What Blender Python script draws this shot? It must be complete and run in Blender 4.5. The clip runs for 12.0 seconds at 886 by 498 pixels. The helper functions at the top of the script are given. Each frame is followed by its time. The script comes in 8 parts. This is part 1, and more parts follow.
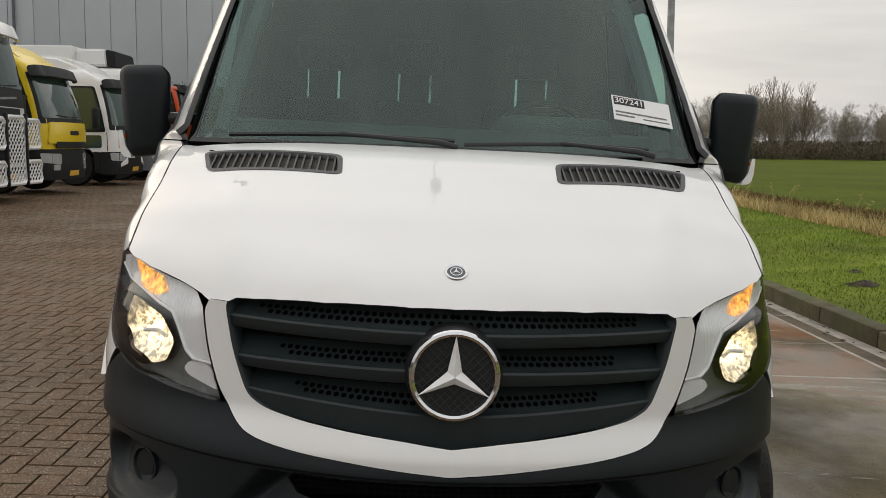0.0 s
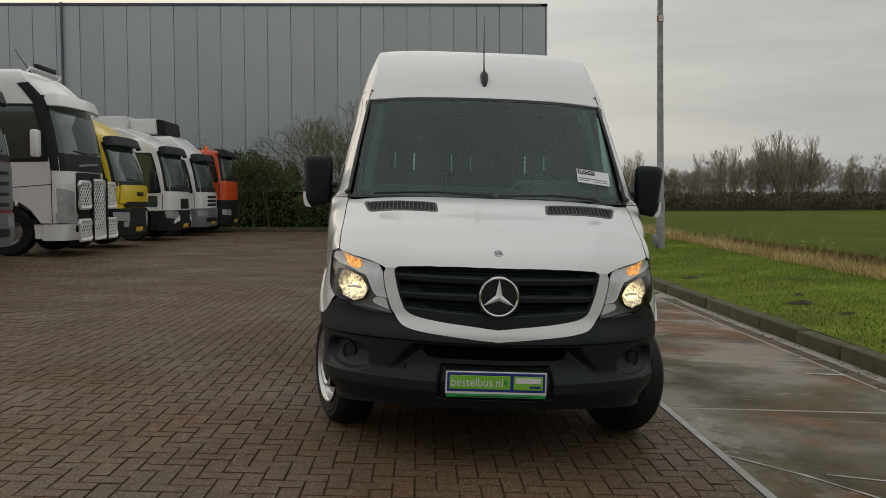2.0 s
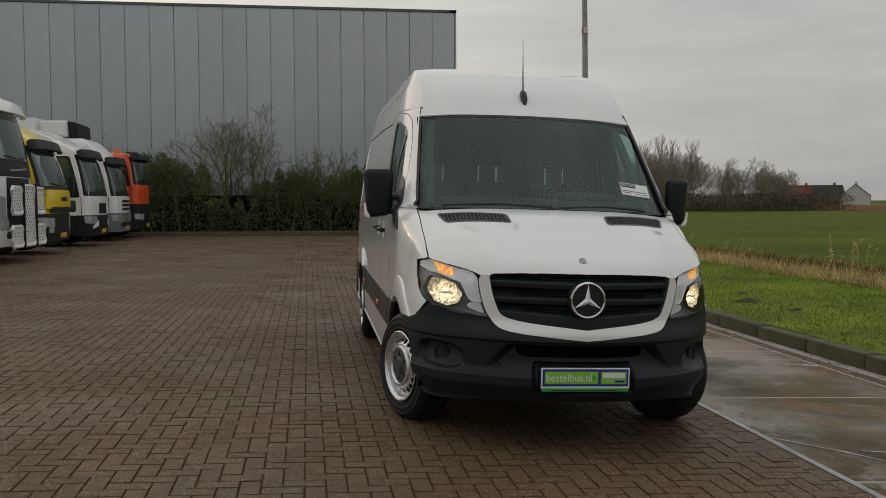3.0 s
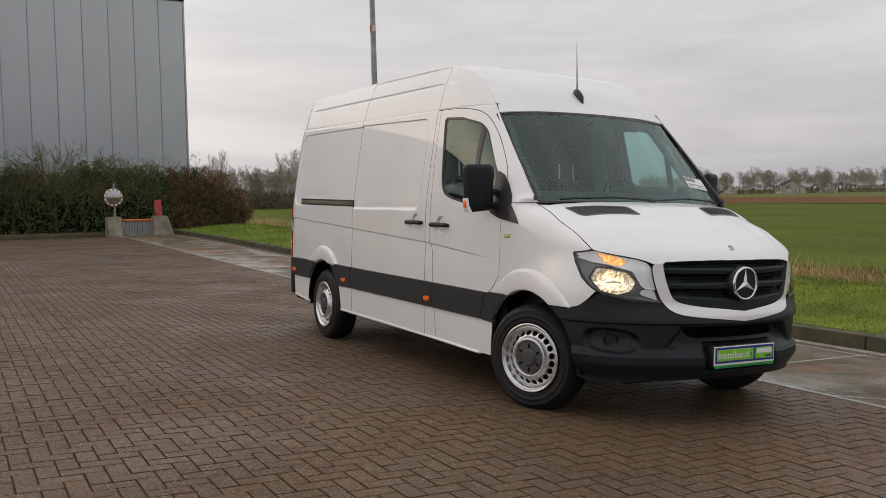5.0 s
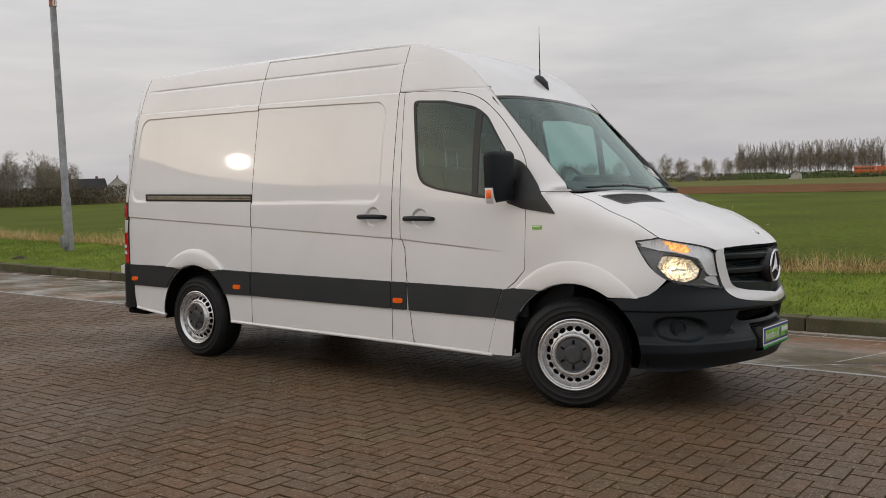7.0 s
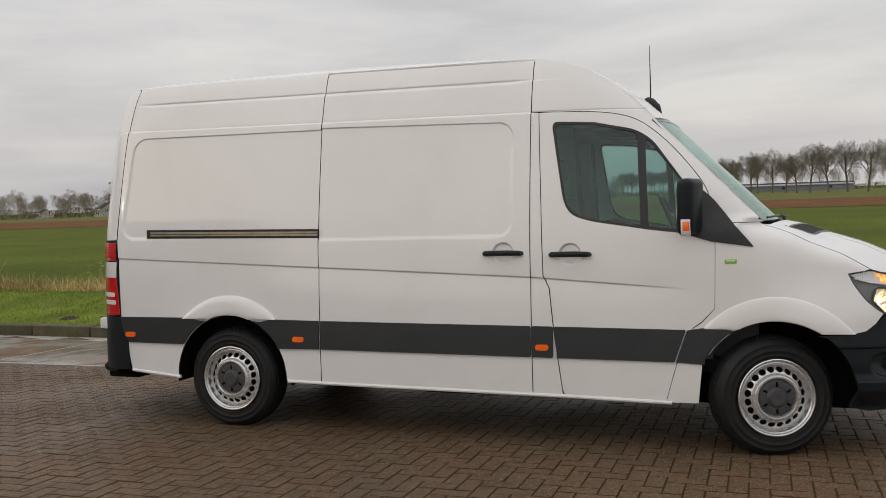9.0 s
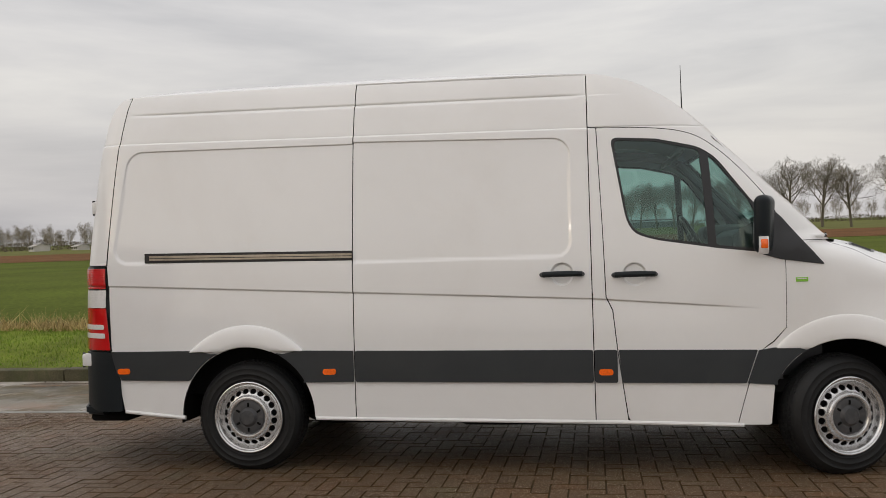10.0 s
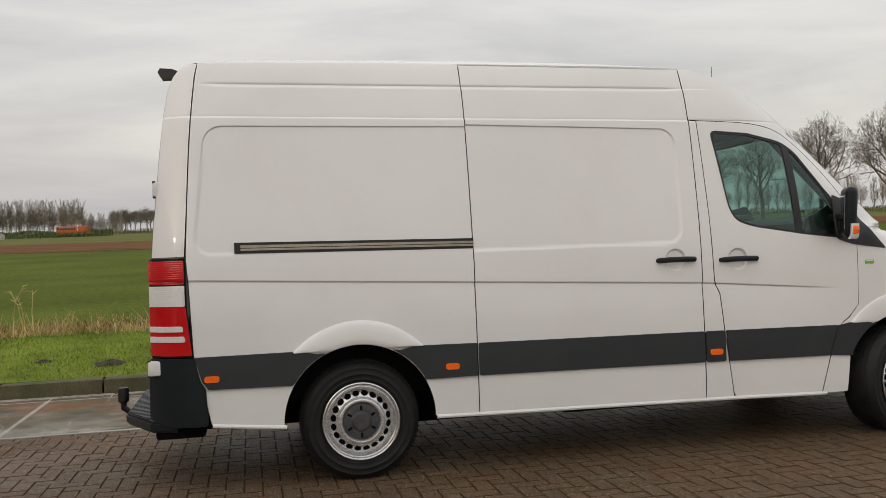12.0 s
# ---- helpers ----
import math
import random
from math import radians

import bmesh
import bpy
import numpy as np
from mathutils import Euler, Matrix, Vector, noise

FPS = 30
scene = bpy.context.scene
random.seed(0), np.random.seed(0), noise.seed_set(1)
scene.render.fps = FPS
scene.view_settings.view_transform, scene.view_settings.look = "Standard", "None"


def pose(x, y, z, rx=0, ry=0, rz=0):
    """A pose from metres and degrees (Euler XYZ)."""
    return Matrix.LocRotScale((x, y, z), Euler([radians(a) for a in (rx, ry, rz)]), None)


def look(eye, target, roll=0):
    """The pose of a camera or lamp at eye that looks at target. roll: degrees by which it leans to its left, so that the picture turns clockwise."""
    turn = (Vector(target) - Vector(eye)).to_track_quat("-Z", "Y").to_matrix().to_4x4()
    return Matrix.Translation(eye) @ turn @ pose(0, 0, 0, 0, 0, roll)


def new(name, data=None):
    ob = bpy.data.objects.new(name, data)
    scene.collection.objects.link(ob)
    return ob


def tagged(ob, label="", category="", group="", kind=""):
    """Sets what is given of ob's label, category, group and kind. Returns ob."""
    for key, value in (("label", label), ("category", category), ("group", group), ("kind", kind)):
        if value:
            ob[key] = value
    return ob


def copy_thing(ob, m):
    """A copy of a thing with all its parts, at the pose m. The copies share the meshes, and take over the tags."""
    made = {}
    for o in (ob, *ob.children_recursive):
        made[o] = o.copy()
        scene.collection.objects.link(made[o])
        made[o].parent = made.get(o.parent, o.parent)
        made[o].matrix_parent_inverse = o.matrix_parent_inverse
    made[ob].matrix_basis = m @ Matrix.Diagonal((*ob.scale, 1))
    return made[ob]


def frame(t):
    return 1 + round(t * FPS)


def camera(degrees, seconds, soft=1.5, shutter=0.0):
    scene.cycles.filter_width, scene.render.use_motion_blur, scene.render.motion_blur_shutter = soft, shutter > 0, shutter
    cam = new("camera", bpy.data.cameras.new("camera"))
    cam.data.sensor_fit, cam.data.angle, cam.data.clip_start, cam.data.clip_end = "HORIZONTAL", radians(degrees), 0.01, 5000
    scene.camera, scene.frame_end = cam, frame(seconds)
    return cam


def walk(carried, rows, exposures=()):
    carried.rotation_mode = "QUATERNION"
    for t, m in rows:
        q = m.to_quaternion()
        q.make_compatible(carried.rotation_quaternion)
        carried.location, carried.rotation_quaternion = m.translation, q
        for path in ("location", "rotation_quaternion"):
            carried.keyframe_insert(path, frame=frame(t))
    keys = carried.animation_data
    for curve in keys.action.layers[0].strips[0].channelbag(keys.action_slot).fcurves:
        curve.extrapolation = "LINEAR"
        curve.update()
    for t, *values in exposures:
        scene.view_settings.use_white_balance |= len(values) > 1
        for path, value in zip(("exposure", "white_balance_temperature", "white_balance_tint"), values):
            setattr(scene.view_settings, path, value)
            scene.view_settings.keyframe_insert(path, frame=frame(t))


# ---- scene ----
cam = camera(51.9, 12.0, soft=0.8)
PATH = [
    (0, (-0.106, -1.939, 1.371), (-0.029, 0.046, 1.141), 0.6),
    (0.5, (-0.155, -2.628, 1.354), (-0.057, -0.635, 1.222), 0.4),
    (1, (-0.159, -3.298, 1.348), (-0.093, -1.302, 1.238), 0.2),
    (1.5, (-0.221, -3.945, 1.339), (-0.189, -1.948, 1.231), 0.0),
    (2, (-0.394, -4.546, 1.35), (-0.346, -2.549, 1.242), -0.2),
    (2.5, (-0.864, -4.847, 1.378), (-0.704, -2.857, 1.274), -0.2),
    (3, (-1.553, -4.875, 1.418), (-1.26, -2.9, 1.313), -0.3),
    (3.2, (-1.836, -4.869, 1.401), (-1.505, -2.899, 1.297), -0.2),
    (4.8, (-4.091, -4.157, 1.409), (-3.191, -2.375, 1.287), -0.7),
    (5, (-4.328, -3.989, 1.442), (-3.373, -2.236, 1.321), -1.0),
    (5.5, (-4.897, -3.554, 1.479), (-3.802, -1.885, 1.353), -1.2),
    (6, (-5.378, -2.981, 1.458), (-4.1, -1.448, 1.33), -1.4),
    (6.5, (-5.769, -2.387, 1.465), (-4.32, -1.015, 1.332), -1.6),
    (6.7, (-5.862, -2.136, 1.442), (-4.346, -0.837, 1.305), -1.6),
    (8.3, (-6.541, 0.121, 1.564), (-4.72, 0.935, 1.416), -1.9),
    (8.5, (-6.57, 0.394, 1.575), (-4.728, 1.162, 1.44), -2.0),
    (9, (-6.574, 1.066, 1.578), (-4.691, 1.73, 1.467), -2.0),
    (9.5, (-6.589, 1.771, 1.564), (-4.653, 2.268, 1.498), -2.0),
    (10, (-6.552, 2.447, 1.506), (-4.579, 2.772, 1.465), -2.0),
    (10.5, (-6.478, 3.147, 1.5), (-4.486, 3.318, 1.458), -2.0),
    (11, (-6.385, 3.866, 1.535), (-4.386, 3.837, 1.477), -2.1),
    (11.5, (-6.365, 4.567, 1.516), (-4.377, 4.351, 1.464), -2.0),
    (12, (-6.297, 5.276, 1.516), (-4.342, 4.86, 1.451), -1.8),
]
EXPOSURES = [(0.0, 0.06, 6720, 8), (0.5, -0.06, 6640, 8), (1.0, -0.25, 6620, 6), (1.5, -0.41, 6620, 5), (2.0, -0.50, 6620, 5), (3.2, -0.53, 6600, 7), (4.8, -0.07, 6500, 12), (8.5, -0.06, 6540, 10), (11.0, 0.03, 6660, 10), (12.0, 0.0, 6680, 9)]
walk(cam, [(t, look(eye, target, roll)) for t, eye, target, roll in PATH], EXPOSURES)

# ---- world, sun, exposure ----
SUN_AZ, SUN_EL = -39.0, 13.5          # degrees; azimuth from +y towards +x
SUN_DIR = Vector((math.sin(radians(SUN_AZ)) * math.cos(radians(SUN_EL)), math.cos(radians(SUN_AZ)) * math.cos(radians(SUN_EL)), math.sin(radians(SUN_EL))))


def node(nt, kind, x=0, y=0, **kw):
    n = nt.nodes.new(kind)
    n.location = (x, y)
    for k, v in kw.items():
        if k.startswith("in_"):
            n.inputs[int(k[3:])].default_value = v
        else:
            setattr(n, k, v)
    return n


def mathn(nt, op, a, b=None, c=None, clamp=False):
    n = nt.nodes.new("ShaderNodeMath")
    n.operation, n.use_clamp = op, clamp
    for i, v in enumerate((a, b, c)):
        if v is None:
            continue
        if isinstance(v, (int, float)):
            n.inputs[i].default_value = v
        else:
            nt.links.new(v, n.inputs[i])
    return n.outputs[0]


def ramp(nt, src, stops):
    n = nt.nodes.new("ShaderNodeValToRGB")
    els = n.color_ramp.elements
    while len(els) < len(stops):
        els.new(0.5)
    for e, (p, col) in zip(els, stops):
        e.position = p
        e.color = (*col, 1) if len(col) == 3 else col
    nt.links.new(src, n.inputs[0])
    return n.outputs[0]


def mixc(nt, fac, a, b, mode="MIX"):
    n = nt.nodes.new("ShaderNodeMix")
    n.data_type, n.blend_type = "RGBA", mode
    for sock, v in ((n.inputs[0], fac), (n.inputs[6], a), (n.inputs[7], b)):
        if isinstance(v, (int, float)):
            sock.default_value = v
        elif isinstance(v, tuple):
            sock.default_value = (*v, 1)
        else:
            nt.links.new(v, sock)
    return n.outputs[2]


def noise_tex(nt, vec, scale, detail=4, rough=0.55, distortion=0.0):
    n = nt.nodes.new("ShaderNodeTexNoise")
    n.inputs["Scale"].default_value, n.inputs["Detail"].default_value = scale, detail
    n.inputs["Roughness"].default_value, n.inputs["Distortion"].default_value = rough, distortion
    if vec is not None:
        nt.links.new(vec, n.inputs["Vector"])
    return n.outputs[0]


def build_world():
    w = bpy.data.worlds.new("overcast_sky")
    scene.world = w
    w.use_nodes = True
    nt = w.node_tree
    nt.nodes.clear()
    sky = node(nt, "ShaderNodeTexSky", sky_type="NISHITA", sun_disc=False, sun_elevation=radians(SUN_EL), sun_rotation=radians(SUN_AZ), air_density=1.5, dust_density=4.0)
    sky_dim = mixc(nt, 1.0, sky.outputs[0], (SKY_NISHITA,) * 3, "MULTIPLY")
    co = node(nt, "ShaderNodeTexCoord").outputs["Generated"]
    mp = node(nt, "ShaderNodeMapping")
    mp.inputs["Scale"].default_value = (1.2, 1.2, 7.0)
    mp.inputs["Rotation"].default_value = (0.10, 0.06, 0.4)
    nt.links.new(co, mp.inputs[0])
    cl = noise_tex(nt, mp.outputs[0], 1.6, 6, 0.55, 0.6)
    cl2 = noise_tex(nt, mp.outputs[0], 5.0, 4, 0.5, 0.3)
    streak = mathn(nt, "ADD", mathn(nt, "MULTIPLY", cl, 0.75), mathn(nt, "MULTIPLY", cl2, 0.25))
    tone = ramp(nt, streak, [(0.34, (0.642, 0.637, 0.666)), (0.50, (0.79, 0.776, 0.791)), (0.66, (0.93, 0.909, 0.897))])
    sep = node(nt, "ShaderNodeSeparateXYZ")
    nt.links.new(co, sep.inputs[0])
    up = mathn(nt, "MAXIMUM", sep.outputs[2], 0.0)
    # overcast: brighter overhead, and round the veiled sun
    dot = node(nt, "ShaderNodeVectorMath", operation="DOT_PRODUCT")
    nt.links.new(co, dot.inputs[0])
    dot.inputs[1].default_value = SUN_DIR
    d = mathn(nt, "MAXIMUM", dot.outputs["Value"], 0.0)
    glow = mathn(nt, "ADD", mathn(nt, "MULTIPLY", mathn(nt, "POWER", d, 3.0), SKY_WIDE), mathn(nt, "MULTIPLY", mathn(nt, "POWER", d, 220.0), SKY_NEAR))
    level = mathn(nt, "ADD", mathn(nt, "ADD", mathn(nt, "MULTIPLY", up, SKY_ZENITH), 1.0), glow)
    cloud = mixc(nt, 1.0, tone, level, "MULTIPLY")
    warm = mixc(nt, mathn(nt, "POWER", d, 4.0), cloud, mixc(nt, 1.0, cloud, (1.03, 1.0, 0.94), "MULTIPLY"))
    cloud2 = mixc(nt, 1.0, warm, (SKY_CLOUD,) * 3, "MULTIPLY")
    both = mixc(nt, 1.0, cloud2, sky_dim, "ADD")
    bg = node(nt, "ShaderNodeBackground")
    nt.links.new(both, bg.inputs[0])
    out = node(nt, "ShaderNodeOutputWorld")
    nt.links.new(bg.outputs[0], out.inputs[0])


SKY_NISHITA, SKY_CLOUD, SKY_ZENITH, SKY_WIDE, SKY_NEAR = 0.02, 0.70, 0.78, 0.72, 0.9
build_world()
sun_data = bpy.data.lights.new("sun", "SUN")
sun_data.energy, sun_data.angle, sun_data.color = 0.05, radians(0.8), (1.0, 0.93, 0.82)
sun = new("sun", sun_data)
sun.matrix_world = look((0, 0, 30), Vector((0, 0, 30)) - SUN_DIR)


# ---- materials ----
def material(name, color, rough=0.5, metal=0.0, spec=0.5, coat=0.0, var=0.0, scale=8.0, fine=0.0, fine_scale=150.0, bump=0.0, bump_scale=200.0, dirt=None, dirt_amount=0.0, dirt_scale=1.5, random_var=0.0, emit=None, emit_strength=0.0, rough_var=0.0, coords="Object"):
    m = bpy.data.materials.new(name)
    m.use_nodes = True
    nt = m.node_tree
    b = nt.nodes["Principled BSDF"]
    b.inputs["Roughness"].default_value, b.inputs["Metallic"].default_value = rough, metal
    b.inputs["Specular IOR Level"].default_value, b.inputs["Coat Weight"].default_value = spec, coat
    b.inputs["Coat Roughness"].default_value = 0.035
    co = node(nt, "ShaderNodeTexCoord").outputs[coords]
    col = None
    base = tuple(color)

    def cur():
        return col if col is not None else base
    if var:
        f = noise_tex(nt, co, scale, 5)
        k = ramp(nt, f, [(0.3, (1 - var,) * 3), (0.7, (1 + var,) * 3)])
        col = mixc(nt, 1.0, cur(), k, "MULTIPLY")
    if fine:
        f = noise_tex(nt, co, fine_scale, 2)
        k = ramp(nt, f, [(0.3, (1 - fine,) * 3), (0.7, (1 + fine,) * 3)])
        col = mixc(nt, 1.0, cur(), k, "MULTIPLY")
    if random_var:
        info = node(nt, "ShaderNodeObjectInfo").outputs["Random"]
        k = ramp(nt, info, [(0.0, (1 - random_var,) * 3), (1.0, (1 + random_var,) * 3)])
        col = mixc(nt, 1.0, cur(), k, "MULTIPLY")
    if dirt is not None:
        f = noise_tex(nt, co, dirt_scale, 7, 0.65, 0.4)
        k = mathn(nt, "MULTIPLY", ramp(nt, f, [(0.48, (0, 0, 0)), (0.68, (1, 1, 1))]), dirt_amount)
        col = mixc(nt, k, cur(), tuple(dirt))
    if col is None:
        b.inputs["Base Color"].default_value = (*base, 1)
    else:
        nt.links.new(col, b.inputs["Base Color"])
    if rough_var:
        f = noise_tex(nt, co, scale * 1.7, 4)
        nt.links.new(mathn(nt, "ADD", mathn(nt, "MULTIPLY", f, rough_var * 2), rough - rough_var, clamp=True), b.inputs["Roughness"])
    if bump:
        f = noise_tex(nt, co, bump_scale, 3)
        n = node(nt, "ShaderNodeBump")
        n.inputs["Strength"].default_value, n.inputs["Distance"].default_value = bump, 0.004
        nt.links.new(f, n.inputs["Height"])
        nt.links.new(n.outputs[0], b.inputs["Normal"])
    if emit:
        b.inputs["Emission Color"].default_value = (*emit, 1)
        b.inputs["Emission Strength"].default_value = emit_strength
    return m


def glass_material(name, tint, gloss_rough=0.02, gloss=(1, 1, 1), boost=1.0):
    m = bpy.data.materials.new(name)
    m.use_nodes = True
    nt = m.node_tree
    nt.nodes.clear()
    tr = node(nt, "ShaderNodeBsdfTransparent")
    tr.inputs[0].default_value = (*tint, 1)
    gl = node(nt, "ShaderNodeBsdfGlossy")
    gl.inputs["Color"].default_value = (*gloss, 1)
    gl.inputs["Roughness"].default_value = gloss_rough
    lw = node(nt, "ShaderNodeLayerWeight")
    lw.inputs[0].default_value = 0.5
    fac = mathn(nt, "ADD", mathn(nt, "MULTIPLY", mathn(nt, "POWER", lw.outputs["Facing"], 4.0), 0.9), 0.068)
    mx = node(nt, "ShaderNodeMixShader")
    nt.links.new(mathn(nt, "MULTIPLY", fac, boost, clamp=True), mx.inputs[0])
    nt.links.new(tr.outputs[0], mx.inputs[1])
    nt.links.new(gl.outputs[0], mx.inputs[2])
    out = node(nt, "ShaderNodeOutputMaterial")
    nt.links.new(mx.outputs[0], out.inputs[0])
    return m


PAINT = material("white_van_paint", (0.81, 0.807, 0.80), 0.38, spec=0.3, coat=1.0, var=0.02, scale=1.3, dirt=(0.60, 0.56, 0.50), dirt_amount=0.12, dirt_scale=1.1, rough_var=0.05)
PLASTIC = material("charcoal_bumper_plastic", (0.0085, 0.0125, 0.0155), 0.44, spec=0.28, var=0.12, scale=5, fine=0.10, fine_scale=600, bump=0.10, bump_scale=900, dirt=(0.04, 0.039, 0.037), dirt_amount=0.16, dirt_scale=2.2)
STRIP = material("dark_grey_rub_strip", (0.021, 0.0255, 0.029), 0.40, var=0.08, scale=4, bump=0.10, bump_scale=900, dirt=(0.06, 0.058, 0.055), dirt_amount=0.15, dirt_scale=1.6)
BLACK = material("black_trim", (0.012, 0.012, 0.013), 0.38, var=0.1, scale=20, bump=0.1, bump_scale=700)
GRILLE = material("grille_grey_plastic", (0.0185, 0.0255, 0.027), 0.45, spec=0.35, var=0.1, scale=18, bump=0.08, bump_scale=700)
FRIT = material("black_glass_border", (0.004, 0.005, 0.005), 0.06, spec=0.5)
HOLE = material("black_perforation", (0.002, 0.002, 0.002), 1.0, spec=0.0, var=0.3, scale=40)
VENT_MESH = material("brown_vent_mesh", (0.05, 0.045, 0.038), 0.8, var=0.4, scale=160)
# Near-black for black parts, and for shade painted into gaps and openings.
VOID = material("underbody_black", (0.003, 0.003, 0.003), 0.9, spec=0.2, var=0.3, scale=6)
CHROME = material("polished_chrome", (0.72, 0.73, 0.75), 0.10, metal=1.0, var=0.04, scale=30)
STEEL = material("silver_painted_steel", (0.70, 0.705, 0.71), 0.24, metal=0.75, var=0.06, scale=14, dirt=(0.22, 0.19, 0.16), dirt_amount=0.25, dirt_scale=9)
CAP = material("grey_hubcap_plastic", (0.050, 0.051, 0.054), 0.5, var=0.12, scale=25, dirt=(0.2, 0.18, 0.16), dirt_amount=0.2, dirt_scale=12)
RUBBER = material("tyre_rubber", (0.0075, 0.008, 0.0085), 0.6, spec=0.35, var=0.25, scale=9, bump=0.3, bump_scale=300, dirt=(0.022, 0.021, 0.019), dirt_amount=0.25, dirt_scale=9)
SEAT = material("dark_grey_seat_cloth", (0.045, 0.048, 0.054), 0.85, var=0.2, scale=40, bump=0.3, bump_scale=500)
DASH = material("grey_dashboard_plastic", (0.034, 0.036, 0.039), 0.55, var=0.1, scale=12, bump=0.2, bump_scale=600)
TRIM_IN = material("cab_lining_grey", (0.085, 0.088, 0.092), 0.75, var=0.1, scale=6)
def sparkle(mat, low, high, scale):
    """Uneven glow, as through a patterned lamp glass."""
    nt = mat.node_tree
    n = noise_tex(nt, node(nt, "ShaderNodeTexCoord").outputs["Object"], scale, 3, 0.6, 0.5)
    f = mathn(nt, "ADD", mathn(nt, "MULTIPLY", ramp(nt, n, [(0.36, (0, 0, 0)), (0.68, (1, 1, 1))]), high - low), low)
    nt.links.new(f, nt.nodes["Principled BSDF"].inputs["Emission Strength"])


GLASS = glass_material("green_tinted_glass", (0.50, 0.68, 0.64), gloss=(0.78, 0.95, 0.90), boost=1.0)
LENS = glass_material("clear_lamp_lens", (0.93, 0.94, 0.95), boost=0.75)
# A faint glow is added to the lens to brighten its orange.
ORANGE = material("amber_lens", (0.85, 0.13, 0.008), 0.15, coat=0.6, var=0.2, scale=90, emit=(1.0, 0.16, 0.01), emit_strength=0.08)
AMBER_ON = material("lit_indicator_amber", (0.80, 0.50, 0.22), 0.3, emit=(1.0, 0.36, 0.045), emit_strength=1.0, var=0.4, scale=90)
sparkle(AMBER_ON, 0.16, 2.0, 55)
LAMP_ON = material("lit_headlamp_reflector", (0.62, 0.58, 0.50), 0.22, metal=0.6, emit=(1.0, 0.76, 0.42), emit_strength=1.7, var=0.5, scale=45)
def lamp_glow(mat):
    """The bulb's light as the reflector's own glow: brightest in the middle, dimmer and uneven towards its rim."""
    nt = mat.node_tree
    tc = node(nt, "ShaderNodeTexCoord")
    sep = node(nt, "ShaderNodeSeparateXYZ")
    nt.links.new(tc.outputs["Generated"], sep.inputs[0])
    dx, dz = (mathn(nt, "SUBTRACT", sep.outputs[k], c) for k, c in ((0, 0.5), (2, 0.46)))
    r = mathn(nt, "SQRT", mathn(nt, "ADD", mathn(nt, "MULTIPLY", dx, dx), mathn(nt, "MULTIPLY", dz, dz)))
    g = mathn(nt, "POWER", mathn(nt, "SUBTRACT", 1.0, mathn(nt, "MULTIPLY", r, 1.9), clamp=True), 1.4)
    n = ramp(nt, noise_tex(nt, tc.outputs["Object"], 55, 3, 0.6, 0.8), [(0.40, (0.18,) * 3), (0.62, (1.7,) * 3)])
    nt.links.new(mathn(nt, "MULTIPLY", mathn(nt, "ADD", mathn(nt, "MULTIPLY", g, 2.9), 0.28), n), nt.nodes["Principled BSDF"].inputs["Emission Strength"])


lamp_glow(LAMP_ON)
T_SLATE = material("slate_badge_field", (0.10, 0.11, 0.13), 0.25, var=0.1, scale=60)
RAIL = material("worn_rail_steel", (0.42, 0.37, 0.30), 0.32, metal=0.8, var=0.25, scale=9)
MIRROR = material("mirror_glass", (0.85, 0.86, 0.86), 0.03, metal=1.0)
HOUSING = material("headlamp_housing_grey", (0.15, 0.155, 0.145), 0.35, var=0.12, scale=20)
VENT_GREY = material("vent_grey_plastic", (0.06, 0.06, 0.063), 0.45, var=0.12, scale=30)
SILVER = material("silver_lamp_trim", (0.88, 0.88, 0.88), 0.28, metal=0.15, var=0.06, scale=25)
RED_LENS = material("red_tail_lens", (0.56, 0.006, 0.008), 0.16, coat=0.6, var=0.06, scale=8, fine=0.12, fine_scale=260)
CLEAR_LENS = material("white_tail_lens", (0.72, 0.71, 0.70), 0.2, coat=0.6, var=0.06, scale=60, fine=0.1, fine_scale=260)
WHITE_PLASTIC = material("white_plastic", (0.75, 0.75, 0.74), 0.4, var=0.04, scale=20)
BLUE = material("plate_blue", (0.018, 0.028, 0.22), 0.35, var=0.05, scale=30)
LIME = material("plate_lime_green", (0.22, 0.52, 0.045), 0.4, var=0.05, scale=30)
GREEN = material("plate_green", (0.02, 0.33, 0.06), 0.4, var=0.06, scale=30)
PAPER = material("white_paper", (0.78, 0.78, 0.78), 0.6, var=0.03, scale=30)
INK = material("black_ink", (0.02, 0.02, 0.022), 0.6, var=0.1, scale=30)


# ---- mesh helpers ----
def obj_from(name, verts, faces, mat, parent=None, label="", smooth=False, normals=None):
    me = bpy.data.meshes.new(name)
    me.from_pydata([tuple(v) for v in verts], [], [tuple(f) for f in faces])
    me.materials.append(mat)
    if smooth or normals is not None:
        me.polygons.foreach_set("use_smooth", [True] * len(me.polygons))
    if normals is not None:
        me.normals_split_custom_set_from_vertices([tuple(n) for n in normals])
    ob = new(name, me)
    if parent is not None:
        ob.parent = parent
    if label:
        tagged(ob, label=label)
    return ob


def part(name, bm, mat, parent=None, label="", smooth=None):
    """One mesh object from a bmesh; edges sharper than 35 degrees stay sharp where smooth is None."""
    me = bpy.data.meshes.new(name)
    bmesh.ops.recalc_face_normals(bm, faces=bm.faces[:])
    if smooth is not False:
        for f in bm.faces:
            f.smooth = True
        for e in bm.edges:
            if len(e.link_faces) == 2 and e.calc_face_angle(0) > radians(35):
                e.smooth = False
    bm.to_mesh(me)
    bm.free()
    me.materials.append(mat)
    ob = new(name, me)
    if parent is not None:
        ob.parent = parent
    if label:
        tagged(ob, label=label)
    return ob


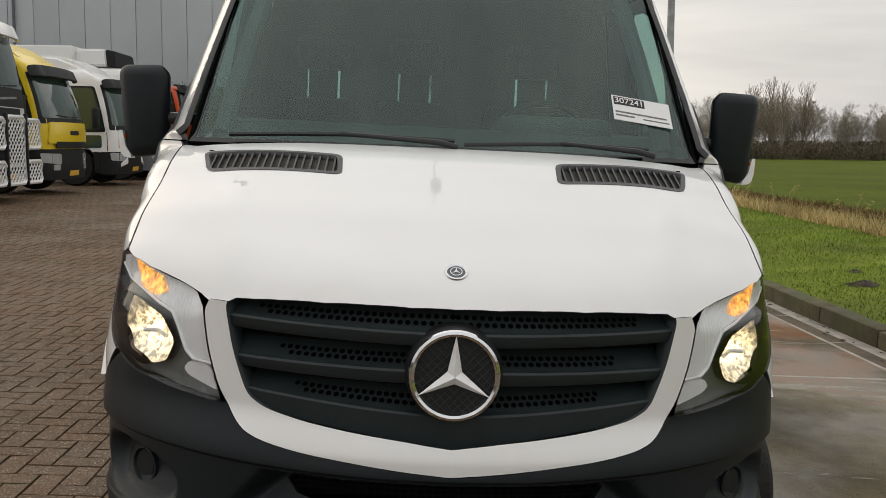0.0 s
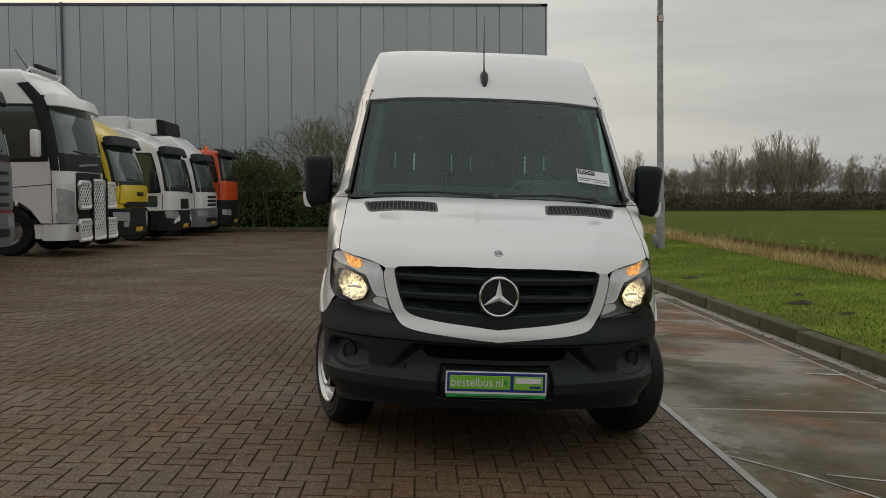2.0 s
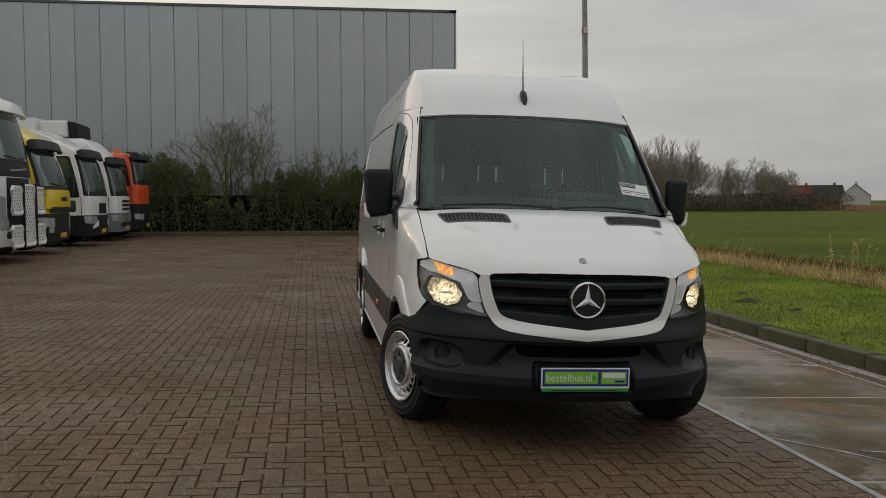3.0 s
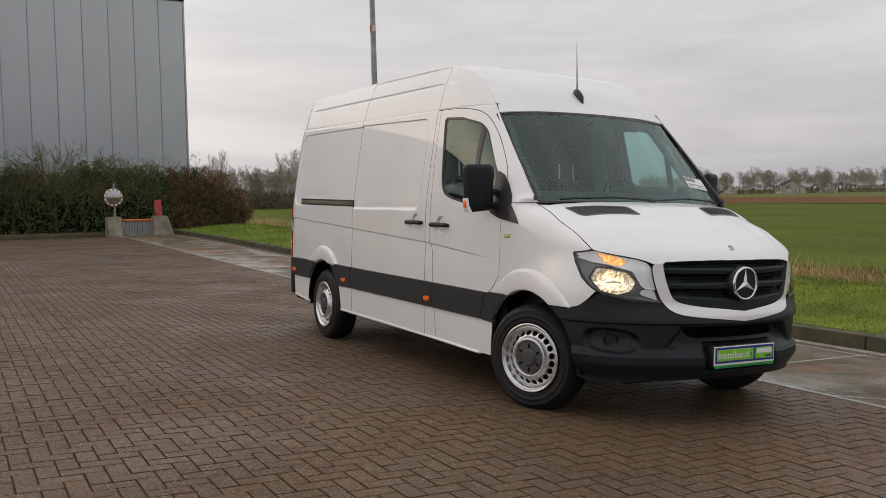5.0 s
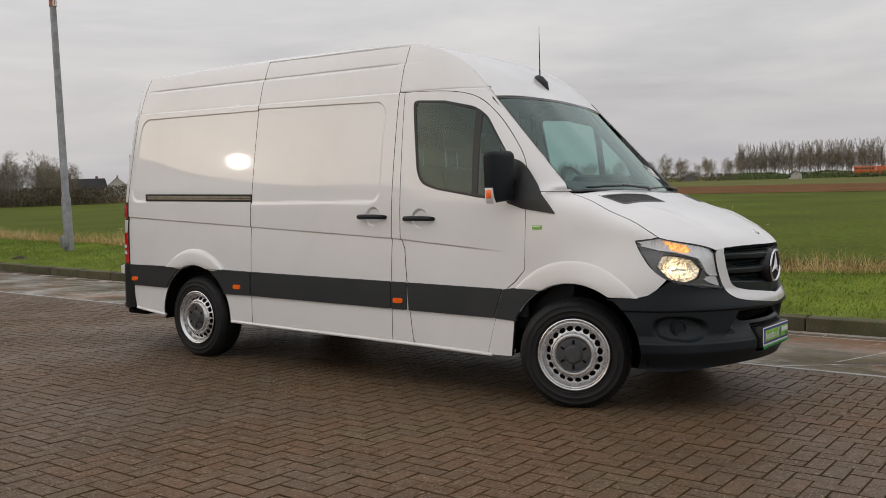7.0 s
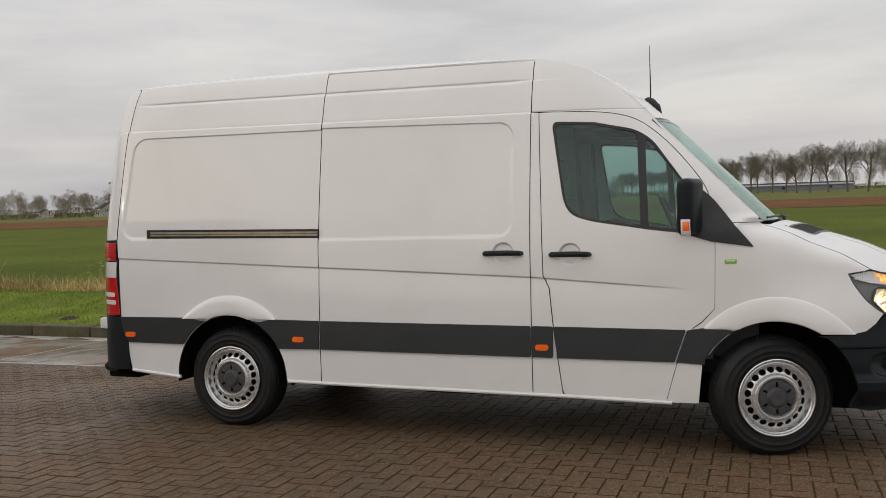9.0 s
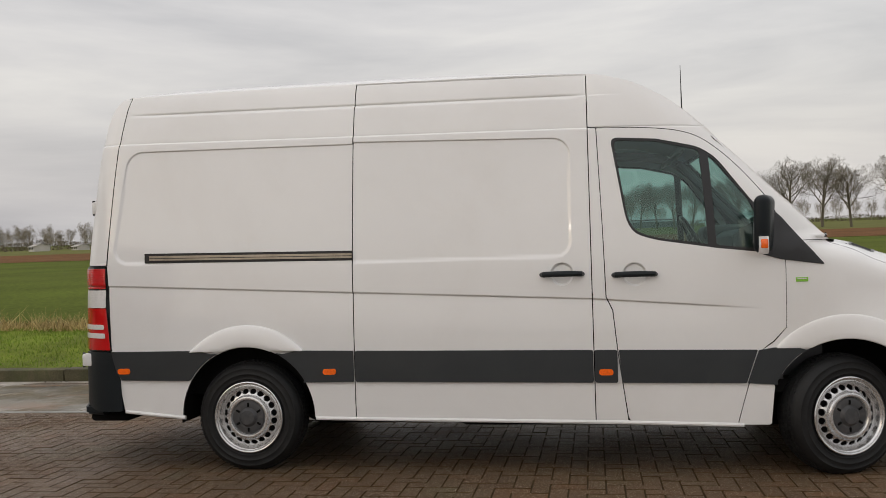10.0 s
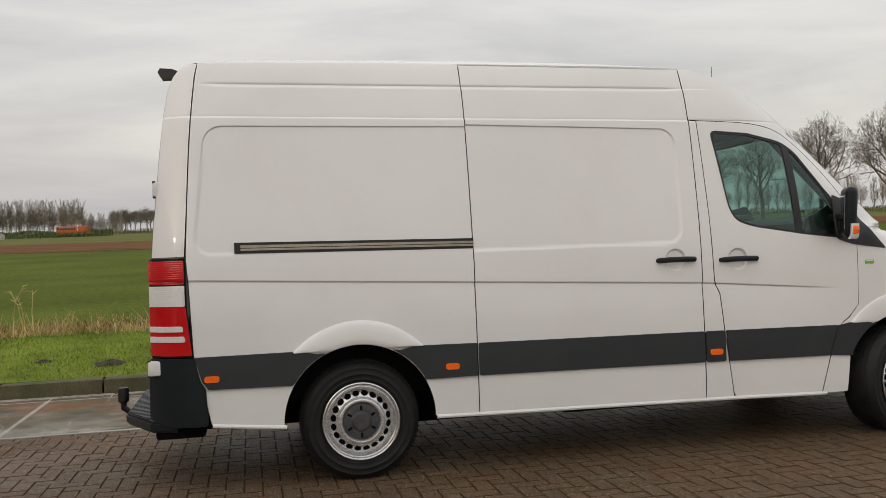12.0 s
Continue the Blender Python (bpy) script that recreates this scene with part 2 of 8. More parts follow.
def empty(name, m=None):
    ob = new(name)
    ob.empty_display_size = 0.2
    if m is not None:
        ob.matrix_world = m
    return ob


def add_box(bm, x0, x1, y0, y1, z0, z1, bevel=0.0, seg=2, m=None):
    mat = Matrix.LocRotScale(((x0 + x1) / 2, (y0 + y1) / 2, (z0 + z1) / 2), None, (abs(x1 - x0), abs(y1 - y0), abs(z1 - z0)))
    vs = bmesh.ops.create_cube(bm, size=1.0, matrix=mat)["verts"]
    if bevel:
        es = list({e for v in vs for e in v.link_edges})
        r = bmesh.ops.bevel(bm, geom=es, offset=bevel, segments=seg, profile=0.5, affect="EDGES")
        vs = list({v for f in r["faces"] for v in f.verts} | {v for v in vs if v.is_valid})
    if m is not None:
        bmesh.ops.transform(bm, matrix=m, verts=vs)
    return vs


def add_tube(bm, a, b, r0, r1=None, n=10, caps=True):
    a, b = Vector(a), Vector(b)
    r1 = r0 if r1 is None else r1
    d = b - a
    m = Matrix.Translation((a + b) / 2) @ d.to_track_quat("Z", "Y").to_matrix().to_4x4()
    return bmesh.ops.create_cone(bm, cap_ends=caps, segments=n, radius1=r0, radius2=r1, depth=d.length, matrix=m)["verts"]


def add_path(bm, pts, r, n=8):
    """A bent round bar through the points."""
    rings = []
    pts = [Vector(p) for p in pts]
    for i, p in enumerate(pts):
        d = (pts[min(i + 1, len(pts) - 1)] - pts[max(i - 1, 0)]).normalized()
        q = d.to_track_quat("Z", "Y")
        rr = r[i] if isinstance(r, (list, tuple)) else r
        rings.append([bm.verts.new(p + q @ Vector((math.cos(2 * math.pi * k / n) * rr, math.sin(2 * math.pi * k / n) * rr, 0))) for k in range(n)])
    for a, b in zip(rings, rings[1:]):
        for k in range(n):
            bm.faces.new((a[k], a[(k + 1) % n], b[(k + 1) % n], b[k]))
    bm.faces.new(rings[0][::-1])
    bm.faces.new(rings[-1])


def add_prism(bm, poly, axis, lo, hi):
    """The polygon, in the two other axes' coordinates, drawn out along an axis."""
    order = {"x": (1, 2, 0), "y": (0, 2, 1), "z": (0, 1, 2)}[axis]

    def at(p, h):
        c = [0, 0, 0]
        c[order[0]], c[order[1]], c[order[2]] = p[0], p[1], h
        return c
    a = [bm.verts.new(at(p, lo)) for p in poly]
    b = [bm.verts.new(at(p, hi)) for p in poly]
    n = len(poly)
    bm.faces.new(a[::-1])
    bm.faces.new(b)
    for i in range(n):
        bm.faces.new((a[i], a[(i + 1) % n], b[(i + 1) % n], b[i]))
    return a + b


def add_lathe(bm, profile, axis="x", n=32, centre=(0, 0, 0)):
    """Turns the profile (radius, height) round an axis through the centre."""
    rings = []
    c = Vector(centre)
    for r, h in profile:
        ring = []
        for k in range(n):
            a = 2 * math.pi * k / n
            p = {"x": (h, r * math.cos(a), r * math.sin(a)), "y": (r * math.cos(a), h, r * math.sin(a)), "z": (r * math.cos(a), r * math.sin(a), h)}[axis]
            ring.append(bm.verts.new(c + Vector(p)))
        rings.append(ring)
    for a, b in zip(rings, rings[1:]):
        for k in range(n):
            bm.faces.new((a[k], a[(k + 1) % n], b[(k + 1) % n], b[k]))
    return rings


def rounded(pts, r, n=4):
    """A polygon with its corners cut to arcs of about radius r (a number, or one a corner)."""
    out = []
    k = len(pts)
    for i in range(k):
        p, a, b = (Vector(pts[j % k]) for j in (i, i - 1, i + 1))
        ri = r[i] if isinstance(r, (list, tuple)) else r
        ra, rb = min(ri, (a - p).length * 0.49), min(ri, (b - p).length * 0.49)
        if ri <= 0:
            out.append(tuple(p))
            continue
        s, e = p + (a - p).normalized() * ra, p + (b - p).normalized() * rb
        for j in range(n + 1):
            t = j / n
            q = s * (1 - t) ** 2 + p * 2 * t * (1 - t) + e * t ** 2
            out.append((q.x, q.y))
    return out


def spline(xs, ys):
    """A smooth curve through the points, level-headed between them, straight beyond them."""
    xs, ys = np.array(xs, float), np.array(ys, float)
    h, d = np.diff(xs), np.diff(ys) / np.diff(xs)
    m = np.empty_like(xs)
    m[0], m[-1] = d[0], d[-1]
    for i in range(1, len(xs) - 1):
        m[i] = 0 if d[i - 1] * d[i] <= 0 else 3 * (h[i - 1] + h[i]) / ((2 * h[i] + h[i - 1]) / d[i - 1] + (h[i] + 2 * h[i - 1]) / d[i])

    def f(x):
        x = np.asarray(x, float)
        i = np.clip(np.searchsorted(xs, x) - 1, 0, len(xs) - 2)
        t = (x - xs[i]) / h[i]
        t_in = np.clip(t, 0, 1)
        v = (2 * t_in ** 3 - 3 * t_in ** 2 + 1) * ys[i] + (t_in ** 3 - 2 * t_in ** 2 + t_in) * h[i] * m[i] + (3 * t_in ** 2 - 2 * t_in ** 3) * ys[i + 1] + (t_in ** 3 - t_in ** 2) * h[i] * m[i + 1]
        return v + np.where(t < 0, t * h[i] * m[0], 0) + np.where(t > 1, (t - 1) * h[i] * m[-1], 0)
    return f


def step(a, b, x):
    t = np.clip((np.asarray(x, float) - a) / (b - a), 0, 1)
    return t * t * (3 - 2 * t)


def sheet(name, outline, holes, surface, du, dv, mat, parent, label="", depth=0.018, lift=0.0, flip=False, seal=None, cuts_u=(), cuts_v=(), warp=None):
    """A panel: a flat outline with holes, cut into a fine grid and laid on a surface(u, v) -> (n, 3), with a turned-in rim.
    warp: two maps of v, to and from a plane in which the pressed lines run level, so that the grid follows them."""
    bm = bmesh.new()
    if warp:
        outline, *holes = [[(u, float(warp[0](u, v))) for u, v in loop] for loop in (outline, *holes)]
    for loop in (outline, *holes):
        vs = [bm.verts.new((p[0], p[1], 0)) for p in loop]
        for i in range(len(vs)):
            bm.edges.new((vs[i], vs[(i + 1) % len(vs)]))
    bmesh.ops.triangle_fill(bm, use_beauty=True, use_dissolve=False, edges=bm.edges[:])
    us, vs_ = [p[0] for p in outline], [p[1] for p in outline]
    for lo, hi, d, no in ((min(us), max(us), du, (1, 0, 0)), (min(vs_), max(vs_), dv, (0, 1, 0))):
        k = max(1, int((hi - lo) / d))
        for i in range(1, k):
            c = lo + (hi - lo) * i / k
            bmesh.ops.bisect_plane(bm, geom=bm.verts[:] + bm.edges[:] + bm.faces[:], dist=1e-5, plane_co=(c if no[0] else 0, 0 if no[0] else c, 0), plane_no=no)
        if no[0]:
            for c in cuts_u:
                bmesh.ops.bisect_plane(bm, geom=bm.verts[:] + bm.edges[:] + bm.faces[:], dist=1e-5, plane_co=(c, 0, 0), plane_no=no)
    for c in cuts_v:
        if min(vs_) < c < max(vs_):
            bmesh.ops.bisect_plane(bm, geom=bm.verts[:] + bm.edges[:] + bm.faces[:], dist=1e-5, plane_co=(0, c, 0), plane_no=(0, 1, 0))
    bm.normal_update()
    for f in bm.faces:
        if f.normal.z < 0:
            f.normal_flip()
    bm.verts.index_update()
    uv = np.array([(v.co.x, v.co.y) for v in bm.verts])
    if warp:
        uv[:, 1] = [warp[1](u, v) for u, v in uv]
    e = 0.0015
    p = surface(uv[:, 0], uv[:, 1])
    tu = surface(uv[:, 0] + e, uv[:, 1]) - surface(uv[:, 0] - e, uv[:, 1])
    tv = surface(uv[:, 0], uv[:, 1] + e) - surface(uv[:, 0], uv[:, 1] - e)
    n = np.cross(tu, tv)
    n /= np.linalg.norm(n, axis=1)[:, None] + 1e-12
    if flip:
        n = -n
    p = p + n * lift
    faces = [[v.index for v in f.verts] for f in bm.faces]
    if flip:
        faces = [f[::-1] for f in faces]
    verts, normals = p.tolist(), n.tolist()
    n_top = len(faces)
    if depth:
        for ed in bm.edges:
            if len(ed.link_faces) != 1:
                continue
            a, b = (l.vert.index for l in (ed.link_loops[0], ed.link_loops[0].link_loop_next))
            pa, pb = p[a], p[b]
            side = np.cross(pb - pa, n[a])
            side /= np.linalg.norm(side) + 1e-12
            if flip:
                side = -side
            k = len(verts)
            for q, nn in ((pa, n[a]), (pb, n[b])):
                verts.append(q.tolist())
                normals.append((side * 0.8 + nn * 0.6).tolist())
            for q, nn in ((pb, n[b]), (pa, n[a])):
                verts.append((q - nn * depth).tolist())
                normals.append(side.tolist())
            faces.append([k + 1, k, k + 3, k + 2] if not flip else [k, k + 1, k + 2, k + 3])
    bm.free()
    ob = obj_from(name, verts, faces, mat, parent, label, normals=normals)
    # A darker second material for the rim, used to paint the gaps' shade.
    if seal is not None and depth:
        ob.data.materials.append(seal)
        idx = [0] * n_top + [1] * (len(faces) - n_top)
        ob.data.polygons.foreach_set("material_index", idx)
    return ob


def text_part(name, body, size, mat, parent, m, label="", stretch=1.0):
    cu = bpy.data.curves.new(name, "FONT")
    cu.body, cu.size, cu.align_x, cu.align_y, cu.extrude = body, size, "CENTER", "CENTER", 0.0006
    tmp = bpy.data.objects.new(name, cu)
    me = bpy.data.meshes.new_from_object(tmp)
    bpy.data.objects.remove(tmp)
    me.materials.clear()
    me.materials.append(mat)
    me.transform(m @ Matrix.Diagonal((stretch, 1, 1, 1)))
    ob = new(name, me)
    ob.parent = parent
    if label:
        tagged(ob, label=label)
    return ob


# ---- the van ----
LEAN = 2.0       # the paving falls towards the gutter, and the van leans with it
van = empty("delivery_van", pose(-0.031, 0.0, -0.0336, 0, LEAN, 0))
tagged(van, "white high-roof panel van with charcoal bumpers, parked on brick paving", "van")

# plan of the nose and side: from the middle of the front round the corner and along the side
PLAN_X = [0, .15, .30, .42, .54, .63, .70, .76, .81, .85, .885, .915, .938, .955, .966, .974, .981, .985, .986, .986]
PLAN_Y = [.060, .070, .100, .139, .191, .239, .281, .322, .362, .402, .447, .503, .57, .64, .71, .79, .92, 1.10, 1.4, 6.2]
_seg = np.hypot(np.diff(PLAN_X), np.diff(PLAN_Y))
PLAN_S = np.concatenate([[0], np.cumsum(_seg)])
plan_x, plan_y = spline(PLAN_S, PLAN_X), spline(PLAN_S, PLAN_Y)
side_plan = spline(PLAN_Y, PLAN_X)          # half width by distance from the nose


def sx(x):
    return float(np.interp(x, PLAN_X[:-1], PLAN_S[:-1]))


def sy(y):
    return float(np.interp(y, PLAN_Y, PLAN_S))


SECTION = spline([.25, .45, .8, 1.1, 1.25, 1.4, 1.7, 2.03, 2.14, 2.35, 2.47, 2.53], [.012, .003, 0, .001, .004, .014, .048, .094, .113, .168, .214, .25])
HOOD_H = spline([.06, .085, .12, .172, .3, .42, .67, .8, .94, 1.15], [1.0, 1.03, 1.068, 1.105, 1.17, 1.228, 1.313, 1.362, 1.392, 1.41])
ZTOP = spline([1.60, 1.69, 1.85, 2.0, 2.2, 2.46, 3.5, 4.6, 5.4, 5.62], [1.95, 2.037, 2.20, 2.315, 2.415, 2.475, 2.495, 2.505, 2.503, 2.493])


def hood(x, y):
    a = .45 * x * x
    u = y - a * np.exp(-np.maximum(y - .075 - a, 0) / .56)
    crease = .010 * np.exp(-((np.abs(x) - (.50 + .26 * np.clip(y - .2, 0, .7))) / .05) ** 2) * step(.2, .35, y) * step(.74, .52, y)
    sag = .020 * (np.abs(x) / .84) ** 4 * np.sin(np.pi * np.clip((y - .47) / .63, 0, 1))
    return HOOD_H(u) - .03 * (np.abs(x) / .85) ** 4 + crease - sag


HOOD_X = .856          # the bonnet's side edge
WHEEL_F, WHEEL_R, WHEEL_Z, ARCH = 1.004, 4.669, .352, .447


def ws_line(z):
    return 1.064 + (z - 1.381) * .968


def half_width(y, z):
    """Half width of the body's side at a distance y behind the nose and a height z."""
    w = side_plan(y) - SECTION(z)
    zs = hood(np.full_like(y, HOOD_X), np.minimum(y, 1.08))
    narrow = .042 * step(.78, 1.1, z) * step(1.15, .75, y)
    by_hood = np.maximum(w - narrow - HOOD_X, 0) * np.exp(-np.maximum(zs - z, 0) / (.022 + .020 * step(.50, .80, y))) * step(1.24, 1.05, y) * step(1.46, 1.385, z)
    by_screen = .105 * np.exp(-np.maximum(y - ws_line(z), 0) / .17) * step(1.33, 1.44, z)
    w = w - np.maximum(by_hood, by_screen)
    w = w - narrow
    # belt crease: wider below
    crease = 1.06 + .048 * np.maximum(y - 2.46, 0) + .078 * np.minimum(y - 2.46, 0)
    fade = step(1.45, 1.9, y)
    w = w - .012 * fade * step(.006, -.006, z - crease) * np.exp(-np.maximum(crease - z, 0) / .11)
    # gutter and roof grooves
    gut = 2.112 + .016 * (y - 2.46)
    w = w - .010 * step(-.004, .006, z - gut) * step(2.40, 2.48, y) - .004 * np.exp(-((z - gut) / .005) ** 2)
    gro = 2.325 + .012 * (y - 2.46)
    w = w - .010 * np.exp(-((z - gro) / .009) ** 2) * step(2.45, 2.6, y) * step(5.56, 5.35, y) - .009 * step(-.006, .006, z - gro) * step(2.2, 2.55, y) * step(5.56, 5.35, y)
    # pressed panels
    for y0, y1, z0, z1, k, lean in ((2.575, 4.25, 1.315, 2.055, .03, 0), (3.60, 5.585, 1.350, 2.0803, .012, .12)):
        mine = np.where((y < 3.953) == (y0 < 3), 1.0, 0.0)
        top = z1 + k * (y - y0)
        r = .10
        ys = y + lean * np.maximum(z - 1.45, 0) * step(4.6, 5.5, y)
        dy = np.abs(ys - (y0 + y1) / 2) - ((y1 - y0) / 2 - r)
        dz = np.abs(z - (z0 + top) / 2) - ((top - z0) / 2 - r)
        d = np.hypot(np.maximum(dy, 0), np.maximum(dz, 0)) + np.minimum(np.maximum(dy, dz), 0) - r
        crisp = step(1.75, 2.0, z)
        w = w - .009 * mine * (crisp * step(.004, -.004, d) + (1 - crisp) * step(.006, -.022, d))
    # finger dishes behind the handles
    for yh, zh in ((2.205, 1.202), (2.638, 1.214)):
        r = np.hypot(y - yh, z - zh)
        w = w - .020 * step(.072, .058, r) * (1 - .5 * (r / .08) ** 2 * step(.08, .0, r))
    # rounded rear corner
    w = w - .16 * np.clip((y - 5.56 + .05 * np.maximum(z - 1.3, 0)) / .30, 0, 1.2) ** 2.4
    return w


REAR = spline([.30, .80, 1.34, 1.75, 2.07, 2.31, 2.42, 2.47, 2.495, 2.505], [5.845, 5.842, 5.828, 5.787, 5.752, 5.715, 5.675, 5.625, 5.575, 5.535])


def rear_y(z):
    """How far back the tail reaches at a height z."""
    return float(REAR(np.array([z]))[0])


def side_surface(sign):
    def f(y, z):
        return np.stack([sign * half_width(y, z), y, z], axis=1)
    return f


RIGHT, LEFT = side_surface(-1.0), side_surface(1.0)


def arc(c, r, a0, a1, n=18):
    return [(c + r * math.cos(radians(a0 + (a1 - a0) * i / n)), WHEEL_Z + r * math.sin(radians(a0 + (a1 - a0) * i / n))) for i in range(n + 1)]


def ztop_pts(y0, y1, n):
    return [(y, float(ZTOP(np.array([y]))[0])) for y in np.linspace(y0, y1, n)]


def hood_seam(y):
    return float(hood(np.array([HOOD_X]), np.array([y]))[0])


def smooth_line(pts):
    """Corners cut twice, the ends kept."""
    for _ in range(2):
        cut = [pts[0]]
        for (x0, y0), (x1, y1) in zip(pts, pts[1:]):
            cut += [(x0 * .75 + x1 * .25, y0 * .75 + y1 * .25), (x0 * .25 + x1 * .75, y0 * .25 + y1 * .75)]
        pts = cut + [pts[-1]]
    return pts


DOOR_TOP = smooth_line([(1.338, 1.20), (1.338, 1.40), (1.372, 1.56), (1.43, 1.665), (1.58, 1.852), (1.70, 1.965), (1.79, 2.03), (1.90, 2.07), (2.08, 2.095), (2.36, 2.1055)])
DOOR = [(2.405, 2.106), (2.385, 1.5), (2.375, 1.07), (2.338, .99), (2.315, .74), (2.266, .35), (2.258, .330), (2.24, .3215), (1.635, .305), (1.60, .43), (1.565, .55), (1.50, .725), (1.42, .79), (1.345, .87)] + DOOR_TOP


def beside(line, gap):
    """A line drawn beside another, on its left, with a gap between them."""
    out = []
    for k in range(len(line)):
        (xa, ya), (xb, yb) = line[max(k - 1, 0)], line[min(k + 1, len(line) - 1)]
        n = math.hypot(xb - xa, yb - ya)
        out.append((line[k][0] - (yb - ya) / n * gap, line[k][1] + (xb - xa) / n * gap))
    return out


WINDOW = rounded([(2.325, 2.045), (2.05, 2.025), (1.80, 1.968), (1.70, 1.90), (1.52, 1.645), (1.40, 1.47), (1.365, 1.30), (1.72, 1.345), (2.08, 1.405), (2.235, 1.46)], [.05, 0, .05, .05, 0, 0, .01, 0, .06, .13], 5)


LEVELS = [0, .76, 1.06, 1.6, 2.055, 2.112, 2.325, 2.7]


def body_lines(y):
    """Heights of the belt crease, the panels' upper edge, the gutter and the roof groove at y."""
    top = 2.055 + .03 * (y - 2.575) if y < 3.953 else 2.085 + .012 * (y - 3.99)
    return [0, .76, 1.06 + .048 * max(y - 2.46, 0) + .078 * min(y - 2.46, 0), 1.6, top, 2.112 + .016 * (y - 2.46), 2.325 + .012 * (y - 2.46), 2.7]


BODY_WARP = (lambda y, z: np.interp(z, body_lines(y), LEVELS), lambda y, z: np.interp(z, LEVELS, body_lines(y)))
BODY_CUTS = [1.06 + d for d in (-.045, -.02, -.010, -.006, -.003, 0, .003, .006, .010)] + [2.055 + d for d in (-.009, -.005, -.002, .002, .005, .009)] + [2.112 + d for d in (-.010, -.006, -.003, 0, .003, .006, .010)] + [2.325 + d for d in (-.022, -.012, -.006, 0, .006, .012, .022)]
CORNER_CUTS = BODY_CUTS + [1.955 + .0065 * i for i in range(14)]
HANDLE_CUTS = CORNER_CUTS + [1.11 + .0055 * i for i in range(33)]


def fender_line(y):
    return hood_seam(min(y, 1.08))


FENDER_WARP = (lambda y, z: z if z < .9 else .9 + (z - .9) * .5 / (fender_line(y) - .9), lambda y, z: z if z < .9 else .9 + (z - .9) * (fender_line(y) - .9) / .5)
FENDER_CUTS = [1.40 - d for d in (.006, .012, .018, .026, .036, .050, .070, .095, .125)]


def side_panels(surf, sign, fine):
    du, dv = (.032, .016) if fine else (.06, .04)
    flip = sign > 0

    def sh(name, outline=(), holes=(), mat=PAINT, label="", **kw):
        # Rims of white panels go black: the shade in their gaps as colour.
        if mat is PAINT:
            kw.setdefault("seal", BLACK)
        kw.setdefault("warp", BODY_WARP)
        kw.setdefault("cuts_v", BODY_CUTS)
        return sheet(name, outline, holes, surf, kw.pop("du", du), kw.pop("dv", dv), mat, van, label, flip=not flip, **kw)
    # fender
    top = [(y, hood_seam(y) - .0015) for y in np.linspace(.50, 1.08, 24)]
    fender = [(.612, 1.068), (.585, 1.01), (.555, .965), (.508, .902), (.470, .868), (.425, .836), (.468, .782), (.52, .742), (.60, .722)] + arc(WHEEL_F, ARCH, 122, 33, 16) + [(1.43, .735), (1.495, .731), (1.416, .785), (1.3415, .869), (1.3345, 1.20), (1.3345, 1.375), (1.085, 1.375)] + top[::-1][1:]
    fen = sh("fender", du=.014 if fine else .025, dv=.012 if fine else .02, warp=FENDER_WARP, cuts_v=FENDER_CUTS, outline=fender + [(.482, 1.092), (.52, 1.081), (.565, 1.076)], label="white front wing with wheel-arch flare")
    door = sh("front_door", DOOR, [WINDOW[::-1]], cuts_v=HANDLE_CUTS if fine else BODY_CUTS, label="white cab door with a flush dark handle", cuts_u=[2.125 + .006 * i for i in range(27)] if fine else ())
    # pillar between door and sliding door
    pillar = [(2.41, 2.106), (2.39, 1.5), (2.381, 1.068), (2.344, .988), (2.321, .74), (2.268, .322), (2.457, .327), (2.457, 2.112)]
    sh("door_pillar", pillar)
    slide = [(2.463, .327), (3.950, .345), (3.950, 2.489), (2.463, 2.464)]
    big = sh("sliding_door" if fine else "side_panel", slide, cuts_v=HANDLE_CUTS if fine else BODY_CUTS, label="white sliding side door" if fine else "white side wall panel", cuts_u=[2.555 + .006 * i for i in range(27)] + [3.90 + .006 * i for i in range(8)] if fine else ())
    quarter = [(3.956, .345), (4.225, .348)] + arc(WHEEL_R, ARCH, 180, 0, 26) + [(5.105, .352), (5.52, .392), (5.55, .55), (5.604, .78), (5.630, 1.34), (5.614, 1.63), (5.593, 1.964), (5.570, 2.233), (5.550, 2.412)] + ztop_pts(5.533, 3.956, 14)
    sh("rear_quarter_panel", quarter, label="white rear body side with pressed panel", cuts_v=CORNER_CUTS if fine else BODY_CUTS, du=.02 if fine else .09, cuts_u=[5.44 + .006 * i for i in range(26)] + [3.97 + .006 * i for i in range(12)] if fine else ())
    seam = [(5.640, 1.350), (5.621, 1.63), (5.600, 1.964), (5.577, 2.233), (5.557, 2.412), (5.540, 2.490)]
    edge = [(rear_y(z) - .002, z) for z in (2.490, 2.472, 2.445, 2.41, 2.36, 2.31, 2.2, 2.07, 1.9, 1.75, 1.55, 1.350)]
    sh("rear_corner_panel", seam + edge, du=.02, dv=.03)
    # upper front: windscreen pillar and the roof's shoulder
    upper = ([(2.457, 2.118)] + [(2.457, 2.473)] + ztop_pts(2.40, 1.69, 9)
             + [(1.69 - .626 * i / 7, 2.037 - .656 * i / 7) for i in range(1, 8)] + [(1.095, 1.379), (1.3335, 1.379)] + [p for p in beside(DOOR_TOP, .0045) if p[1] > 1.385] + [(2.40, 2.1125)])
    sh("windscreen_pillar", upper, label="white windscreen pillar and roof shoulder", du=.025, dv=.016)
    # black window frame, glass panes, bar between them
    frame_in = rounded([(2.306, 2.029), (2.05, 2.010), (1.793, 1.950), (1.769, 1.371), (2.074, 1.420), (2.224, 1.473)], [.04, 0, .03, .01, .06, .12], 5)
